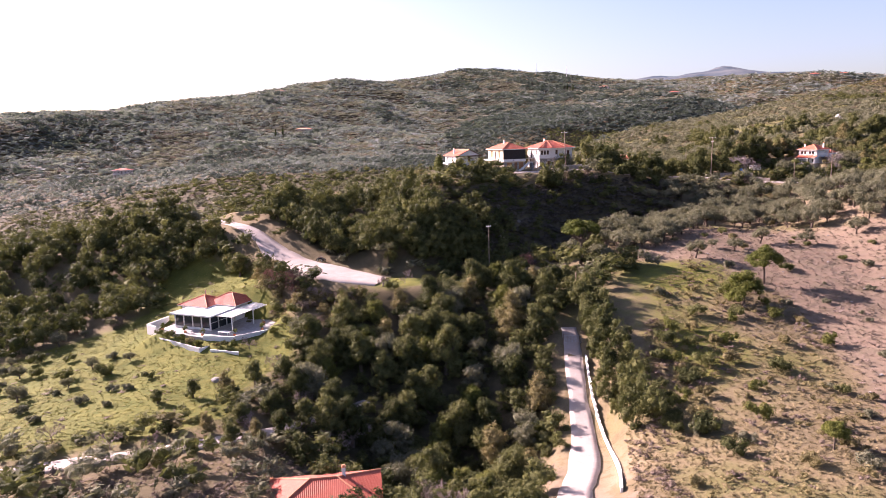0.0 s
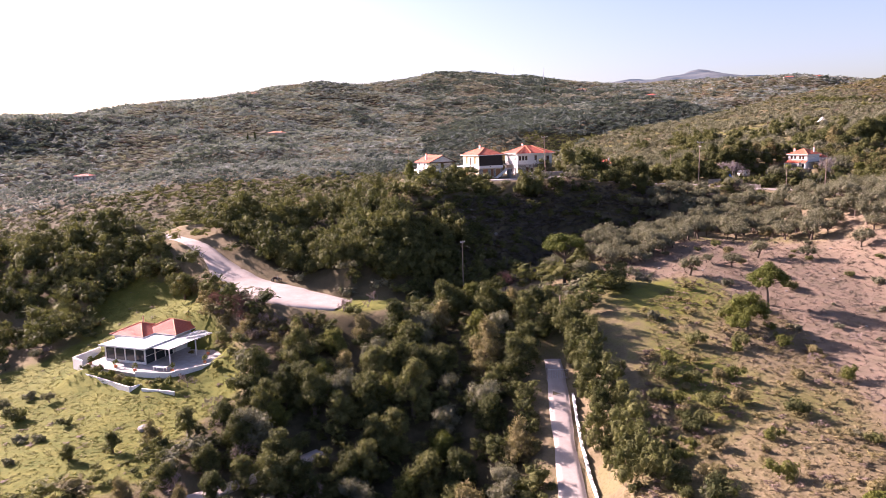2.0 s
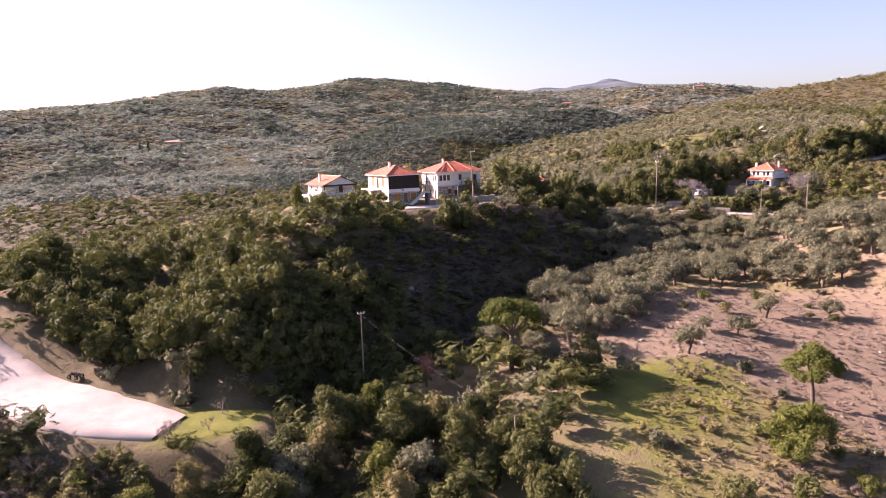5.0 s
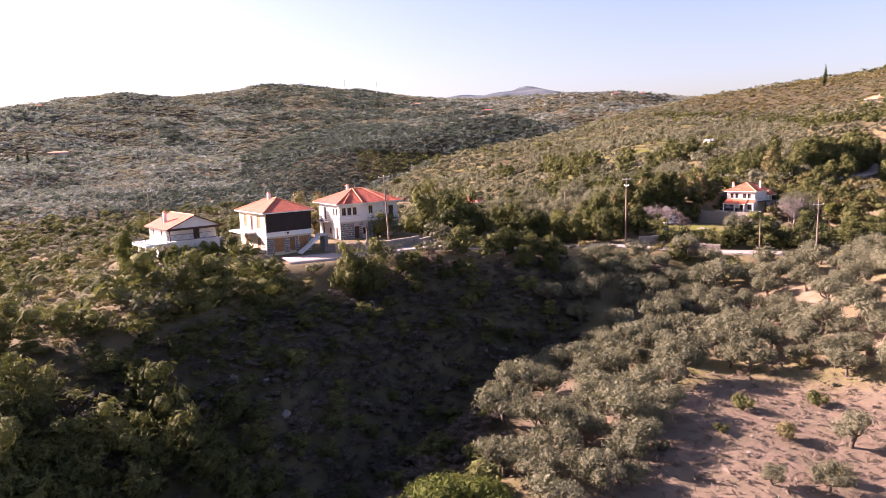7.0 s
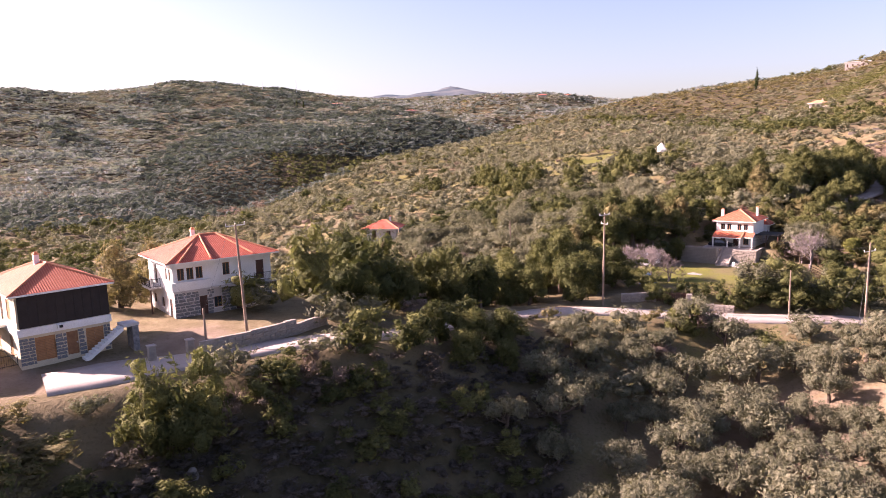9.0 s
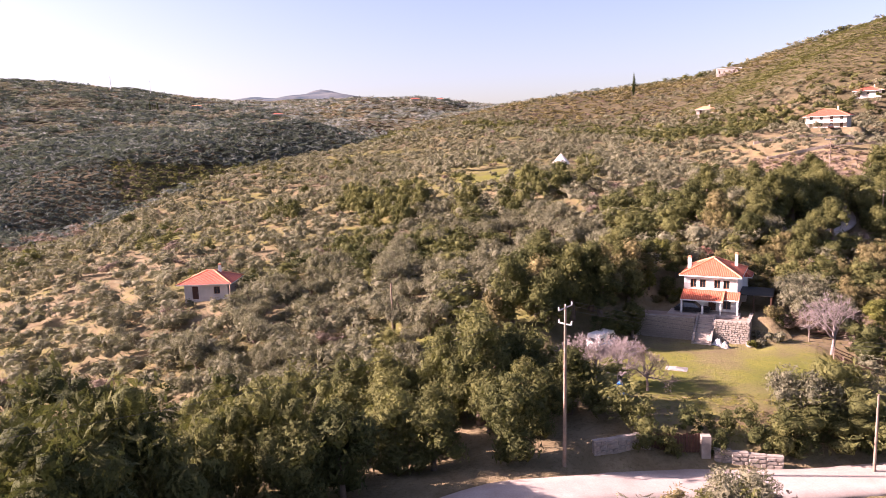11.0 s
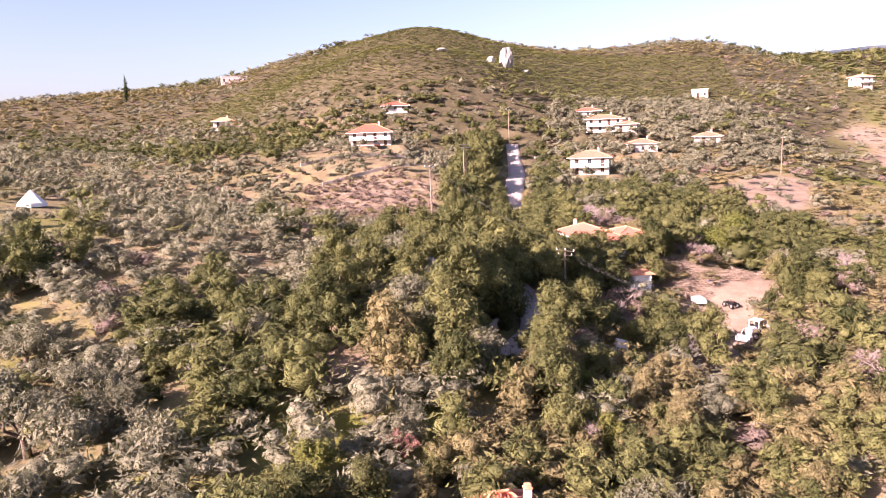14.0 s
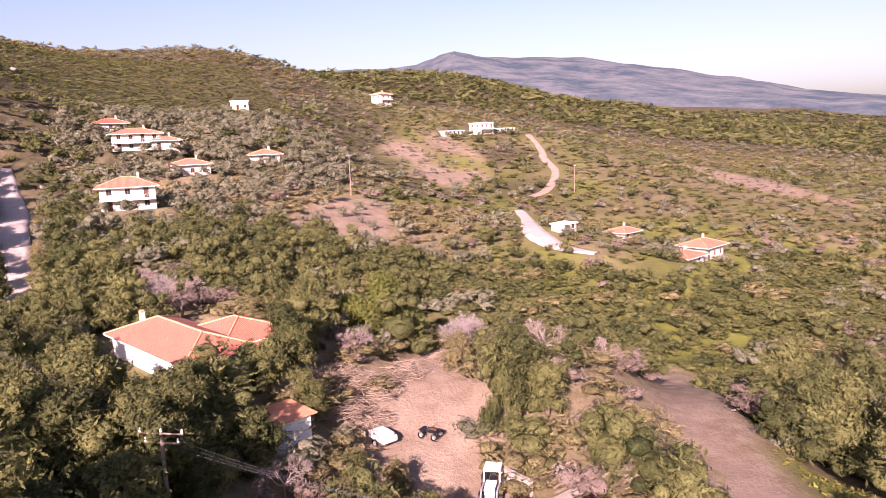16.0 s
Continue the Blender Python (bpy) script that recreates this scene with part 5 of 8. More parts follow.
strew("plaza_wood", "evergreen trees above the paved turning place", [(-37, 164), (-31, 157), (-23, 151), (-13, 145.5), (-2, 143.5), (8, 140.5), (12, 148), (0, 156), (-20, 168)], 3.0, 395, 4.4, 4.6, CROWNS, J_OAK, "trees")
strew("ridge_wood", "dense evergreen wood on the ridge behind the houses", RIDGE_WOOD, 4.2, 323, 6.0, 7.4, CROWNS, J_OAK, "trees")
strew("road_wood", "dark evergreen trees along the upper road", UPPER_ROAD, 4.2, 324, 6.0, 6.6, CROWNS, J_OAK, "trees")
strew("road_wood", "evergreen trees below the upper road", [(240, 260), (262, 264.5), (300, 273.5), (300, 268), (262, 258)], 4.6, 325, 4.6, 4.2, CROWNS, J_OAK, "trees")
strew("road_wood", "evergreen trees behind the tiled house", [(203, 257), (212, 250), (234, 250), (258, 262), (255, 266), (235, 261), (210, 258)], 3.2, 404, 5.0, 4.8, CROWNS, J_OAK, "trees")
strew("plaza_scrub", "scrub round the paved turning place", [(-43, 148), (-40, 139), (-33, 131), (-28, 126), (-18, 124), (-14, 129.5), (-24, 131), (-32, 139), (-40, 149)], 2.0, 317, 2.4, 2.0, CROWNS, J_SCRUB, share=0.8)
strew("plaza_brush", "withered reddish brush below the paved turning place", [(-38, 139), (-33, 131), (-27, 127), (-19, 126), (-24, 131), (-32, 139)], 1.9, 398, 2.4, 2.2, LEAFY, J_BROWN, share=0.7)
strew("lawn_edge_wood", "dark evergreen trees above the olive grove", [(50, 262), (57, 266), (69, 252), (80, 240), (80, 232), (66, 234), (54, 248)], 3.8, 326, 4.8, 4.8, CROWNS, J_OAK, "trees")
strew("roadside_growth", "brush along the hill road", [(62, 214), (90, 208), (112, 199), (128, 198), (128, 201), (112, 201), (98, 205.5), (90, 209.5), (74, 215)], 2.4, 318, 2.4, 1.7, LEAFY, J_SCRUB)
strew("lawn_hedge", "low dark bushes between the road and the lawn", [(89, 217), (97, 212.5), (104, 209.4), (112, 206.6), (113.5, 208.8), (105, 212), (98, 215.5), (91, 219)], 1.7, 327, 2.2, 2.3, CROWNS, J_OAK)
strew("wood_undergrowth", "green undergrowth under the wood", EAST_WOOD, 2.9, 319, 4.0, 3.6, CROWNS, J_OAK)
strew("road_undergrowth", "green undergrowth beside the road", SIGN_WOOD, 2.9, 320, 4.0, 3.6, CROWNS, J_OAK)
strew("wood_undergrowth", "mixed bushes between the trees above the white house", [(130, 243), (140, 246), (150, 240), (158, 232), (157, 218), (148, 214), (138, 222), (132, 234)], 2.3, 401, 3.2, 2.6, CROWNS, J_SCRUB, share=0.6)
strew("wood_undergrowth", "green bushes between the trees above the white house", [(130, 243), (140, 246), (150, 240), (158, 232), (157, 218), (148, 214), (138, 222), (132, 234)], 3.4, 402, 3.8, 3.4, CROWNS, J_OAK, share=0.8)
strew("hedge", "dense dark row of trees along the lane", LANE_STRIP, 2.1, 321, 3.6, 4.2, CROWNS, J_OAK, "trees")
strew("upper_wood", "evergreen trees on the slope behind the tiled house", [(214, 234), (222, 245), (229, 243), (238, 245), (246, 251), (258, 258), (276, 258), (284, 246), (280, 226), (262, 208), (246, 204), (230, 210), (216, 226)], 3.5, 396, 4.8, 3.9, CROWNS, J_OAK, "trees", share=0.8)
strew("villa_olives", "olive trees between the hillside houses", [(270, 262), (330, 276), (376, 284), (415, 262), (420, 206), (376, 196), (330, 200), (300, 228), (288, 240)], 4.2, 397, 5.2, 3.8, FINE, J_OLIVE, "trees", share=0.9)
strew("terrace_trees", "scattered olive trees on the open terraces", TERRACE_LAND, 4.5, 331, 4.6, 3.4, FINE, J_OLIVE, "trees", share=0.85)
strew("field_trees", "small olive trees on the tilled field", TILLED, 6.0, 332, 3.4, 2.6, FINE, J_OLIVE, "trees", share=0.6)
strew("valley_trees", "olive trees on the valley meadow", VALLEY_FIELDS, 6.5, 351, 5.0, 3.8, LEAFY, J_OLIVE, "trees", share=0.6)
for k, clump in enumerate(([(116, 322), (124, 311), (135, 330), (124, 350), (117, 345)], [(102, 356), (108, 346), (114, 352), (109, 364)], [(128, 312), (131, 296), (141, 291), (150, 288), (158, 296), (152, 312), (142, 300), (134, 312)])):
    strew("grove_wood", "dark evergreen trees among the olives", clump, 4.0, 361 + k, 5.4, 5.6, CROWNS, J_OAK, "trees", share=0.75)
strew("grove_wood", "dark green scrub wood above the house", [(133, 257), (141, 258), (149, 264), (157, 275), (154, 284), (143, 277), (133, 268)], 3.0, 366, 4.4, 3.6, CROWNS, J_OAK, "trees", share=0.85)
SOUTH_SLOPE = [(204, 192), (222, 186), (256, 168), (292, 100), (250, 88), (214, 132), (186, 170)]
strew("slope_heath", "dense low green scrub over the south slope", SOUTH_SLOPE, 2.4, 371, 3.9, 1.5, FINE, J_HEATH, share=0.95)
strew("slope_scrub", "darker bushes among the low green scrub", SOUTH_SLOPE, 6.5, 372, 4.0, 2.6, LEAFY, J_OAK, share=0.6)
strew("slope_wood", "dark green trees below the yard", [(172, 202), (179, 185), (205, 160), (215, 142), (216, 160), (207, 172), (190, 190), (180, 202)], 4.2, 373, 5.2, 5.0, CROWNS, J_OAK, "trees", share=0.7)
strew("yard_thicket", "evergreen trees before the yard", [(170, 225.5), (174, 225), (177, 228), (177.5, 232), (172.5, 233)], 3.0, 381, 4.6, 4.8, NEAR_CROWNS, J_OAK, "trees")
strew("yard_bushes", "evergreen trees beside the yard", [(180.5, 218.5), (183.5, 221.5), (187.5, 219.5), (185, 216)], 2.4, 382, 3.8, 5.2, NEAR_CROWNS, J_OAK, "trees", share=0.9)
strew("yard_thicket", "withered brush above the broken pen", [(176, 214.5), (175, 212), (176, 208), (184, 206), (186, 210), (181, 213)], 2.0, 387, 2.2, 1.5, LEAFY, J_BROWN, share=0.6)
strew("yard_shrubs", "green bushes above the broken pen", [(176, 213), (175, 210), (178, 206), (187, 205), (188, 210), (181, 212)], 3.4, 405, 3.0, 2.2, NEAR_CROWNS, J_OAK, share=0.5)
strew("yard_bushes", "evergreen bushes below the tiled house", [(203, 235), (202.5, 231), (206.5, 230), (208, 234)], 2.4, 388, 3.6, 4.6, NEAR_CROWNS, J_OAK, share=0.9)
strew("yard_brush", "withered reddish brush above the yard", [(189.5, 233), (196, 232), (204, 231.5), (212, 227), (206, 224), (198, 225.5), (195, 229.5), (190.5, 230)], 1.9, 389, 2.3, 1.7, LEAFY, J_BROWN, share=0.8)
strew("yard_brush", "withered brush before the yard", [(171, 239), (174, 234.5), (179, 234), (178, 238.5)], 1.9, 390, 2.6, 2.6, LEAFY, J_BROWN, share=0.9)
strew("yard_scrub", "pale green scrub in the yard", [(189, 229.4), (187.4, 226.4), (190, 226), (193, 228.4)], 1.8, 391, 2.4, 2.0, LEAFY, J_SCRUB)
strew("roadside_wood", "tall evergreen trees leaning over the wooded road", [(156, 246), (162, 246), (170, 249.5), (182, 256.5), (180, 259), (166, 252), (156, 249)], 2.6, 393, 5.0, 5.4, NEAR_CROWNS, J_OAK, "trees", share=0.9)
strew("roadside_wood", "evergreen trees below the wooded road", [(163, 242), (170, 244.5), (183, 251.5), (185, 248), (174, 241), (166, 239.5)], 3.0, 394, 4.4, 4.6, NEAR_CROWNS, J_OAK, "trees", share=0.9)
strew("valley_brush", "pinkish leafless wood in the valley", [(43, 430), (42, 485), (61, 505), (81, 517), (75, 474), (56, 443)], 5.0, 392, 6.5, 4.2, FINE, J_BROWN, "trees", share=0.9)
strew("road_slope_wood", "dense evergreen wood beside the winding road", [(-84, 168), (-72, 173), (-56, 166), (-49, 159), (-61, 152), (-84, 154)], 3.4, 383, 4.6, 4.6, CROWNS, J_OAK, "trees", share=0.85)
strew("crest_bush", "tall green bushes on the brink of the bank", [(26, 194), (29, 198), (32.5, 196.5), (31, 192.5), (27, 191.5)], 2.0, 384, 4.2, 5.4, CROWNS, J_OAK, "trees")
strew("brink_brush", "withered brown brush hanging over the bank", [(32, 199.5), (40, 200), (46, 202.5), (44, 198), (38.5, 195.5), (32, 195.5)], 1.5, 385, 2.0, 1.8, LEAFY, J_BROWN, share=0.6)
strew("brink_scrub", "olive-green scrub on the brink of the bank", [(32, 199.5), (40, 200), (54, 206), (50, 200), (38.5, 195.5), (32, 195.5)], 2.4, 386, 3.0, 2.8, CROWNS, J_OAK, share=0.7)
strew("field_trees", "small olive trees on the upper field", UPPER_FIELD, 9.0, 333, 3.6, 2.8, FINE, J_OLIVE, "trees", share=0.7)
strew("field_weeds", "withered weeds on the fields", UPPER_FIELD, 4.5, 334, 3.0, 0.7, FINE, J_BROWN, share=0.6)
strew("scree_brush", "withered brush on the stony patch", SCREE, 5.0, 335, 2.6, 1.0, FINE, J_BROWN, share=0.6)
strew("hilltop_scrub", "low dark evergreen scrub over the hilltop", HILL_CREST, 6.0, 342, 3.6, 1.6, COARSE, J_OAK, share=0.6)
strew("hilltop_heath", "low yellow-green heath over the hilltop", HILL_CREST, 2.3, 343, 3.0, 0.9, LOW, J_HEATH)
strew("yard_heath", "low green brush above the yard", [(214, 200), (226, 232), (246, 240), (268, 228), (270, 190), (240, 160), (222, 180)], 2.5, 344, 3.6, 1.8, FINE, J_HEATH, share=0.9)
strew("slope_trees", "scattered olive trees on the dry slope", [(114, 64), (196, 66), (250, 120), (205, 186), (150, 195), (124, 188), (122, 150)], 9.0, 345, 4.4, 3.4, FINE, J_OLIVE, "trees", share=0.8)
# grass and weeds
strew("meadow_grass", "tufts of bright green grass over the meadow", MEADOW, 0.85, 309, 0.7, 0.2, TUFT, J_GRASS, "grass")
strew("field_brush", "low withered brush on the field", RED_FIELD, 2.4, 328, 2.4, 1.3, FINE, J_BROWN, share=0.85)
strew("field_scrub", "low olive-green scrub on the field", RED_FIELD, 4.0, 329, 2.6, 1.6, FINE, J_SCRUB, share=0.7)
strew("meadow_weeds", "brown weeds over the meadow", MEADOW, 2.8, 330, 1.0, 0.3, TUFT, J_BROWN, "grass", share=0.35)
strew("slope_weeds", "tufts of straw-coloured grass on the slope", DRY_SLOPE, 0.85, 310, 0.7, 0.28, TUFT, J_STRAW, "grass")
strew("slope_brush", "low brown brush on the slope", DRY_SLOPE, 2.4, 311, 1.5, 0.8, FINE[:2], J_BROWN, share=0.45)
strew("slope_bushes", "olive-green bushes on the slope beside the lane", DRY_SLOPE, 3.0, 403, 1.9, 1.2, FINE, J_SCRUB, share=0.4)
strew("soil_weeds", "withered weeds over the bare soil", BARE_SLOPE, 1.3, 312, 0.8, 0.4, TUFT, J_BROWN, "grass")
strew("lawn_grass", "grass tufts before the house", HOUSE_LAWN, 0.8, 313, 0.5, 0.2, TUFT, J_GRASS, "grass", share=0.9)
strew("dry_grass", "straw-coloured grass among the lawn", [(101, 214), (108, 216), (118, 224), (114, 231), (104, 229), (98, 221)], 0.9, 314, 0.6, 0.2, TUFT, J_STRAW, "grass", share=0.5)
strew("yard_weeds", "grass and weeds round the yard", YARD_GRASS, 0.9, 314, 0.6, 0.3, TUFT, J_GRASS, "grass")
strew("field_weeds", "withered weeds on the red field", RED_FIELD, 1.8, 315, 1.0, 0.5, TUFT, J_BROWN, "grass")

# ---- building blocks ----
def part(name, mesh, parent, label="", at=None):
    """Links a mesh as one part under a thing or under a part."""
    ob = new(name, mesh)
    ob.parent = parent
    if at is not None:
        ob.matrix_basis = at
    if label:
        ob["label"] = label
    return ob


def thing(name, label, category, m, group="", kind=""):
    root = tagged(new(name), label, category, group, kind)
    root.matrix_basis = m
    return root


def boxes(name, mat, *items):
    """Boxes given by two corners, joined into one part."""
    verts, faces = [], []
    for x0, y0, z0, x1, y1, z1 in items:
        n = len(verts)
        verts += [(x, y, z) for z in (z0, z1) for x, y in ((x0, y0), (x1, y0), (x1, y1), (x0, y1))]
        faces += [tuple(n + k for k in f) for f in ((3, 2, 1, 0), (4, 5, 6, 7), (0, 1, 5, 4), (1, 2, 6, 5), (2, 3, 7, 6), (3, 0, 4, 7))]
    return mesh_from(name, verts, faces, mat)


def welded(mesh):
    """Joins boxes that touch into one shell."""
    bm = bmesh.new()
    bm.from_mesh(mesh)
    bmesh.ops.remove_doubles(bm, verts=bm.verts[:], dist=1e-4)
    corners = collections.Counter(frozenset(f.verts) for f in bm.faces)
    bmesh.ops.delete(bm, geom=[f for f in bm.faces if corners[frozenset(f.verts)] > 1], context="FACES_ONLY")
    bm.to_mesh(mesh)
    bm.free()
    return mesh


def prism(name, mat, outline, z0, z1):
    """An upright slab over a plan outline (anticlockwise)."""
    n = len(outline)
    verts = [(x, y, z0) for x, y in outline] + [(x, y, z1) for x, y in outline]
    faces = [tuple(range(n - 1, -1, -1)), tuple(range(n, 2 * n))] + [(k, (k + 1) % n, n + (k + 1) % n, n + k) for k in range(n)]
    return mesh_from(name, verts, faces, mat)


def rod(name, mat, *runs, sides=6):
    """Round bars: (points, radius) or (points, radii)."""
    made = []
    for pts, r in runs:
        made.append(tube(pts, r if isinstance(r, (list, tuple)) else [r] * len(pts), sides))
    v, t = join(made)
    return quick_mesh(name, v, t, mat)


def slope_uv(verts, faces):
    """UVs in metres: u along the eave, v up the slope."""
    out = []
    for f in faces:
        p = [np.array(verts[k], float) for k in f]
        n = np.cross(p[1] - p[0], p[2] - p[0])
        n /= np.linalg.norm(n) + 1e-9
        level = np.cross((0, 0, 1), n)
        level = level / np.linalg.norm(level) if np.linalg.norm(level) > 1e-6 else np.array((1.0, 0, 0))
        up = np.cross(n, level)
        out += [(float(q @ level), float(q @ up)) for q in p]
    return out


def roof_part(parent, verts, faces, mat, hips, fascia=M_WHITE, thick=0.16):
    """Tiled slopes, a slab under them, and round tiles over the ridge and hips."""
    roof = part("roof", mesh_from("roof", verts, faces, mat, slope_uv(verts, faces)), parent, "red terracotta tiled roof")
    n = len(verts)
    low = [(x, y, z - thick) for x, y, z in verts]
    edge = [(f[k], f[(k + 1) % len(f)]) for f in faces for k in range(len(f))]
    rim = [(a, b) for a, b in edge if (b, a) not in edge]
    all_v = [(x, y, z - 0.004) for x, y, z in verts] + low
    under = [tuple(n + k for k in reversed(f)) for f in faces] + [(b, a, n + a, n + b) for a, b in rim]
    part("fascia", mesh_from("fascia", all_v, under, fascia), roof, "painted eaves board")
    if hips:
        part("ridge_tiles", rod("ridge_tiles", M_RIDGE, *[([verts[a], verts[b]], 0.11) for a, b in hips]), roof, "pale mortared ridge tiles")
    return roof


def hip_roof(parent, w, d, z, rise, mat, x=0.0, y=0.0, fascia=M_WHITE):
    W, D = w / 2, d / 2
    k = W - D
    r = [(x - k, y, z + rise), (x + k, y, z + rise)] if k > 0 else [(x, y + k, z + rise), (x, y - k, z + rise)]
    v = [(x - W, y - D, z), (x + W, y - D, z), (x + W, y + D, z), (x - W, y + D, z), *r]
    f = [(0, 1, 5, 4), (1, 2, 5), (2, 3, 4, 5), (3, 0, 4)] if k > 0 else [(0, 1, 4), (1, 2, 5, 4), (2, 3, 5), (3, 0, 4, 5)]
    hips = [(0, 4), (1, 5), (2, 5), (3, 4), (4, 5)] if k > 0 else [(0, 4), (1, 4), (2, 5), (3, 5), (4, 5)]
    return roof_part(parent, v, f, mat, hips, fascia)


def gable_roof(parent, w, d, z, rise, mat, x=0.0, y=0.0, fascia=M_WHITE):
    W, D = w / 2, d / 2
    v = [(x - W, y - D, z), (x + W, y - D, z), (x + W, y + D, z), (x - W, y + D, z), (x, y - D, z + rise), (x, y + D, z + rise)]
    return roof_part(parent, v, [(0, 4, 5, 3), (1, 2, 5, 4)], mat, [(4, 5)], fascia)


def wall(parent, a, b, z0, z1, mat, openings=(), thick=0.25, label="", name="wall"):
    """An upright wall from a to b (outside on the right hand) with openings (along, above z0, width, height, kind) cut through."""
    (x0, y0), (x1, y1) = a, b
    length = math.hypot(x1 - x0, y1 - y0)
    xs = sorted({0.0, length, *[o[0] for o in openings], *[o[0] + o[2] for o in openings]})
    zs = sorted({0.0, z1 - z0, *[o[1] for o in openings], *[o[1] + o[3] for o in openings]})
    cells = []
    for i in range(len(xs) - 1):
        for k in range(len(zs) - 1):
            cx, cz = (xs[i] + xs[i + 1]) / 2, (zs[k] + zs[k + 1]) / 2
            if not any(o[0] < cx < o[0] + o[2] and o[1] < cz < o[1] + o[3] for o in openings):
                cells.append((xs[i], 0, zs[k], xs[i + 1], thick, zs[k + 1]))
    m = Matrix.Translation((x0, y0, z0)) @ Matrix.Rotation(math.atan2(y1 - y0, x1 - x0), 4, "Z")
    body = part(name, welded(boxes(name, mat, *cells)), parent, label, m)
    for s, h, w, t, kind in openings:
        if kind == "gap":
            continue
        if kind in ("window", "wide"):
            f = 0.07
            bars = [(s, 0.1, h, s + f, 0.17, h + t), (s + w - f, 0.1, h, s + w, 0.17, h + t), (s + f, 0.1, h, s + w - f, 0.17, h + f), (s + f, 0.1, h + t - f, s + w - f, 0.17, h + t), (s + w / 2 - 0.03, 0.1, h + f, s + w / 2 + 0.03, 0.17, h + t - f)]
            frame_ob = part("window", boxes("window", M_WOOD if kind == "window" else M_WHITE, *bars), parent, "", m)
            part("pane", boxes("pane", M_GLASS, (s + f, 0.13, h + f, s + w - f, 0.145, h + t - f)), frame_ob, "dark glass pane")
            part("sill", boxes("sill", M_WHITE, (s - 0.06, -0.08, h - 0.07, s + w + 0.06, 0.1, h - 0.005)), frame_ob)
        elif kind == "shutter":
            leaf_ob = part("shutter", boxes("shutter", M_SHUTTER, (s + 0.01, 0.06, h + 0.01, s + w / 2 - 0.01, 0.11, h + t - 0.01), (s + w / 2 + 0.01, 0.06, h + 0.01, s + w - 0.01, 0.11, h + t - 0.01)), parent, "closed orange-brown wooden shutter", m)
            part("slats", boxes("slats", M_WOOD, *[(s + 0.06, 0.045, h + 0.1 + 0.14 * j, s + w - 0.06, 0.058, h + 0.13 + 0.14 * j) for j in range(int((t - 0.2) / 0.14))]), leaf_ob)
        else:
            leaf_ob = part("door", boxes("door", M_DARKWOOD if kind == "door" else M_WOOD, (s + 0.02, 0.1, h + 0.01, s + w - 0.02, 0.16, h + t - 0.02)), parent, "dark wooden door", m)
            part("handle", boxes("handle", M_METAL, (s + w - 0.16, 0.05, h + t * 0.46, s + w - 0.1, 0.1, h + t * 0.46 + 0.12)), leaf_ob)
    return body


def room(parent, x0, y0, x1, y1, z0, z1, mat, front=(), right=(), back=(), left=(), label=""):
    """Four walls round a plan rectangle, and a slab inside each storey to close it."""
    t = 0.25
    wall(parent, (x0, y0), (x1, y0), z0, z1, mat, front, t, label)
    wall(parent, (x1, y0 + t), (x1, y1 - t), z0, z1, mat, right, t, label)
    wall(parent, (x1, y1), (x0, y1), z0, z1, mat, back, t, label)
    wall(parent, (x0, y1 - t), (x0, y0 + t), z0, z1, mat, left, t, label)


def railing(parent, pts, z, high=0.95, mat=None, gap=0.16):
    """Iron rails with upright bars along plan points."""
    runs = []
    for (x0, y0), (x1, y1) in zip(pts, pts[1:]):
        for h in (high, 0.12):
            runs.append(([(x0, y0, z + h), (x1, y1, z + h)], 0.028))
        n = max(1, int(math.hypot(x1 - x0, y1 - y0) / gap))
        for k in range(n + 1):
            x, y = x0 + (x1 - x0) * k / n, y0 + (y1 - y0) * k / n
            runs.append(([(x, y, z), (x, y, z + high)], 0.03 if k in (0, n) else 0.011))
    return part("railing", rod("railing", mat or M_IRON, *runs, sides=4), parent, "thin black iron railing" if mat is None else "white railing")


def chimney(parent, x, y, z0, z1, size=0.42, mat=None):
    c = part("chimney", boxes("chimney", mat or M_WHITE, (x - size / 2, y - size / 2, z0, x + size / 2, y + size / 2, z1)), parent)
    part("chimney_cap", boxes("chimney_cap", M_RIDGE, (x - size * 0.62, y - size * 0.62, z1, x + size * 0.62, y + size * 0.62, z1 + 0.08), (x - 0.16, y - 0.16, z1 + 0.08, x + 0.16, y + 0.16, z1 + 0.24)), c)


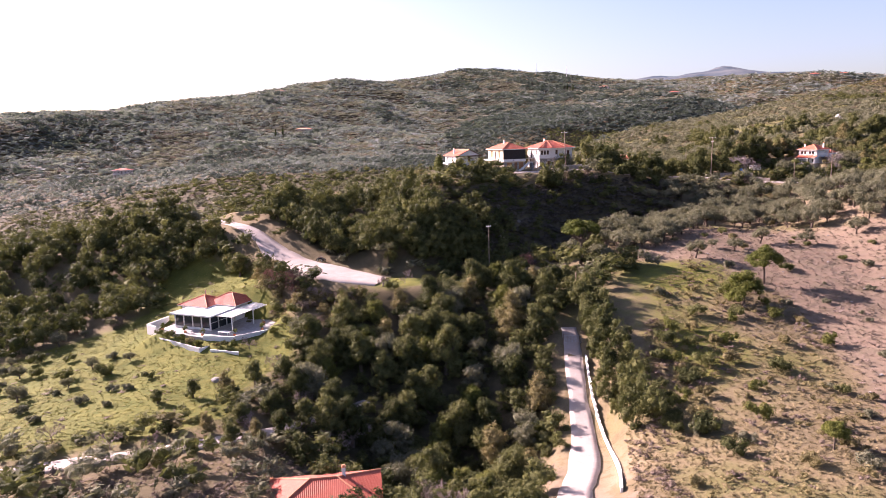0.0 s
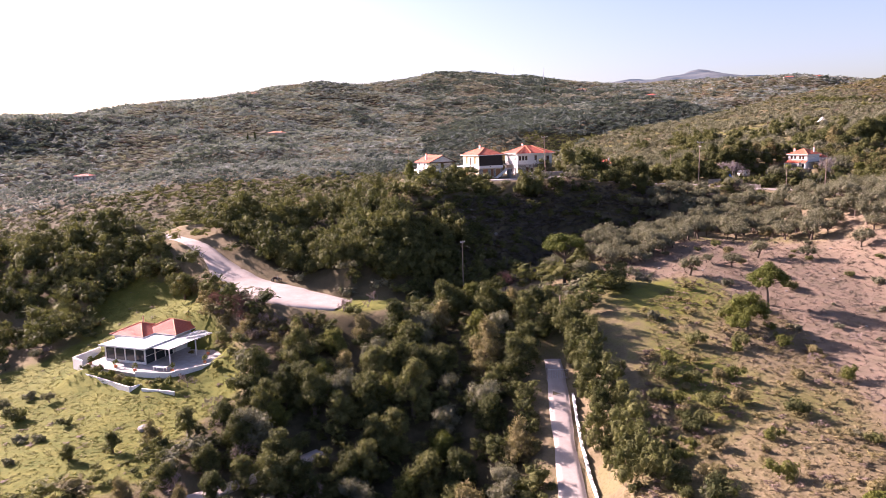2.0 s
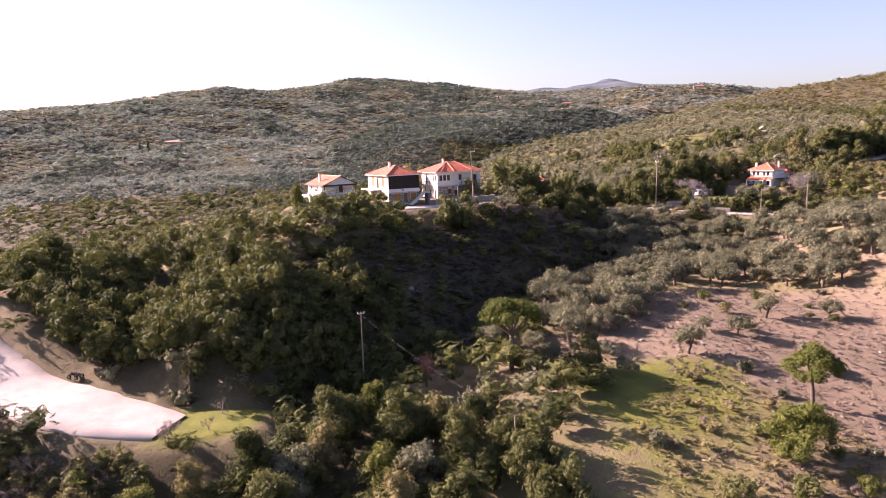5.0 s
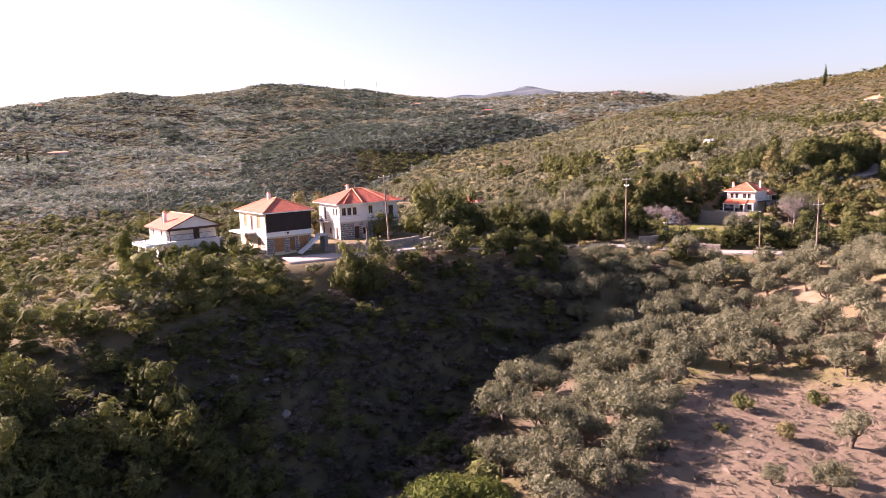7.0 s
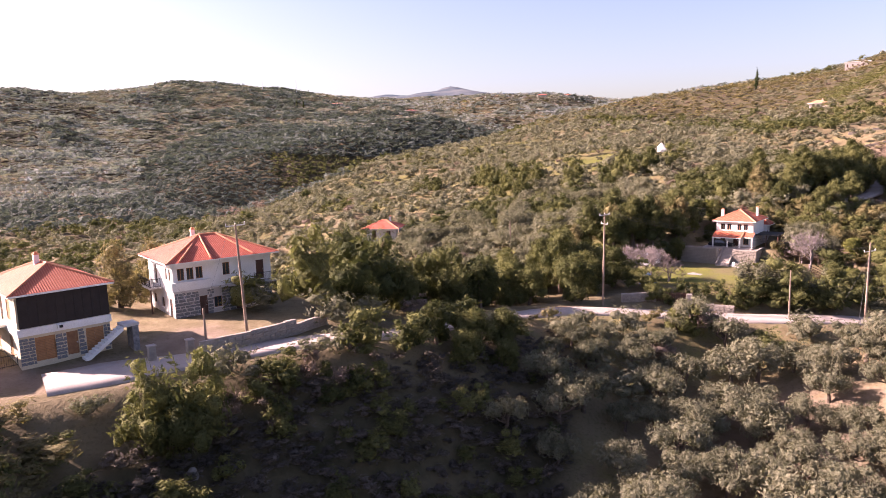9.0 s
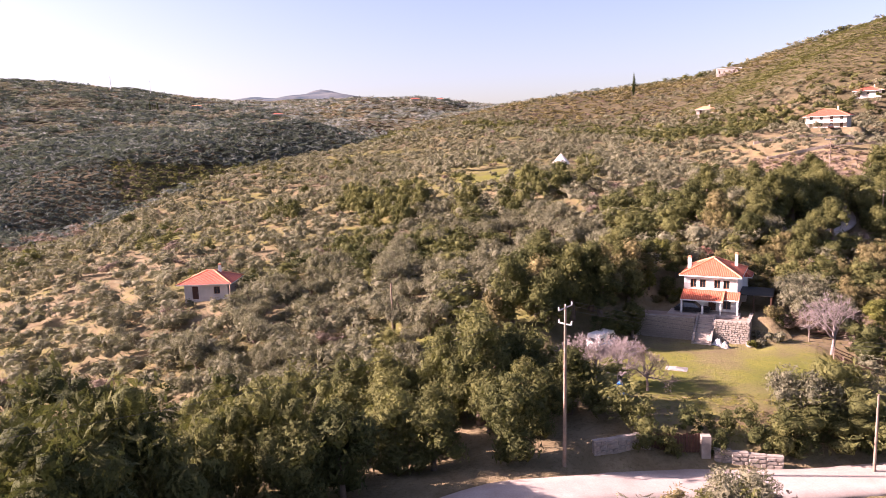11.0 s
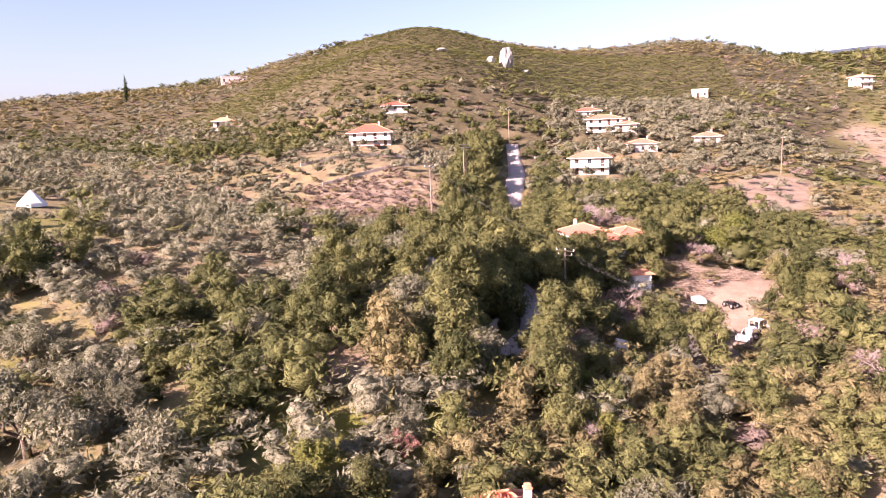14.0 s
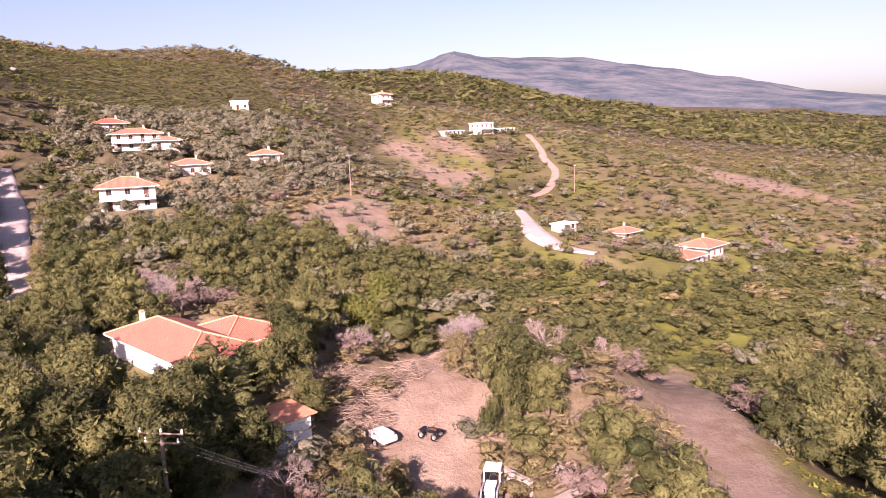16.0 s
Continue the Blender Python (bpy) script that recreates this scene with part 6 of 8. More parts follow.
def stones(parent, a, b, z0, z1, seed, size=0.42, mat=None, depth=0.09):
    """Rubble facing: single stones set proud on a wall from a to b (outside on the right hand)."""
    rng = np.random.default_rng(seed)
    (x0, y0), (x1, y1) = a, b
    length = math.hypot(x1 - x0, y1 - y0)
    m = Matrix.Translation((x0, y0, z0)) @ Matrix.Rotation(math.atan2(y1 - y0, x1 - x0), 4, "Z")
    shapes = []
    for k in range(4):
        w, h, c = rng.uniform(0.85, 1.1), rng.uniform(0.8, 1.0), 0.16
        v = [(-w / 2, 0, -h / 2), (w / 2, 0, -h / 2 + rng.uniform(0, c)), (w / 2 - rng.uniform(0, c), 0, h / 2), (-w / 2, 0, h / 2 - rng.uniform(0, c))]
        v = v + [(x * 0.86, -1, z * 0.86) for x, _, z in v]
        shapes.append(mesh_from("stone", v, [(4, 5, 6, 7), (0, 1, 5, 4), (1, 2, 6, 5), (2, 3, 7, 6), (3, 0, 4, 7)], mat or M_STONE))
    z = 0.0
    while z < z1 - z0 - size * 0.3:
        h = min(size * rng.uniform(0.5, 0.8), z1 - z0 - z)
        s = rng.uniform(-0.3, 0) * size
        while s < length - size * 0.4:
            w = size * rng.uniform(0.8, 1.7)
            lo, hi = max(s, 0), min(s + w, length)
            ob = new("stone", shapes[int(rng.integers(4))])
            ob.parent = parent
            ob.matrix_basis = m @ Matrix.Translation(((lo + hi) / 2, 0, z + h / 2)) @ Matrix.Diagonal(((hi - lo) * 0.95, depth * rng.uniform(0.6, 1.3), h * 0.93, 1))
            s += w
        z += h


def stairs(name, mat, x0, x1, y0, z0, y1, z1, n):
    """Solid steps across x, rising from (y0, z0) to (y1, z1)."""
    items = []
    for k in range(n):
        ya, yb = y0 + (y1 - y0) * k / n, y0 + (y1 - y0) * (k + 1) / n
        items.append((x0, min(ya, yb), z0 - 0.3, x1, max(ya, yb), z0 + (z1 - z0) * (k + 1) / n))
    return boxes(name, mat, *items)

# ---- the three houses on the ridge ----
def house_gabled():
    h = thing("house", "white two-storey house with a red gabled roof", "house", pose(5.6, 212.6, 21.9, 0, 0, 26))
    room(h, -3.7, -4.25, 3.7, 4.25, -1.2, 2.7, M_WHITE, front=((1.7, 1.75, 1.9, 1.35, "wide"),), left=((1.0, 1.2, 0.9, 2.1, "door"), (3.4, 1.2, 1.1, 2.1, "gap"), (5.4, 1.2, 0.9, 2.1, "door")))
    part("balcony_slab", boxes("balcony_slab", M_WHITE, (-3.85, -4.6, 2.7, 3.85, 4.3, 2.92)), h)
    room(h, -3.7, -3.0, 3.7, 4.25, 2.92, 4.75, M_WHITE, front=((4.0, 0.0, 0.95, 1.75, "door"),), left=((1.2, 0.5, 0.6, 1.0, "window"), (4.6, 0.5, 0.6, 1.0, "window")))
    for x in (-3.62, 3.62):
        part("post", boxes("post", M_DARKWOOD, (x - 0.07, -4.3, 2.92, x + 0.07, -4.16, 4.5)), h)
    part("beam", boxes("beam", M_DARKWOOD, (-4.0, -4.55, 4.45, 4.0, -4.3, 4.78)), h, "dark brown beam under the gable")
    part("gable", mesh_from("gable", [(-3.95, -4.4, 4.78), (3.95, -4.4, 4.78), (0, -4.4, 6.5), (-3.95, -4.2, 4.78), (3.95, -4.2, 4.78), (0, -4.2, 6.5)], [(0, 1, 2), (5, 4, 3), (1, 4, 5, 2), (0, 2, 5, 3), (0, 3, 4, 1)], M_WHITE), h)
    part("gable", mesh_from("gable", [(-3.7, 4.0, 4.75), (3.7, 4.0, 4.75), (0, 4.0, 6.4), (-3.7, 4.25, 4.75), (3.7, 4.25, 4.75), (0, 4.25, 6.4)], [(0, 1, 2), (5, 4, 3), (1, 4, 5, 2), (0, 2, 5, 3), (0, 3, 4, 1)], M_WHITE), h)
    gable_roof(h, 8.6, 9.7, 4.72, 1.85, M_TILE, fascia=M_DARKWOOD)
    railing(h, [(-3.7, -4.45), (3.0, -4.45)], 2.92)
    chimney(h, -2.6, 0.2, 5.0, 6.9)
    part("terrace", boxes("terrace", M_WHITE, (-7.2, -4.5, 2.45, -3.86, 2.6, 2.8)), h, "white raised terrace on square columns")
    for x, y in ((-7.0, -4.3), (-5.3, -4.3), (-7.0, -1.0), (-7.0, 2.3)):
        part("column", boxes("column", M_WHITE, (x - 0.15, y - 0.15, -1.2, x + 0.15, y + 0.15, 2.45)), h)
    railing(h, [(-3.9, -4.4), (-7.1, -4.4), (-7.1, 2.5)], 2.8)
    steps = part("outside_stairs", rod("outside_stairs", M_IRON, ([(4.3, -4.4, 2.66), (4.3, -0.35, -0.19)], 0.06), sides=4), h, "black iron outside stairs")
    for k in range(15):
        part("step", boxes("step", M_IRON, (3.85, -4.4 + 0.27 * k, 2.7 - 0.19 * k, 4.75, -4.12 + 0.27 * k, 2.75 - 0.19 * k)), steps)
    part("handrail", rod("handrail", M_IRON, ([(4.75, -4.4, 3.7), (4.75, -0.4, 0.9)], 0.03), ([(3.9, -4.4, 3.7), (3.9, -0.4, 0.9)], 0.03), *[([(4.75, -4.4 + 0.5 * k, 2.7 - 0.35 * k), (4.75, -4.4 + 0.5 * k, 3.7 - 0.35 * k)], 0.015) for k in range(9)], sides=4), steps)


def house_black():
    h = thing("house", "cream house with a black-sheeted upper front and tiled hip roof", "house", pose(19.1, 213.1, 22.1, 0, 0, 23))
    fronts = ((1.2, 0.9, 1.6, 2.1, "shutter"), (3.7, 0.9, 0.95, 2.1, "wood"), (5.3, 0.9, 1.5, 2.1, "shutter"))
    room(h, -3.7, -5.0, 3.7, 5.0, -0.8, 2.5, M_CREAM, front=fronts, left=((1.6, 1.0, 1.2, 2.0, "shutter"), (6.4, 1.0, 1.2, 2.0, "shutter")))
    for a, b, k in (((-3.7, -5.012), (-2.5, -5.012), 1), ((-0.9, -5.012), (0.0, -5.012), 2), ((0.95, -5.012), (1.6, -5.012), 3), ((3.1, -5.012), (3.7, -5.012), 4)):
        stones(h, a, b, -0.1, 2.3, 400 + k, 0.5, M_SLATE, 0.05)
    part("band", boxes("band", M_WHITE, (-3.8, -5.25, 2.5, 3.8, 5.05, 3.15)), h, "white concrete band between the storeys")
    room(h, -3.7, -5.0, 3.7, 5.0, 3.15, 6.1, M_CREAM, left=((1.6, 0.5, 1.2, 1.9, "shutter"), (4.2, 0.1, 0.9, 2.2, "door"), (6.6, 0.5, 1.3, 1.9, "shutter")))
    sheet = part("sheeting", boxes("sheeting", M_BLACK, (-3.55, -5.16, 3.2, 3.72, -5.01, 6.0)), h, "matt black insulation sheeting on battens")
    part("battens", boxes("battens", M_BLACK, *[(-3.5 + 0.72 * k, -5.19, 3.22, -3.44 + 0.72 * k, -5.161, 5.98) for k in range(10)]), sheet)
    part("balcony_slab", boxes("balcony_slab", M_WHITE, (-5.6, -1.5, 2.85, -3.81, 5.0, 3.1)), h, "white balcony slab")
    railing(h, [(-3.9, -4.7), (-5.4, -4.7), (-5.4, -1.7)], 0.0, 1.0)
    hip_roof(h, 8.5, 11.1, 6.15, 1.9, M_TILE)
    chimney(h, -0.4, 0.6, 7.6, 8.7, 0.45)
    flight = part("outside_stairs", mesh_from("outside_stairs", [(0.9, y, -0.35) for y in (-6.65, -5.55)] + [(1.3, y, -0.35) for y in (-6.65, -5.55)] + [(4.3, y, 2.02) for y in (-6.65, -5.55)] + [(4.3, y, 1.72) for y in (-6.65, -5.55)], [(0, 4, 5, 1), (2, 3, 7, 6), (0, 2, 6, 4), (1, 5, 7, 3), (0, 1, 3, 2), (4, 6, 7, 5)], M_WHITE), h, "white concrete stair flight, open below")
    for k in range(12):
        part("step", boxes("step", M_WHITE, (0.92 + 0.282 * k, -6.64, -0.33 + 0.197 * k, 1.2 + 0.282 * k, -5.56, -0.12 + 0.197 * k)), flight)
    part("stair_landing", boxes("stair_landing", M_GREYWALL, (4.31, -6.7, 2.0, 5.7, -5.02, 2.25)), h, "grey stair landing")
    part("pier", boxes("pier", M_SLATE, (5.1, -6.6, -0.6, 5.65, -5.1, 2.0)), h, "slate pier under the landing")
    ac = part("air_conditioner", boxes("air_conditioner", M_WHITE, (-0.75, -5.55, 2.75, -0.1, -5.26, 3.1)), h, "white air-conditioning unit")
    part("grille", boxes("grille", M_IRON, (-0.62, -5.565, 2.8, -0.32, -5.551, 3.05)), ac)


def house_stone():
    h = thing("house", "two-storey house, slate-stone below, white render above, red hip roof", "house", pose(34, 225.8, 21.9, 0, 0, 17))
    low = ((2.7, 0.7, 0.9, 2.1, "door"), (4.3, 1.3, 0.9, 1.2, "window"), (6.8, 0.7, 1.1, 2.1, "door"), (9.0, 1.3, 1.0, 1.1, "window"))
    room(h, -5.6, -4.6, 5.6, 4.6, -0.7, 2.75, M_GREYWALL, front=low, left=((1.2, 1.4, 0.9, 1.1, "window"), (4.2, 1.4, 0.9, 1.1, "window"), (7.2, 0.7, 0.9, 2.0, "door")))
    for a, b, k in (((-5.6, -4.612), (-2.9, -4.612), 1), ((-2.0, -4.612), (-1.3, -4.612), 2), ((-0.4, -4.612), (1.2, -4.612), 3), ((2.3, -4.612), (3.4, -4.612), 4), ((4.4, -4.612), (5.6, -4.612), 5)):
        stones(h, a, b, -0.1, 2.7, 420 + k, 0.55, M_SLATE, 0.07)
    part("band", boxes("band", M_GREYWALL, (-5.7, -4.85, 2.75, 5.7, 4.7, 3.0)), h)
    up = ((0.5, 1.1, 0.75, 1.3, "window"), (1.5, 1.1, 0.75, 1.3, "window"), (2.5, 1.1, 0.75, 1.3, "window"), (5.5, 1.1, 0.8, 1.4, "window"), (9.4, 0.1, 0.95, 2.2, "door"))
    room(h, -5.6, -4.6, 5.6, 4.6, 3.0, 6.1, M_WHITE, front=up, left=((2.2, 0.1, 0.9, 2.2, "door"), (6.2, 1.0, 0.7, 1.3, "window"), (7.4, 1.0, 0.7, 1.3, "window")))
    part("bay", boxes("bay", M_WHITE, (-5.85, -4.95, 3.0, -1.7, -4.62, 3.95), (-5.85, -4.95, 5.5, -1.7, -4.62, 6.1)), h, "white rendered bay")
    part("balcony_slab", boxes("balcony_slab", M_GREYWALL, (3.3, -5.6, 2.78, 5.9, -4.86, 2.98)), h)
    railing(h, [(3.4, -4.9), (3.4, -5.5), (5.8, -5.5), (5.8, -4.9)], 2.98)
    part("balcony_slab", boxes("balcony_slab", M_GREYWALL, (-7.0, -0.5, 2.78, -5.71, 4.6, 2.98)), h)
    railing(h, [(-5.8, -0.4), (-6.9, -0.4), (-6.9, 4.5)], 2.98)
    part("post", boxes("post", M_DARKWOOD, (-6.95, -0.45, -0.7, -6.8, -0.3, 2.78)), h)
    hip_roof(h, 12.8, 10.9, 6.15, 2.25, M_TILE_RED)
    part("cross_ridge", rod("cross_ridge", M_RIDGE, ([(-1.6, -5.4, 6.35), (-0.95, 0, 8.45)], 0.1), ([(3.2, -5.4, 6.35), (0.95, 0, 8.45)], 0.1), ([(-5.0, -5.4, 6.3), (-2.4, -2.0, 7.6)], 0.1)), h, "pale ribs over the roof slope")
    chimney(h, -1.2, 1.4, 8.0, 8.9)


def porch_house():
    """The white house with the long flight of steps."""
    h = thing("house", "white two-storey house with orange tiled roof and tiled porch", "house", pose(125.4, 238.5, 20.45, 0, 0, -59))
    room(h, -3.1, -3.5, 3.1, 3.5, -0.6, 2.1, M_WHITE, front=((0.7, 0.9, 0.8, 1.2, "window"), (2.9, 0.62, 0.9, 1.95, "door"), (4.6, 0.9, 0.9, 1.2, "window")), left=((2.0, 1.4, 0.8, 0.9, "window"),))
    ups = tuple((s, 0.75, 0.72, 1.05, "window") for s in (0.75, 1.85, 3.55, 4.6))
    room(h, -3.1, -3.5, 3.1, 3.5, 2.1, 4.45, M_WHITE, front=ups, left=((1.4, 0.75, 0.72, 1.05, "window"), (4.6, 0.75, 0.72, 1.05, "window")))
    hip_roof(h, 7.3, 8.1, 4.45, 1.75, M_TILE)
    chimney(h, -2.9, -0.6, 4.2, 6.15, 0.42)
    chimney(h, 2.5, 1.2, 5.0, 6.5, 0.36)
    v = [(-3.2, -5.75, 1.75), (1.7, -5.75, 1.75), (1.7, -3.52, 2.62), (-3.2, -3.52, 2.62)]
    roof_part(h, v, [(0, 1, 2, 3)], M_TILE, [(1, 2)])
    v = [(1.75, -5.1, 1.85), (3.5, -5.1, 1.85), (3.5, -3.52, 2.55), (1.75, -3.52, 2.55)]
    roof_part(h, v, [(0, 1, 2, 3)], M_TILE, [])
    for x, y in ((-3.05, -5.5), (-0.6, -5.5), (1.45, -5.5), (3.3, -4.95)):
        part("column", boxes("column", M_WHITE, (x - 0.1, y - 0.1, -0.15, x + 0.1, y + 0.1, 1.72)), h)
    part("porch_floor", boxes("porch_floor", M_CONCRETE, (-4.6, -6.2, -0.9, 3.6, -3.51, 0.0)), h, "paved porch floor")
    room(h, 0.4, 3.52, 3.6, 5.6, -0.6, 3.1, M_WHITE, right=((0.4, 1.6, 0.8, 1.1, "window"),))
    hip_roof(h, 4.2, 3.2, 3.2, 1.1, M_TILE_RED, 2.1, 5.2)
    part("shelter_roof", boxes("shelter_roof", M_IRON, (3.15, -2.2, 1.95, 7.0, 3.0, 2.05)), h, "dark flat roof of the lean-to")
    for x, y in ((6.8, -2.0), (6.8, 0.4), (6.8, 2.8), (4.9, -2.0)):
        part("post", boxes("post", M_DARKWOOD, (x - 0.07, y - 0.07, -0.9, x + 0.07, y + 0.07, 1.95)), h)


house_gabled()
house_black()
house_stone()
porch_house()

# terrace wall and steps before the porch house
tw = thing("terrace_wall", "rubble stone terrace wall with buttress pockets", "wall", pose(125.4, 238.5, 20.45, 0, 0, -59))
part("core", boxes("core", M_STONE, (-8.5, -8.6, -3.4, -1.15, -8.2, 0.15), (1.15, -8.4, -3.4, 4.6, -8.0, 0.1), (4.6, -8.4, -3.4, 5.0, -3.4, 0.1), (-8.5, -8.2, -3.4, -8.1, -3.0, 0.15)), tw)
part("terrace_bed", boxes("terrace_bed", M_DIRT, (-8.1, -8.2, -3.4, -1.15, -5.0, -0.14), (1.15, -8.0, -3.4, 4.6, -5.0, -0.16)), tw, "trodden earth behind the wall")
stones(tw, (-8.5, -8.612), (-1.15, -8.612), -2.6, 0.1, 451, 0.34)
stones(tw, (1.15, -8.412), (5.0, -8.412), -2.6, 0.05, 452, 0.34)
fs = thing("front_steps", "worn concrete steps between low walls", "stairs", pose(125.4, 238.5, 20.45, 0, 0, -59))
for k in range(13):
    part("step", boxes("step", M_CONCRETE, (-0.85, -6.25 - 0.30 * (k + 1), -3.2, 0.85, -6.25 - 0.30 * k, -0.12 - 0.19 * k)), fs)
for x in (-1.1, 0.86):
    part("cheek_wall", mesh_from("cheek_wall", [(x, -6.2, -3.2), (x + 0.24, -6.2, -3.2), (x + 0.24, -10.3, -3.2), (x, -10.3, -3.2), (x, -6.2, 0.3), (x + 0.24, -6.2, 0.3), (x + 0.24, -10.3, -2.1), (x, -10.3, -2.1)], [(0, 1, 5, 4), (1, 2, 6, 5), (2, 3, 7, 6), (3, 0, 4, 7), (4, 5, 6, 7)], M_STONE), fs)


# ---- the glazed pavilion on the meadow ----
def pavilion():
    p = thing("pavilion_house", "low glazed white house with red roofs and white canopy", "house", pose(-44, 126, -2.3, 0, 0, -22))
    room(p, -10.0, 3.2, -6.0, 9.0, -0.5, 3.1, M_WHITE, left=((1.6, 1.4, 1.2, 1.2, "wide"),))
    room(p, -6.0, 6.2, 0.4, 12.0, -0.5, 3.1, M_WHITE, front=((0.4, 0.5, 5.4, 2.6, "gap"),), right=((0.8, 1.4, 1.2, 1.2, "wide"), (3.4, 0.5, 1.0, 2.1, "door")))
    hip_roof(p, 7.4, 7.2, 3.25, 1.5, M_TILE_RED, -7.2, 6.6)
    hip_roof(p, 8.0, 7.2, 3.3, 1.7, M_TILE_RED, -2.7, 9.2)
    canopy = part("canopy", boxes("canopy", M_WHITE, (-8.3, -1.9, 2.9, 1.4, 5.6, 3.02)), p, "flat white canopy roof")
    part("canopy_edge", boxes("canopy_edge", M_WHITE, (-8.35, -1.96, 2.8, 1.45, -1.901, 3.06), (1.401, -1.9, 2.8, 1.46, 5.6, 3.06)), canopy)
    xs = (-7.8, -5.7, -3.6, -1.5, 0.55)
    for x in xs:
        part("post", boxes("post", M_WHITE, (x - 0.1, -1.1, -0.3, x + 0.1, -0.9, 2.9)), p)
    for y in (1.2, 3.5, 5.4):
        part("post", boxes("post", M_WHITE, (0.45, y - 0.1, -0.3, 0.65, y + 0.1, 2.9)), p)
    for x0, x1 in zip(xs, xs[1:]):
        g = part("glass_wall", boxes("glass_wall", M_GLASS, (x0 + 0.12, -1.02, 0.45, x1 - 0.12, -0.99, 2.85)), p, "floor-to-ceiling glass")
        part("rail", boxes("rail", M_WHITE, (x0 + 0.1, -1.05, 0.02, x1 - 0.1, -0.95, 0.44)), g)
    ys = (-0.9, 1.2, 3.5, 5.4)
    for y0, y1 in zip(ys, ys[1:]):
        g = part("glass_wall", boxes("glass_wall", M_GLASS, (0.53, y0 + 0.12, 0.1, 0.56, y1 - 0.12, 2.85)), p, "floor-to-ceiling glass")
        part("rail", boxes("rail", M_WHITE, (0.5, y0 + 0.1, 1.35, 0.6, y1 - 0.1, 1.42)), g)
    part("awning", boxes("awning", M_GREYWALL, (1.46, -0.5, 2.78, 5.2, 5.6, 2.84)), p, "grey fabric awning")
    for k in range(7):
        part("pergola_beam", boxes("pergola_beam", M_WHITE, (1.5, 5.8 + 0.75 * k, 2.75, 5.6, 5.92 + 0.75 * k, 2.92)), p)
    for x, y in ((5.1, -0.4), (5.3, 5.6), (5.3, 10.4), (1.6, 10.4)):
        part("post", boxes("post", M_WHITE, (x - 0.08, y - 0.08, -0.3, x + 0.08, y + 0.08, 2.74)), p)
    part("flue", rod("flue", M_METAL, ([(-8.6, 8.6, 3.4), (-8.6, 8.6, 5.3)], 0.09)), p, "slim metal flue")


pavilion()
tm = pose(-44, 126, -2.3, 0, 0, -22)
terrace = thing("terrace", "pale paved terrace round the glazed house", "terrace", tm, kind="structure")
part("paving", prism("paving", M_PAVING, [(-9.6, -4.3), (2.4, -5.2), (8, -4.2), (11, 1), (12.7, 8), (6, 11), (-10.2, 9.2)], -2.2, 0.06), terrace)
parapet = thing("terrace_parapet", "low white wall round the terrace edge", "wall", tm)
for a, b in (((2.4, -5.25), (8, -4.25)), ((8, -4.25), (11.05, 1)), ((11.05, 1), (12.8, 8))):
    wall(parapet, a, b, -1.6, 0.42, M_WHITE, (), 0.22)
planter = thing("planter_wall", "white garden wall stepping down the slope", "wall", tm)
for a, b, lo, hi in (((-9.6, -5.2), (4.4, -8.6), -3.0, -0.75), ((4.4, -8.6), (5.6, -5.2), -3.0, -0.8), ((6.2, -8.0), (12, -7.6), -3.0, -1.0)):
    wall(planter, a, b, lo, hi, M_WHITE, (), 0.25)
side_wall = thing("garden_wall", "white garden wall beside the terrace", "wall", tm)
for a, b in (((-13.5, 3), (-13.0, -3.2)), ((-13.0, -3.2), (-9.8, -4.2)), ((13.0, 8.2), (15.5, 12.5))):
    wall(side_wall, a, b, -1.2, 0.8, M_WHITE, (), 0.22)
table = thing("garden_table", "white garden table on the terrace", "table", tm @ pose(5.2, -2.8, 0))
part("tabletop", boxes("tabletop", M_WHITE, (-1.2, -0.4, 0.68, 1.2, 0.4, 0.74)), table)
for x in (-1.0, 1.0):
    for y in (-0.3, 0.3):
        part("leg", boxes("leg", M_WHITE, (x - 0.04, y - 0.04, 0, x + 0.04, y + 0.04, 0.68)), table)
for k, (x, y) in enumerate(((7.4, -2.6), (7.0, 6.5), (9.6, 2.5), (-3.2, -3.6), (-8.6, -3.6), (1.4, -4.2), (10.6, 6.0))):
    pot = thing("potted_plant", "green plant in a pale clay pot on the terrace", "plant", tm @ pose(x, y, 0), "potted plants")
    part("pot", quick_mesh("pot", *tube([(0, 0, -0.02), (0, 0, 0.4)], [0.22, 0.3], 10), M_RIDGE), pot)
    part("foliage", quick_mesh("foliage", *leaf_cloud(np.random.default_rng(470 + k), [(0, 0, 0.8, 0.45), (0.1, 0.1, 1.1, 0.35)], 70, 0.25), L_BRIGHT), pot)
for k, (x, y, s) in enumerate(((-5, -5.6, 0.9), (-2, -6.2, 0.8), (0.5, -6.6, 0.9), (3, -7.0, 0.8), (8, -6.4, 0.7), (10, -6.2, 0.8), (6.8, -6.6, 0.6), (-8, -5.1, 0.7), (14, 4, 0.9), (13.4, 1.0, 0.8), (3.6, 6.4, 0.7))):
    q = tm @ Vector((x, y, 0))
    SHRUBS.plant(q.x, q.y, s, 60 * k, (0, 3, 1, 3)[k % 4])

# ---- houses farther off ----
GARDENS = []


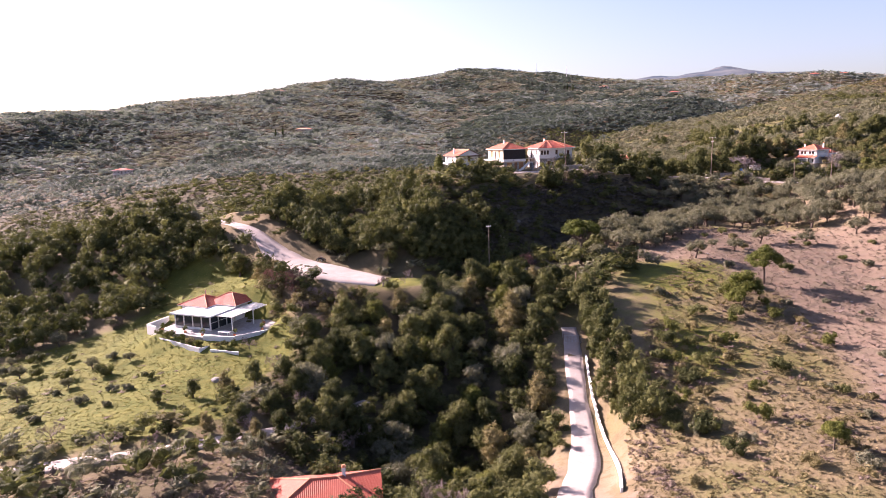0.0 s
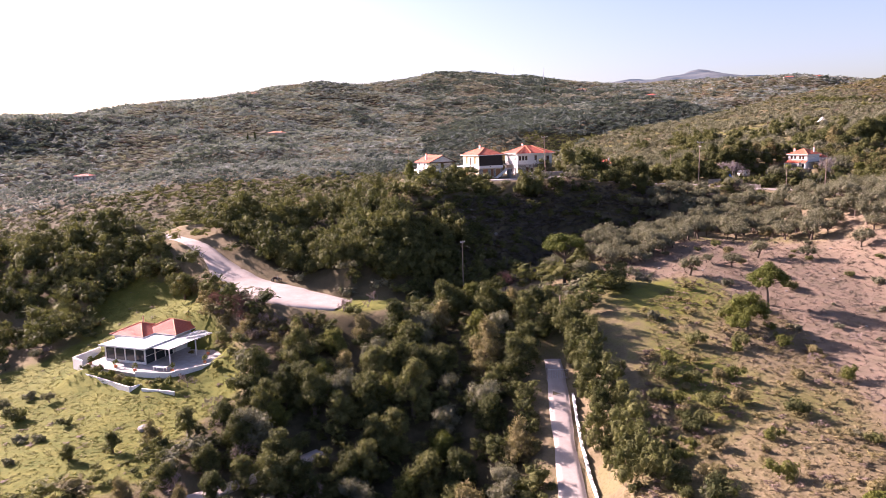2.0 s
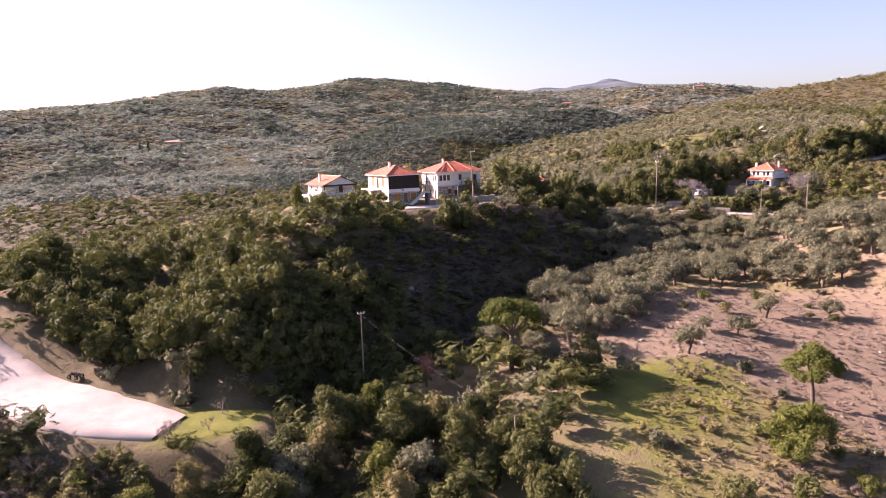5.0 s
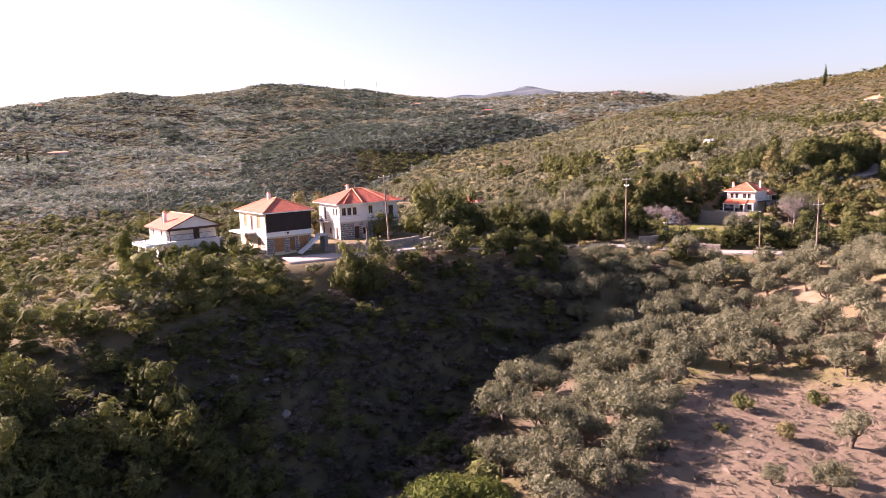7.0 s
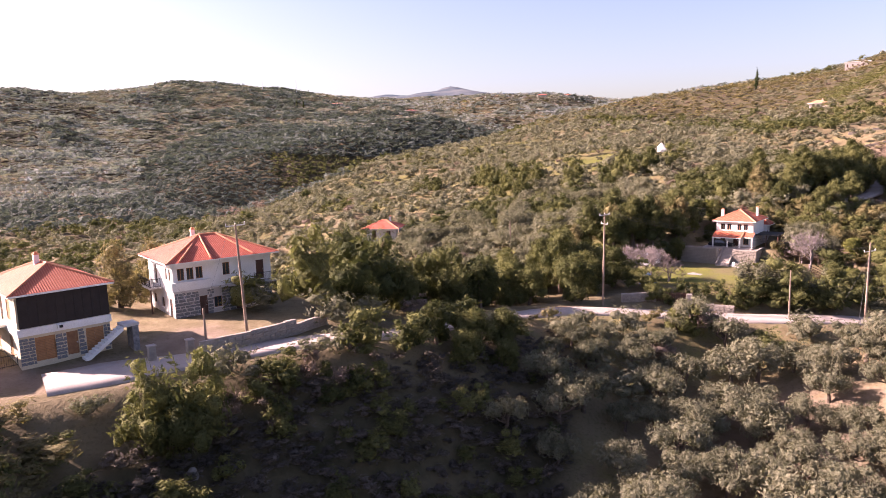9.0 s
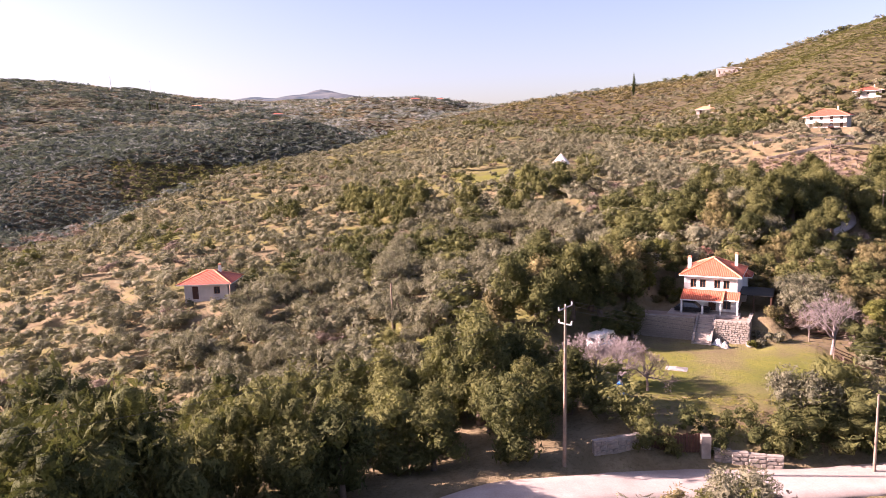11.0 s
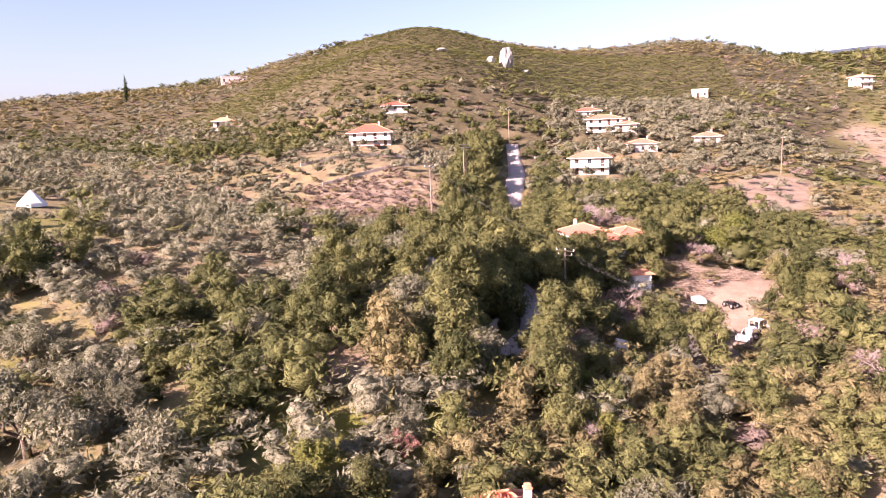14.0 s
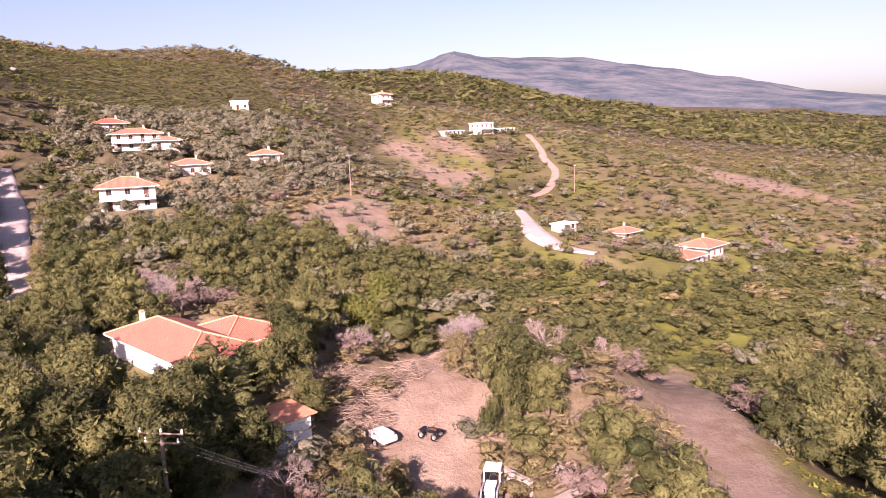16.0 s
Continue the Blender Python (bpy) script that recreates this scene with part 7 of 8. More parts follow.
def villa(x, y, turn, w, d, storeys, label, z=None, roof=None, wall_mat=None, rise=1.6, balcony=True, high=2.7, flat=False):
    base = float(land(x, y)[0]) if z is None else z
    h = thing("house", label, "house", pose(x, y, base - 0.3, 0, 0, turn), "houses on the slopes")
    mat = wall_mat or M_PALE
    top = 0.3
    for k in range(storeys):
        n = max(2, int(w / 2.8))
        row = tuple(((j + 0.5) * w / n - 0.5, 0.9, 1.0, 1.2, "window") if (j + k) % 3 else ((j + 0.5) * w / n - 0.5, 0.1, 1.0, 2.1, "door") for j in range(n))
        side = tuple(((j + 0.5) * (d - 0.5) / 2 - 0.45, 0.9, 0.9, 1.2, "window") for j in range(2))
        room(h, -w / 2, -d / 2, w / 2, d / 2, top - (1.8 if k == 0 else 0), top + high, mat, row if k else tuple((a, b + 1.8, c, e, f) for a, b, c, e, f in row), side if k else (), (), side if k else ())
        if k and balcony:
            part("balcony_slab", boxes("balcony_slab", M_WHITE, (-w / 2, -d / 2 - 1.5, top - 0.2, w / 2, -d / 2 - 0.01, top)), h)
            railing(h, [(-w / 2 + 0.05, -d / 2 - 0.1), (-w / 2 + 0.05, -d / 2 - 1.4), (w / 2 - 0.05, -d / 2 - 1.4), (w / 2 - 0.05, -d / 2 - 0.1)], top, 0.9, M_WHITE, 0.5)
        top += high
    if flat:
        part("roof", boxes("roof", M_WHITE, (-w / 2 - 0.3, -d / 2 - 0.3, top, w / 2 + 0.3, d / 2 + 0.3, top + 0.3)), h)
    else:
        hip_roof(h, w + 1.9, d + 1.9, top, rise, roof or M_TILE_PALE)
        chimney(h, w * 0.2, d * 0.1, top + rise * 0.4, top + rise + 0.7)
    garden = np.random.default_rng(int(abs(x) * 7 + abs(y)))
    if math.hypot(x - 115, y - 210) < 420:
        for _ in range(9):
            a, r = garden.uniform(0, 6.283), garden.uniform(0.85, 1.6)
            GARDENS.append((x + math.cos(a) * (w / 2 + 2.2) * r, y + math.sin(a) * (d / 2 + 2.4) * r, garden.uniform(2.0, 3.6)))
    return h


villa(294.5, 323.8, -69, 12.5, 9.5, 2, "red-roofed house on the open terrace above the field", 43.2, M_TILE_RED, rise=2.6, high=2.2)
villa(295.5, 256.5, -86, 10.5, 8.0, 2, "white house with a wide balcony and tiled roof", 33.4, rise=1.9, high=2.5)
villa(348, 259, -80, 12, 8, 2, "large white house with tiled roofs on the hillside", 45.0, rise=1.5, high=2.4)
villa(346, 251.5, -80, 7, 6, 1, "low tiled annexe beside the large white house", 45.0, rise=1.3)
villa(331, 245, -80, 9, 8, 1, "single-storey white house with a tiled roof", 38.3, rise=1.5, high=3.0)
villa(343, 225, -80, 7, 6, 1, "small white house among olive trees", 40.2, rise=1.4, high=2.6)
villa(372, 268, -80, 9, 7, 1, "low brown-roofed house among trees", None, M_TILE_RED, M_GREYWALL)
villa(272, 131, -65, 8.5, 6.5, 1, "white house with an orange tiled roof", 15.6, rise=1.5, high=3.2)
villa(266, 140.5, -65, 7.5, 5.5, 1, "low white outbuilding with an orange tiled roof", 15.8, rise=1.1, high=2.2)
villa(290, 141, -65, 6, 5, 1, "small tiled house behind bushes", None, rise=1.2, high=2.4)
villa(283, 161.5, -65, 5, 3.5, 1, "small white shed beside the track bend", None, rise=0.7, high=2.0, flat=True)
villa(460, 113, -62, 10, 7, 2, "white flat-roofed house on the brow", 45.4, flat=True, high=2.8)
villa(452, 131, -62, 14, 3.0, 1, "long low white outbuilding on the brow", None, flat=True, high=1.8)
villa(470, 96, -62, 12, 2.6, 1, "long low white wall-like building on the brow", None, flat=True, high=1.6)
villa(534, 145, -60, 8, 8, 2, "pale two-storey house on the far brow", None, M_RIDGE, high=3.0)
villa(441, 227, -75, 6, 5, 1, "pale small house on the hillside", None, flat=True, wall_mat=M_CREAM, high=3.6)
villa(338, 334, -65, 9, 7, 1, "red-roofed house below the hilltop", float(land(338, 334)[0]) - 1.6, M_TILE_RED, M_GREYWALL, high=2.4)
villa(340, 412, -55, 8, 6, 1, "low white house on the slope", None, M_RIDGE, high=2.6)
villa(489, 512, -50, 16, 8, 1, "long pale house on the ridge line", None, flat=True, high=3.6)
villa(76, 299, -30, 7, 6, 1, "small red-roofed house below the ridge", None, M_TILE_RED, M_GREYWALL, rise=1.7)
villa(-266, 572, -5, 12, 9, 2, "white house with a red roof in the valley", None, M_TILE_RED, high=3.0)
villa(-191, 942, 0, 20, 10, 1, "long white house on the far slope", None, M_RIDGE, high=3.4)
villa(-140, 560, 0, 8, 7, 1, "small pale house on the far slope", None, flat=True, wall_mat=M_CREAM)
villa(330, 1500, -10, 20, 12, 2, "white house under the far ridge", None, M_RIDGE, high=3.4)
villa(420, 1320, -10, 18, 12, 1, "white house on the far slope", None, M_TILE_RED, high=3.6)
villa(-310, 1330, 5, 18, 12, 1, "white house near the far ridge", None, M_RIDGE, high=3.6)
villa(640, 1250, -20, 16, 10, 1, "red-roofed house near the far ridge", None, M_TILE_RED, high=3.2)
villa(700, 1270, -20, 18, 10, 1, "red-roofed house near the far ridge line", None, M_TILE_RED, high=3.2)
villa(-13.2, 70.5, 8, 11, 8, 1, "house below the lane with a bright red roof", -9.2, M_TILE_RED, rise=2.0, high=2.9)

gx_, gy_, gs_ = (np.array(v) for v in zip(*GARDENS))
keep = off_road(gx_, gy_, 1.0)
thicket("garden_shrubs", "olive and evergreen bushes round the hillside houses", "shrubs", gx_[keep], gy_[keep], gs_[keep] * 1.2, gs_[keep], LEAFY, J_OLIVE, 341)


def long_house():
    h = thing("house", "long single-storey house with orange tiled hip roofs", "house", pose(198.7, 243.0, 27.7, 0, 0, 28) @ Matrix.Scale(0.9, 4))
    room(h, -8.0, -3.4, 8.0, 3.4, -0.8, 2.6, M_WHITE, front=((1.5, 1.7, 1.1, 1.2, "window"), (4.4, 1.7, 1.1, 1.2, "window")), left=((2.4, 1.0, 1.2, 2.1, "door"),))
    room(h, -5.5, -8.2, 2.5, -3.41, -0.8, 2.5, M_WHITE, front=((1.2, 1.7, 1.2, 1.2, "window"), (4.6, 0.8, 1.0, 2.1, "door")), left=((1.4, 1.0, 1.4, 1.9, "door"),))
    hip_roof(h, 17.2, 8.0, 2.6, 1.6, M_TILE_SALMON)
    hip_roof(h, 9.4, 8.6, 2.55, 1.5, M_TILE_SALMON, -1.5, -5.2)
    roof_part(h, [(-7.4, -9.2, 1.9), (-6.1, -9.2, 2.5), (-6.1, -1.0, 2.5), (-7.4, -1.0, 1.9)], [(0, 1, 2, 3)], M_TILE_SALMON, [])
    chimney(h, 6.0, 1.0, 3.2, 4.6)


long_house()

# ---- poles, cables and lamps ----
def level_at(x, y):
    return float(land(x, y)[0])


def pole(x, y, top, label, arms=((0.0, 1.6, 25.0),), lean=0.0, radius=0.13, base=None, name="utility_pole", arm_mat=None):
    """A tapered pole with cross arms (below the top, length, turn) and their insulators; returns the cable points."""
    z = level_at(x, y) if base is None else base
    h = top - z
    p = thing(name, label, "pole", pose(x, y, z, 0, lean, 0), "utility poles")
    part("shaft", rod("shaft", M_POLE, ([(0, 0, -0.8), (0, 0, h * 0.5), (0, 0, h)], [radius * 1.25, radius, radius * 0.75]), sides=8), p)
    ends = []
    for down, length, turn in arms:
        c, s = math.cos(radians(turn)) * length / 2, math.sin(radians(turn)) * length / 2
        arm = part("cross_arm", rod("cross_arm", arm_mat or M_METAL, ([(-c, -s, h - down - 0.12), (c, s, h - down - 0.12)], 0.06), sides=4), p, "pale cross arm")
        for k in (-0.95, 0.0, 0.95):
            part("insulator", rod("insulator", M_WHITE, ([(k * c, k * s, h - down - 0.06), (k * c, k * s, h - down + 0.16)], [0.07, 0.045]), sides=6), arm)
            ends.append(Vector((x + k * c, y + k * s, z + h - down + 0.16)))
    return ends


def cable(a, b, sag=0.8, radius=0.009):
    pts = [Vector(a).lerp(Vector(b), k / 10) - Vector((0, 0, sag * 4 * (k / 10) * (1 - k / 10))) for k in range(11)]
    tagged(new("cable", rod("cable", M_WIRE, (pts, radius), sides=4)), "thin black overhead cable between poles", "cable", "overhead cables")


pole_lamp = pole(36.5, 209.3, 32.8, "tall pole with a flat cross arm beside the stone wall", ((0.0, 2.0, 20.0),), -2)
pole_gate = pole(83.5, 218.9, 30.0, "tall pole with a white cross arm by the gate", ((0.0, 2.4, 25.0), (1.2, 1.2, 100.0)), 1)
pole_road = pole(112.5, 203.2, 25.8, "stayed pole beside the concrete road", ((1.0, 2.6, 10.0),), 1)
pole_wood = pole(173.2, 242.8, 32.0, "pole with a double cross arm standing in the trees", ((0.0, 2.6, 60.0), (0.5, 2.0, 60.0)), 2, arm_mat=M_POLE)
pole_far = pole(206.4, 271.4, 40.5, "pole with a cross arm on the slope", ((0.0, 2.4, -30.0),))
pole(167.6, 226.6, 27.0, "short leaning pole at the yard edge", (), 3, 0.1)
pole(103.7, 207.0, 22.5, "short wooden pole by the roadside", (), 0, 0.1)
pole(88, 256, 25.5, "bare wooden pole in the olive grove", (), 0, 0.11)
pole(76.7, 289.5, 22.0, "bare wooden pole near the small house", (), 0, 0.11)
pole(32.6, 206.5, 25.6, "short concrete pole holding a house cable", (), 0, 0.12)
pole(9.6, 145.5, 13.5, "slim pole rising from the trees", ((0.0, 0.9, 20.0),), 0, 0.1)
pole(23.8, 121.5, 8.0, "slim pole among the lane side trees", (), 0, 0.1)
pole(-2.5, 236, 31.0, "pole with a small lamp arm behind the houses", ((0.0, 1.2, 0.0),), 0, 0.1)
pole(357.5, 118, 34.0, "pole beside the hill track", ((0.0, 1.6, -60.0),))
pole(335, 290, 54.0, "pole beside the upper road", ((0.0, 1.6, -30.0),))
pole(320, 205, 42.0, "pole on the terraced slope", ((0.0, 1.6, -60.0),))
hp = thing("double_pole", "pair of tall poles joined by two cross arms", "pole", pose(254.3, 280.5, level_at(254.3, 280.5), 0, 0, -30), "utility poles")
h_top = 43.6 - level_at(254.3, 280.5)
for x in (-0.35, 0.35):
    part("shaft", rod("shaft", M_POLE, ([(x, 0, -0.8), (x, 0, h_top)], [0.17, 0.11]), sides=8), hp)
for d in (0.1, 0.9):
    part("cross_arm", rod("cross_arm", M_METAL, ([(-1.7, 0, h_top - d), (1.7, 0, h_top - d)], 0.07), sides=4), hp)
for a, b in zip(pole_gate[:3], pole_road):
    cable(a, b, 0.7)
for a, b in zip(pole_wood[:3], pole_far):
    cable(a, b, 0.9)
for a in pole_wood[3:]:
    cable(a, (167.6, 226.6, 26.8), 0.6)
cable(pole_lamp[1], pole_gate[1], 1.4)
cable(pole_lamp[0], (32.6, 206.5, 25.4), 0.3)
cable((32.6, 206.5, 25.5), (29.6, 219.4, 26.6), 0.4)
cable((23.8, 121.5, 7.9), (9.6, 145.5, 13.3), 0.9)
for k, (x, y) in enumerate(((109.3, 201.6), (109.8, 205.4), (117.5, 201.0))):
    cable((112.5, 203.2, 23.6), (x, y, level_at(x, y)), 0.0, 0.018)

# ---- walls, gates and fences ----
def low_wall(pts, high, thick, mat, label, name="low_wall", faced=0):
    """A wall that follows the ground in short straight lengths; faced: a seed for single facing stones."""
    w = thing(name, label, "wall", pose(0, 0, 0))
    line = spline([(x, y, 0) for x, y in pts], 1.2)[:, :2]
    for k, (a, b) in enumerate(zip(line, line[1:])):
        z = level_at(*((a + b) / 2))
        d = (b - a) / np.linalg.norm(b - a)
        n = np.array([-d[1], d[0]]) * thick / 2
        c = [a - n, b - n, b + n, a + n]
        part("length", prism("length", mat, [tuple(q) for q in c], z - 0.5, z + high * (1 + 0.02 * math.sin(k * 2.3))), w)
        if faced:
            stones(w, tuple(a - n - np.array([-d[1], d[0]]) * 0.012), tuple(b - n - np.array([-d[1], d[0]]) * 0.012), z, z + high * 0.92, faced + k, 0.6)
    return w


low_wall([(18.6, 66), (20.6, 76), (21.3, 87), (21.8, 97), (22.6, 106)], 0.65, 0.28, M_WHITE, "low white wall along the lane")
low_wall([(32.0, 204.3), (36.5, 205.8), (41.0, 208.0)], 1.5, 0.4, M_STONE, "stone wall round the forecourt of the houses", "stone_wall", 500)
low_wall([(41.0, 208.0), (44.5, 210.5)], 1.0, 0.4, M_STONE, "end of the forecourt stone wall", "stone_wall", 520)
low_wall([(161.5, 238.5), (164.2, 235.0), (167.5, 231.2)], 0.8, 0.3, M_CONCRETE, "pale low wall beside the road")
low_wall([(148, 246.4), (153, 246.8), (158.5, 246.6)], 1.3, 0.3, M_CONCRETE, "concrete road parapet in the trees")
low_wall([(325, 279), (330, 270), (334, 262)], 0.8, 0.4, M_STONE, "pale field wall below the villas")
low_wall([(262, 330), (276, 318), (286, 309)], 0.9, 0.5, M_STONE, "terrace wall below the red-roofed house")
low_wall([(252, 318), (270, 303), (284, 292)], 0.8, 0.5, M_STONE, "lower terrace wall on the open slope")
for k, (x, y, t) in enumerate(((31.2, 205.6, 20), (28.0, 205.2, 20))):
    pier = thing("gate_pier", "square stone gate pier before the houses", "gate pier", pose(x, y, level_at(x, y), 0, 0, t), "gate piers")
    part("shaft", boxes("shaft", M_STONE, (-0.3, -0.3, -0.4, 0.3, 0.3, 1.5)), pier)
    part("capstone", boxes("capstone", M_CONCRETE, (-0.36, -0.36, 1.5, 0.36, 0.36, 1.6)), pier)

gate_z = level_at(92.6, 216.3)
gate = thing("yard_gate", "closed gate of dark upright boards between stone piers", "gate", pose(92.6, 216.3, gate_z, 0, 0, -37))
part("rail", boxes("rail", M_IRON, (-1.9, 0.03, 0.35, 1.9, 0.08, 0.45), (-1.9, 0.03, 1.25, 1.9, 0.08, 1.35)), gate)
for k in range(17):
    part("board", boxes("board", M_DARKWOOD, (-1.88 + 0.222 * k, -0.02, 0.08, -1.70 + 0.222 * k, 0.03, 1.6 + 0.06 * math.sin(k * 1.7))), gate)
for x in (-2.3, 2.3):
    part("pier", boxes("pier", M_STONE, (x - 0.35, -0.3, -0.5, x + 0.35, 0.3, 1.5)), gate)
for a, b, seed in (((94.9, 214.5), (98.5, 211.0), 540), ((86.5, 219.0), (90.4, 217.9), 560)):
    low_wall([a, ((a[0] + b[0]) / 2, (a[1] + b[1]) / 2), b], 1.1, 0.4, M_STONE, "rubble wall beside the yard gate", "stone_wall", seed)

lane_gate = thing("lane_gate", "open-work metal gate across the lane", "gate", pose(21.1, 109.3, level_at(21.1, 109.3), 0, 0, -4))
part("frame", rod("frame", M_METAL, ([(-1.35, 0, 0.1), (-1.35, 0, 1.35), (1.35, 0, 1.35), (1.35, 0, 0.1), (-1.35, 0, 0.1)], 0.03), sides=4), lane_gate)
for k in range(11):
    part("bar", rod("bar", M_METAL, ([(-1.2 + 0.24 * k, 0, 0.1), (-1.2 + 0.24 * k, 0, 1.35)], 0.014), sides=4), lane_gate)
for x in (-1.5, 1.5):
    part("post", rod("post", M_POLE, ([(x, 0, -0.4), (x, 0, 1.6)], 0.07)), lane_gate)


def rail_fence(pts, label, rails=(0.45, 0.85, 1.2)):
    f = thing("rail_fence", label, "fence", pose(0, 0, 0))
    for (x0, y0), (x1, y1) in zip(pts, pts[1:]):
        n = max(1, int(math.hypot(x1 - x0, y1 - y0) / 2.2))
        ends = [(x0 + (x1 - x0) * k / n, y0 + (y1 - y0) * k / n) for k in range(n + 1)]
        for x, y in ends[:-1]:
            part("post", rod("post", M_POLE, ([(x, y, level_at(x, y) - 0.3), (x, y, level_at(x, y) + 1.35)], 0.06)), f)
        for a, b in zip(ends, ends[1:]):
            for h in rails:
                part("rail", rod("rail", M_DARKWOOD, ([(*a, level_at(*a) + h), (*b, level_at(*b) + h)], 0.045), sides=4), f)


rail_fence([(126.8, 218.4), (122.6, 221.1), (119.7, 218.5), (121.4, 216.4)], "weathered brown wooden rail fence beside the lawn")
rail_fence([(126.4, 226.2), (131.0, 223.1), (128.5, 220.0)], "weathered wooden rail fence round the paddock")

def draped(name, label, x, y, w, d, h, mat, seed):
    """A cloth thrown over a heap."""
    rng = np.random.default_rng(seed)
    n = 9
    z0 = level_at(x, y)
    v, f = [], []
    for i in range(n):
        for j in range(n):
            a, b = i / (n - 1) * 2 - 1, j / (n - 1) * 2 - 1
            r = math.hypot(a, b)
            v.append((a * w / 2, b * d / 2, max(0.02, h * (1 - r**1.5) + rng.normal() * h * 0.09)))
    for i in range(n - 1):
        for j in range(n - 1):
            f.append((i * n + j, (i + 1) * n + j, (i + 1) * n + j + 1, i * n + j + 1))
    ob = tagged(new(name, mesh_from(name, v, f, mat)), label, name.replace("_", " "))
    ob.matrix_basis = pose(x, y, z0, 0, 0, 31 * seed)
    return ob


# ---- vehicles and yard things ----
def wheel(parent, x, y, r, w=0.16):
    t = part("wheel", rod("wheel", M_IRON, ([(x, y - w / 2, r), (x, y + w / 2, r)], r), sides=14), parent)
    part("rim", rod("rim", M_METAL, ([(x, y - w / 2 - 0.01, r), (x, y + w / 2 + 0.01, r)], r * 0.55), sides=10), t)
    for s in (-1, 1):
        part("hub", quick_mesh("hub", *tube([(x, y + s * (w / 2 + 0.012), r), (x, y + s * (w / 2 + 0.02), r)], [r * 0.5, 0.01], 10), M_METAL), t)


def caravan():
    c = thing("caravan", "old white caravan with small windows parked under trees", "caravan", pose(105.7, 238.3, level_at(105.7, 238.3), 0, 0, 14) @ Matrix.Scale(0.84, 4))
    prof = [(-2.0, 0.4), (2.0, 0.4), (2.15, 1.2), (1.85, 2.35), (-1.75, 2.4), (-2.1, 1.4)]
    v = [(x, y, z) for y in (-0.95, 0.95) for x, z in prof]
    n = len(prof)
    part("body", mesh_from("body", v, [tuple(range(n - 1, -1, -1)), tuple(range(n, 2 * n))] + [(k, (k + 1) % n, n + (k + 1) % n, n + k) for k in range(n)], M_WHITE), c)
    for x in (-1.1, 0.7):
        for y in (-0.965, 0.955):
            part("window", boxes("window", M_GLASS, (x - 0.4, y, 1.35, x + 0.4, y + 0.01, 1.9)), c)
    part("window", boxes("window", M_GLASS, (-2.13, -0.5, 1.5, -2.06, 0.5, 1.95)), c)
    part("door", boxes("door", M_GREYWALL, (-0.2, -0.972, 0.5, 0.3, -0.952, 2.05)), c)
    part("stripe", boxes("stripe", M_PLASTIC_BLUE, (-1.9, -0.968, 1.02, 1.9, -0.953, 1.14)), c, "faded blue stripe")
    for y in (-0.85, 0.85):
        wheel(c, 0.2, y, 0.32)
    part("drawbar", rod("drawbar", M_IRON, ([(2.0, -0.4, 0.45), (3.1, 0, 0.5)], 0.04), ([(2.0, 0.4, 0.45), (3.1, 0, 0.5)], 0.04), sides=4), c)


caravan()
boulder_at = pose(125.4, 238.5, 20.45, 0, 0, -59) @ Vector((2.6, -10.4, 0))
draped("boulder", "pale boulder beside the steps", boulder_at.x, boulder_at.y, 1.2, 1.0, 0.7, M_ROCK, 14)
sheet_at = pose(125.4, 238.5, 20.45, 0, 0, -59) @ Vector((1.7, -9.4, 0))
draped("garden_sheet", "white sheet thrown over a heap beside the steps", sheet_at.x, sheet_at.y, 1.2, 1.3, 0.75, M_WHITE, 15)


def small_car(x, y, turn, mat, label):
    c = thing("car", label, "car", pose(x, y, level_at(x, y), 0, 0, turn), "parked vehicles")
    v, n = [], 6
    prof = [(-2.0, 0.35), (2.0, 0.35), (2.05, 0.72), (1.0, 0.86), (-1.7, 0.92), (-2.05, 0.7)]
    v = [(a, s * 0.8, b) for s in (-1, 1) for a, b in prof]
    body = [tuple(range(n - 1, -1, -1)), tuple(range(n, 2 * n))] + [(k, (k + 1) % n, n + (k + 1) % n, n + k) for k in range(n)]
    part("body", mesh_from("body", v, body, mat), c)
    v = [(0.95, -0.74, 0.86), (0.95, 0.74, 0.86), (-1.65, 0.74, 0.9), (-1.65, -0.74, 0.9), (0.3, -0.6, 1.38), (0.3, 0.6, 1.38), (-1.3, 0.6, 1.4), (-1.3, -0.6, 1.4)]
    for ring_face in ((0, 1, 5, 4), (1, 2, 6, 5), (2, 3, 7, 6), (3, 0, 4, 7)):
        part("window", mesh_from("window", [v[i] for i in ring_face], [(0, 1, 2, 3)], M_GLASS), c)
    part("roof", boxes("roof", mat, (-1.32, -0.61, 1.385, 0.32, 0.61, 1.43)), c)
    for a in (-1.25, 1.25):
        for b in (-0.74, 0.74):
            wheel(c, a, b, 0.31)
    for b in (-0.55, 0.55):
        part("headlight", boxes("headlight", M_METAL, (2.03, b - 0.15, 0.55, 2.06, b + 0.15, 0.68)), c)


porch = pose(125.4, 238.5, 20.45, 0, 0, -59)
car_at = porch @ Vector((-1.9, -4.55, 0))
small_car(car_at.x, car_at.y, -59, M_IRON, "small black car parked under the porch roof")

small_car(286, 318, 30, M_DARKWOOD, "dark red car parked below the hillside house")

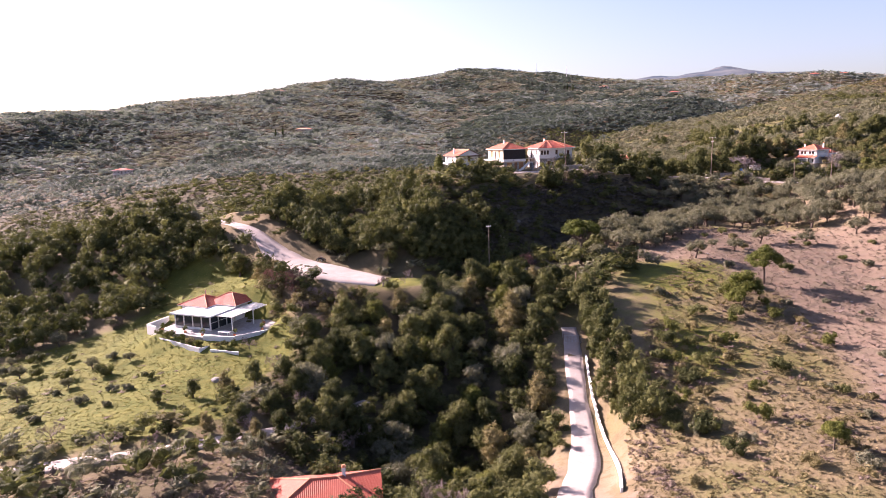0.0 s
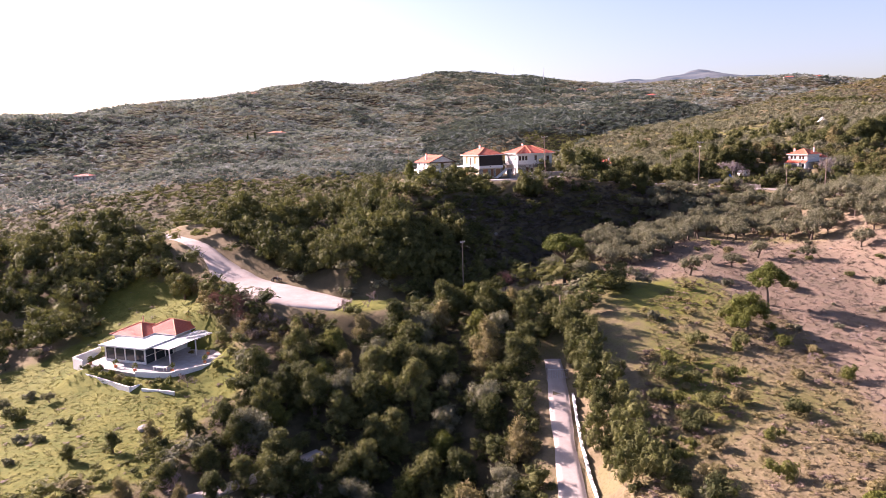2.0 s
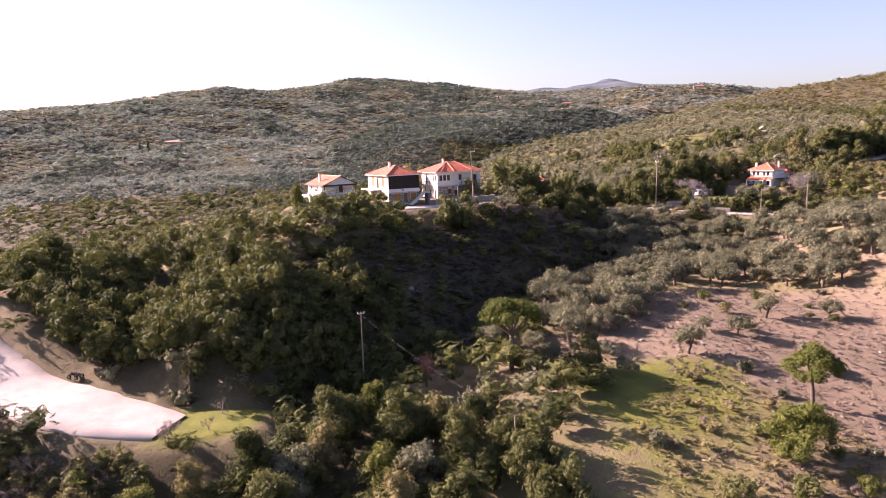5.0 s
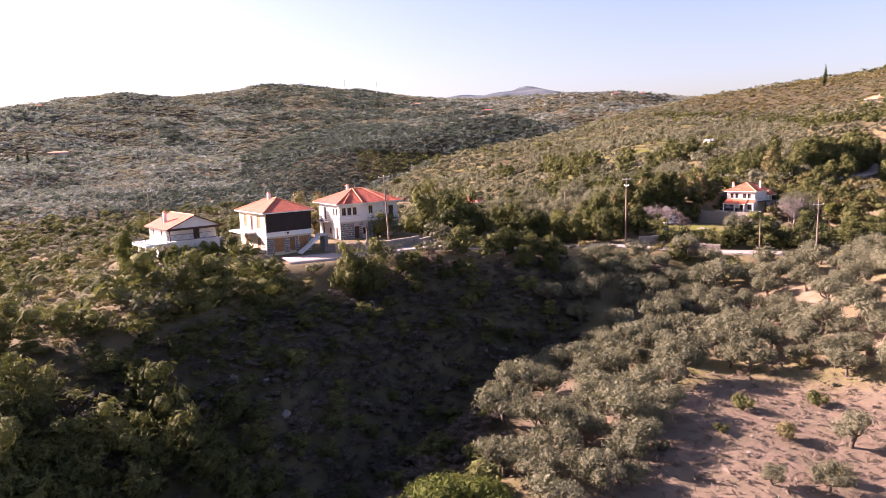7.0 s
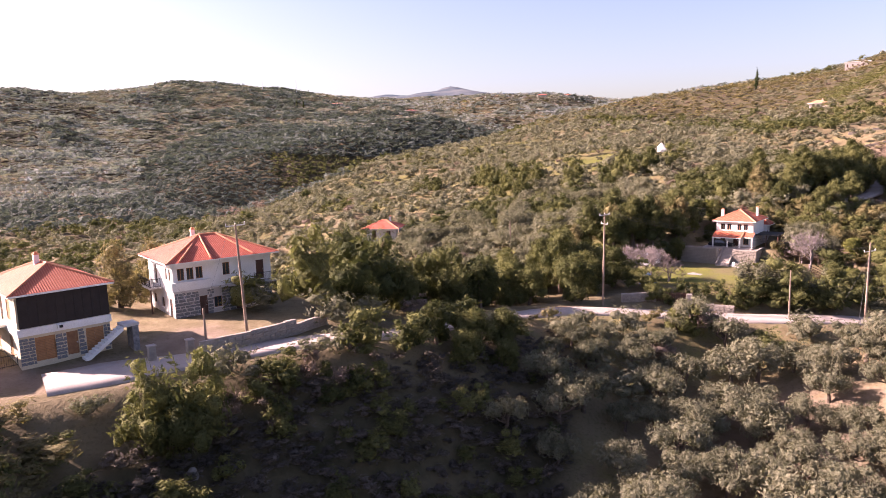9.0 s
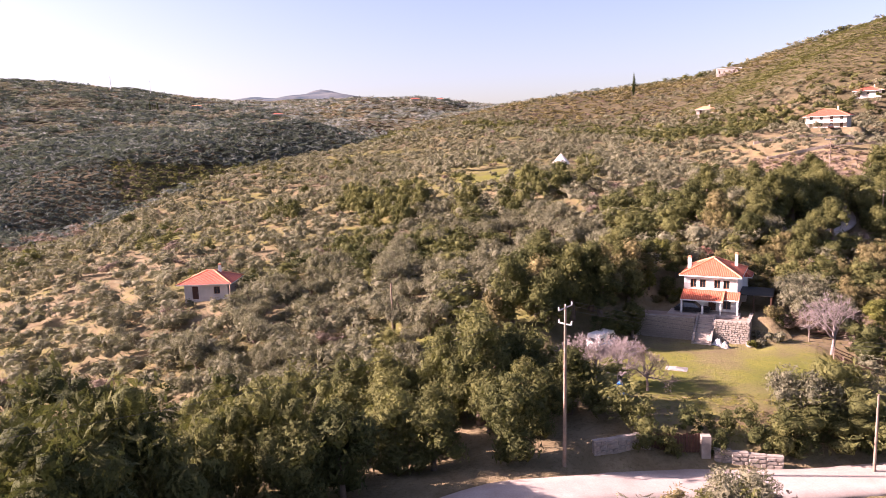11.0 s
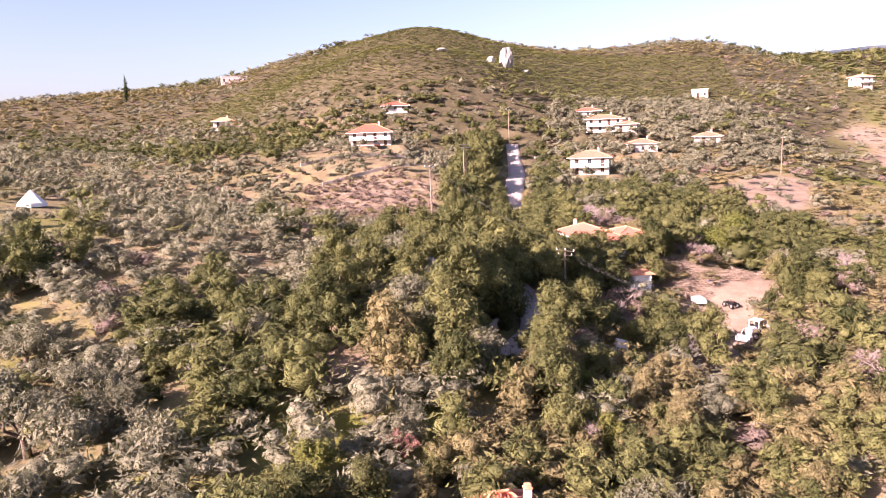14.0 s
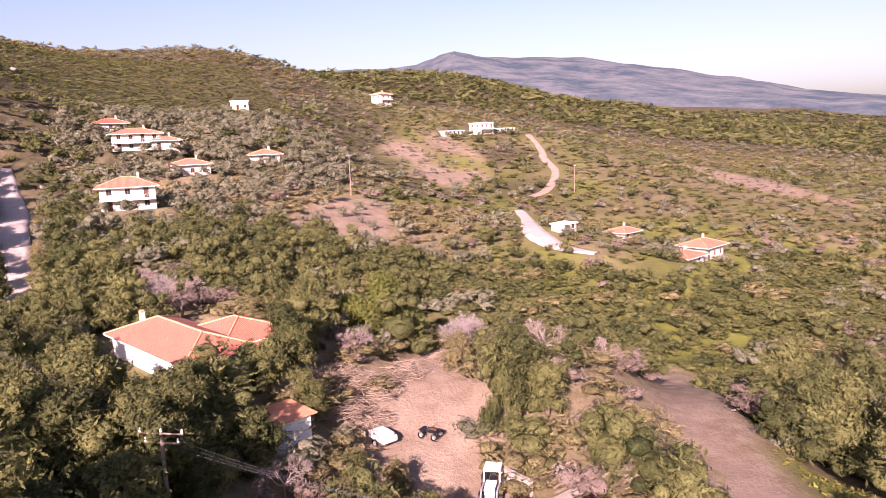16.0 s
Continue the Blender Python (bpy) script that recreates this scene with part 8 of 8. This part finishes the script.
digger_z = level_at(178.6, 222.2)
t = thing("tractor", "small pale tractor with a front loader in the yard", "tractor", pose(178.6, 222.2, digger_z, 0, 0, 150))
part("chassis", boxes("chassis", M_METAL, (-1.3, -0.35, 0.5, 1.5, 0.35, 0.85)), t)
part("bonnet", boxes("bonnet", M_WHITE, (0.35, -0.38, 0.86, 1.6, 0.38, 1.3)), t)
part("cab", boxes("cab", M_WHITE, (-1.0, -0.6, 1.9, 0.3, 0.6, 2.0), (-1.0, -0.6, 0.86, -0.92, -0.52, 1.9), (-1.0, 0.52, 0.86, -0.92, 0.6, 1.9), (0.22, -0.6, 0.86, 0.3, -0.52, 1.9), (0.22, 0.52, 0.86, 0.3, 0.6, 1.9)), t)
part("seat", boxes("seat", M_IRON, (-0.7, -0.25, 0.86, -0.2, 0.25, 1.1), (-0.75, -0.25, 1.1, -0.66, 0.25, 1.5)), t)
part("loader_arm", rod("loader_arm", M_METAL, ([(0.2, -0.55, 1.1), (1.6, -0.55, 1.2), (2.3, -0.55, 0.5)], 0.07), ([(0.2, 0.55, 1.1), (1.6, 0.55, 1.2), (2.3, 0.55, 0.5)], 0.07), sides=4), t)
part("bucket", boxes("bucket", M_METAL, (2.2, -0.85, 0.1, 2.3, 0.85, 0.7), (2.3, -0.85, 0.1, 2.9, 0.85, 0.17), (2.3, -0.85, 0.17, 2.85, -0.79, 0.6), (2.3, 0.79, 0.17, 2.85, 0.85, 0.6)), t)
for y in (-0.7, 0.7):
    wheel(t, -0.75, y, 0.62, 0.34)
    wheel(t, 1.15, y, 0.4, 0.24)


def quad_bike(x, y, turn, label, z=None):
    q = thing("quad_bike", label, "quad bike", pose(x, y, level_at(x, y) + 0.1, 0, 0, turn), "parked vehicles")
    part("body", boxes("body", M_IRON, (-0.6, -0.2, 0.45, 0.65, 0.2, 0.72), (-0.85, -0.42, 0.6, -0.3, 0.42, 0.66), (0.35, -0.42, 0.58, 0.9, 0.42, 0.64)), q)
    part("saddle", boxes("saddle", M_DARKWOOD, (-0.6, -0.16, 0.72, 0.1, 0.16, 0.84)), q)
    part("handlebar", rod("handlebar", M_METAL, ([(0.35, 0, 0.7), (0.2, 0, 1.05)], 0.03), ([(0.15, -0.38, 1.08), (0.15, 0.38, 1.08)], 0.022), sides=4), q)
    for a in (-0.6, 0.6):
        for b in (-0.48, 0.48):
            wheel(q, a, b, 0.28, 0.2)


quad_bike(186.1, 224.4, 40, "dark quad bike standing in the yard")
quad_bike(-27.3, 150.3, -30, "dark quad bike at the road edge")

trailer = thing("trailer", "small white two-wheeled trailer in the yard", "trailer", pose(186.6, 228.2, level_at(186.6, 228.2), 0, 0, 20))
part("bed", boxes("bed", M_GREYWALL, (-1.1, -0.65, 0.5, 1.1, 0.65, 0.56), (-1.1, -0.65, 0.56, 1.1, -0.61, 0.95), (-1.1, 0.61, 0.56, 1.1, 0.65, 0.95), (-1.1, -0.61, 0.56, -1.06, 0.61, 0.95), (1.06, -0.61, 0.56, 1.1, 0.61, 0.95)), trailer)
part("load", boxes("load", M_GREYWALL, (-0.9, -0.5, 0.56, 0.7, 0.5, 1.15)), trailer)
part("drawbar", rod("drawbar", M_METAL, ([(1.1, 0, 0.5), (2.0, 0, 0.45)], 0.04), sides=4), trailer)
for y in (-0.74, 0.74):
    wheel(trailer, 0, y, 0.3)
pal = thing("pallet_fence", "upright pallets as a makeshift fence", "fence", pose(187.6, 230.2, level_at(187.6, 230.2), 0, 0, 20))
for k in range(12):
    part("slat", boxes("slat", M_POLE, (-1.6 + 0.27 * k, -0.02, 0.1, -1.46 + 0.27 * k, 0.02, 1.1)), pal)
part("rail", boxes("rail", M_POLE, (-1.65, 0.021, 0.3, 1.6, 0.07, 0.4), (-1.65, 0.021, 0.85, 1.6, 0.07, 0.95)), pal)

sign = thing("roadside_board", "blank white board on two posts by the road", "sign", pose(163.2, 235.5, 24.5 - 2.0, 0, 0, 55))
part("board", boxes("board", M_WHITE, (-0.75, -0.03, 1.4, 0.75, 0.03, 2.3)), sign)
for x in (-0.6, 0.6):
    part("post", boxes("post", M_METAL, (x - 0.04, 0.031, -1.5, x + 0.04, 0.11, 2.3)), sign)

tent = thing("tent", "white canvas tent in the olive grove", "tent", pose(191, 345, level_at(191, 345)))
part("canvas", mesh_from("canvas", [(2.6 * math.cos(k * 0.7854), 2.6 * math.sin(k * 0.7854), 0.0) for k in range(8)] + [(2.4 * math.cos(k * 0.7854), 2.4 * math.sin(k * 0.7854), 0.7) for k in range(8)] + [(0, 0, 3.2)], [(k, (k + 1) % 8, 8 + (k + 1) % 8, 8 + k) for k in range(8)] + [(8 + k, 8 + (k + 1) % 8, 16) for k in range(8)], M_WHITE), tent)
part("pole", rod("pole", M_POLE, ([(0, 0, 0), (0, 0, 3.4)], 0.04)), tent)


draped("tarpaulin", "bright blue tarpaulin thrown over a heap", 95.6, 225.4, 2.4, 2.0, 1.7, M_PLASTIC_BLUE, 1)
draped("tarpaulin", "pale sheet lying beside the bare tree", 163.5, 227.3, 3.2, 1.8, 0.5, M_WHITE, 2)
draped("tarpaulin", "blue sheet beside the yard heap", 193.3, 227.0, 0.9, 0.8, 0.8, M_PLASTIC_BLUE, 3)
draped("stone_slab", "pale flat slab lying on the lawn", 106.8, 228.4, 2.2, 1.4, 0.25, M_ROCK, 4)

shed = thing("shed", "small white shed with a rusty lean-to roof", "shed", pose(185.4, 235.8, level_at(185.4, 235.8), 0, 0, 25))
room(shed, -1.6, -1.4, 1.6, 1.4, -0.3, 2.1, M_WHITE, front=((0.9, 0.35, 0.9, 1.9, "door"),))
part("roof", boxes("roof", M_RIDGE, (-1.9, -1.8, 2.1, 1.9, 1.8, 2.2)), shed, "rusty sheet roof")
ruin = thing("ruined_pen", "broken rubble pen with loose boards", "ruin", pose(178.0, 218.6, level_at(178.0, 218.6), 0, 0, 20))
for a, b, hgt in (((-3, -1.8), (2.6, -1.8), 0.8), ((2.6, -1.8), (2.6, 1.8), 1.3), ((-3, 1.8), (-3, -1.8), 0.6), ((2.6, 1.8), (-0.5, 1.8), 0.9)):
    wall(ruin, a, b, -0.5, hgt, M_STONE, (), 0.35)
for k in range(7):
    part("board", boxes("board", M_POLE, (-2.4 + 0.6 * k, -1.5, 0.55 + 0.05 * k, -2.2 + 0.6 * k, 1.2, 0.6 + 0.05 * k)), ruin, at=Matrix.Rotation(radians(12 * math.sin(k * 2.0)), 4, "Z"))


def brush_pile(x, y, w, h, seed, mat=None):
    """A heap of cut branches."""
    rng = np.random.default_rng(seed)
    runs = []
    for _ in range(300):
        a, r = rng.uniform(0, 6.283), math.sqrt(rng.uniform(0, 1)) * w / 2
        p = np.array([r * math.cos(a), r * math.sin(a), max(0.03, h * (1 - (2 * r / w) ** 1.6) * rng.uniform(0.3, 1.0))])
        q = ball_points(rng, 1)[0] * (0.5, 0.5, 0.22) * rng.uniform(0.8, 2.0)
        runs.append(([p - q, p + q * 0.2 + rng.normal(size=3) * 0.08, p + q], [0.03, 0.022, 0.008]))
    ob = tagged(new("brush_pile", rod("brush_pile", mat or M_STICKS, *runs, sides=3)), "heap of pale cut branches in the yard", "brush pile", "brush piles")
    ob.matrix_basis = pose(x, y, level_at(x, y))


for k, (x, y, w, h) in enumerate(((194.2, 230.3, 5.5, 1.5), (193.6, 227.8, 6, 1.7), (190.3, 228.6, 5, 1.3), (197.2, 223.6, 5, 1.4), (190.2, 231.2, 4.5, 1.1), (199.3, 218.3, 4, 1.2), (203.6, 228.1, 4.5, 1.2), (175.0, 212.0, 2.5, 0.7), (170.5, 215.0, 2.0, 0.6))):
    brush_pile(x, y, w, h, 600 + k)


# ---- rocks ----
def rock(x, y, w, h, seed, label, mat=None, name="boulder", sink=0.3):
    rng = np.random.default_rng(seed)
    bm = bmesh.new()
    bmesh.ops.create_icosphere(bm, subdivisions=3, radius=1.0)
    off = Vector(rng.uniform(-50, 50, 3))
    for v in bm.verts:
        n1, n2 = noise.noise(v.co * 1.1 + off), noise.noise(v.co * 3.3 + off)
        v.co *= 1 + 0.45 * n1 + 0.2 * n2
        v.co.x *= w / 2
        v.co.y *= w / 2
        v.co.z *= h / 2
    me = bpy.data.meshes.new(name)
    bm.to_mesh(me)
    bm.free()
    me.materials.append(mat or M_ROCK)
    ob = tagged(new(name, me), label, "rock", "rocks")
    ob.matrix_basis = pose(x, y, level_at(x, y) + h * (0.5 - sink), 0, 0, float(rng.uniform(0, 360)))
    return ob


rock(156.6, 252.7, 2.2, 5.0, 701, "tall pale rock rising above the trees", sink=0.1)
rock(158.4, 251.0, 2.0, 3.4, 702, "pale rock beside a taller one")
rock(136.4, 238.6, 1.7, 1.9, 703, "rounded boulder behind the white house", M_STONE)
rock(120.4, 229.6, 0.9, 0.7, 704, "pale boulder at the foot of the steps")
rock(122.3, 229.0, 0.7, 0.5, 705, "pale boulder on the lawn")
rock(424, 313, 6, 11, 706, "white limestone crag on the hillside", sink=0.15)
rock(418, 319, 4, 4, 707, "grey limestone crag beside a white one")
rock(432, 306, 4, 2, 708, "grey limestone outcrop on the hillside")
rock(404, 338, 6, 2, 709, "pale outcrop on the hillside")
rock(-36, 104, 1.6, 0.9, 710, "grey stone slab on the meadow edge")
rock(-73, 150, 4.5, 3.2, 711, "pale domed rock at the wood edge")
rock(209.5, 218.5, 2.2, 1.4, 712, "white stone by the yard")
rng = np.random.default_rng(77)
for k in range(34):
    x, y = rng.uniform(8, 50), rng.uniform(154, 198)
    if inside(np.array([x]), np.array([y]), CLIFF)[0]:
        s = rng.uniform(0.35, 1.0)
        rock(x, y, s, s * rng.uniform(0.6, 1.3), 720 + k, "grey rock jutting from the steep bank", M_CLIFF, "outcrop", 0.35)
for k in range(40):
    x, y = rng.uniform(40, 100), rng.uniform(70, 160)
    if inside(np.array([x]), np.array([y]), BARE_SLOPE)[0]:
        s = rng.uniform(0.25, 0.6)
        rock(x, y, s, s * 0.7, 770 + k, "loose stone on the bare slope", None, "stone", 0.3)

single(cypress(78, 16, 3.6), 442.7, 557.7)
single(cypress(79, 11, 3.0), 436, 552)
for k, (x, y, s) in enumerate(((-205, 880, 1.0), (-215, 885, 0.8), (250, 1480, 1.3), (262, 1482, 1.2))):
    single(cypress(90 + k, 16, 4.5), x, y, 0, s)
for k, (x, y) in enumerate(((232, 1850), (312, 1860))):
    m = thing("mast", "thin lattice mast on the far ridge", "mast", pose(x, y, level_at(x, y)))
    part("shaft", rod("shaft", M_METAL, ([(0, 0, -1), (0, 0, 34)], [0.9, 0.4]), sides=4), m)
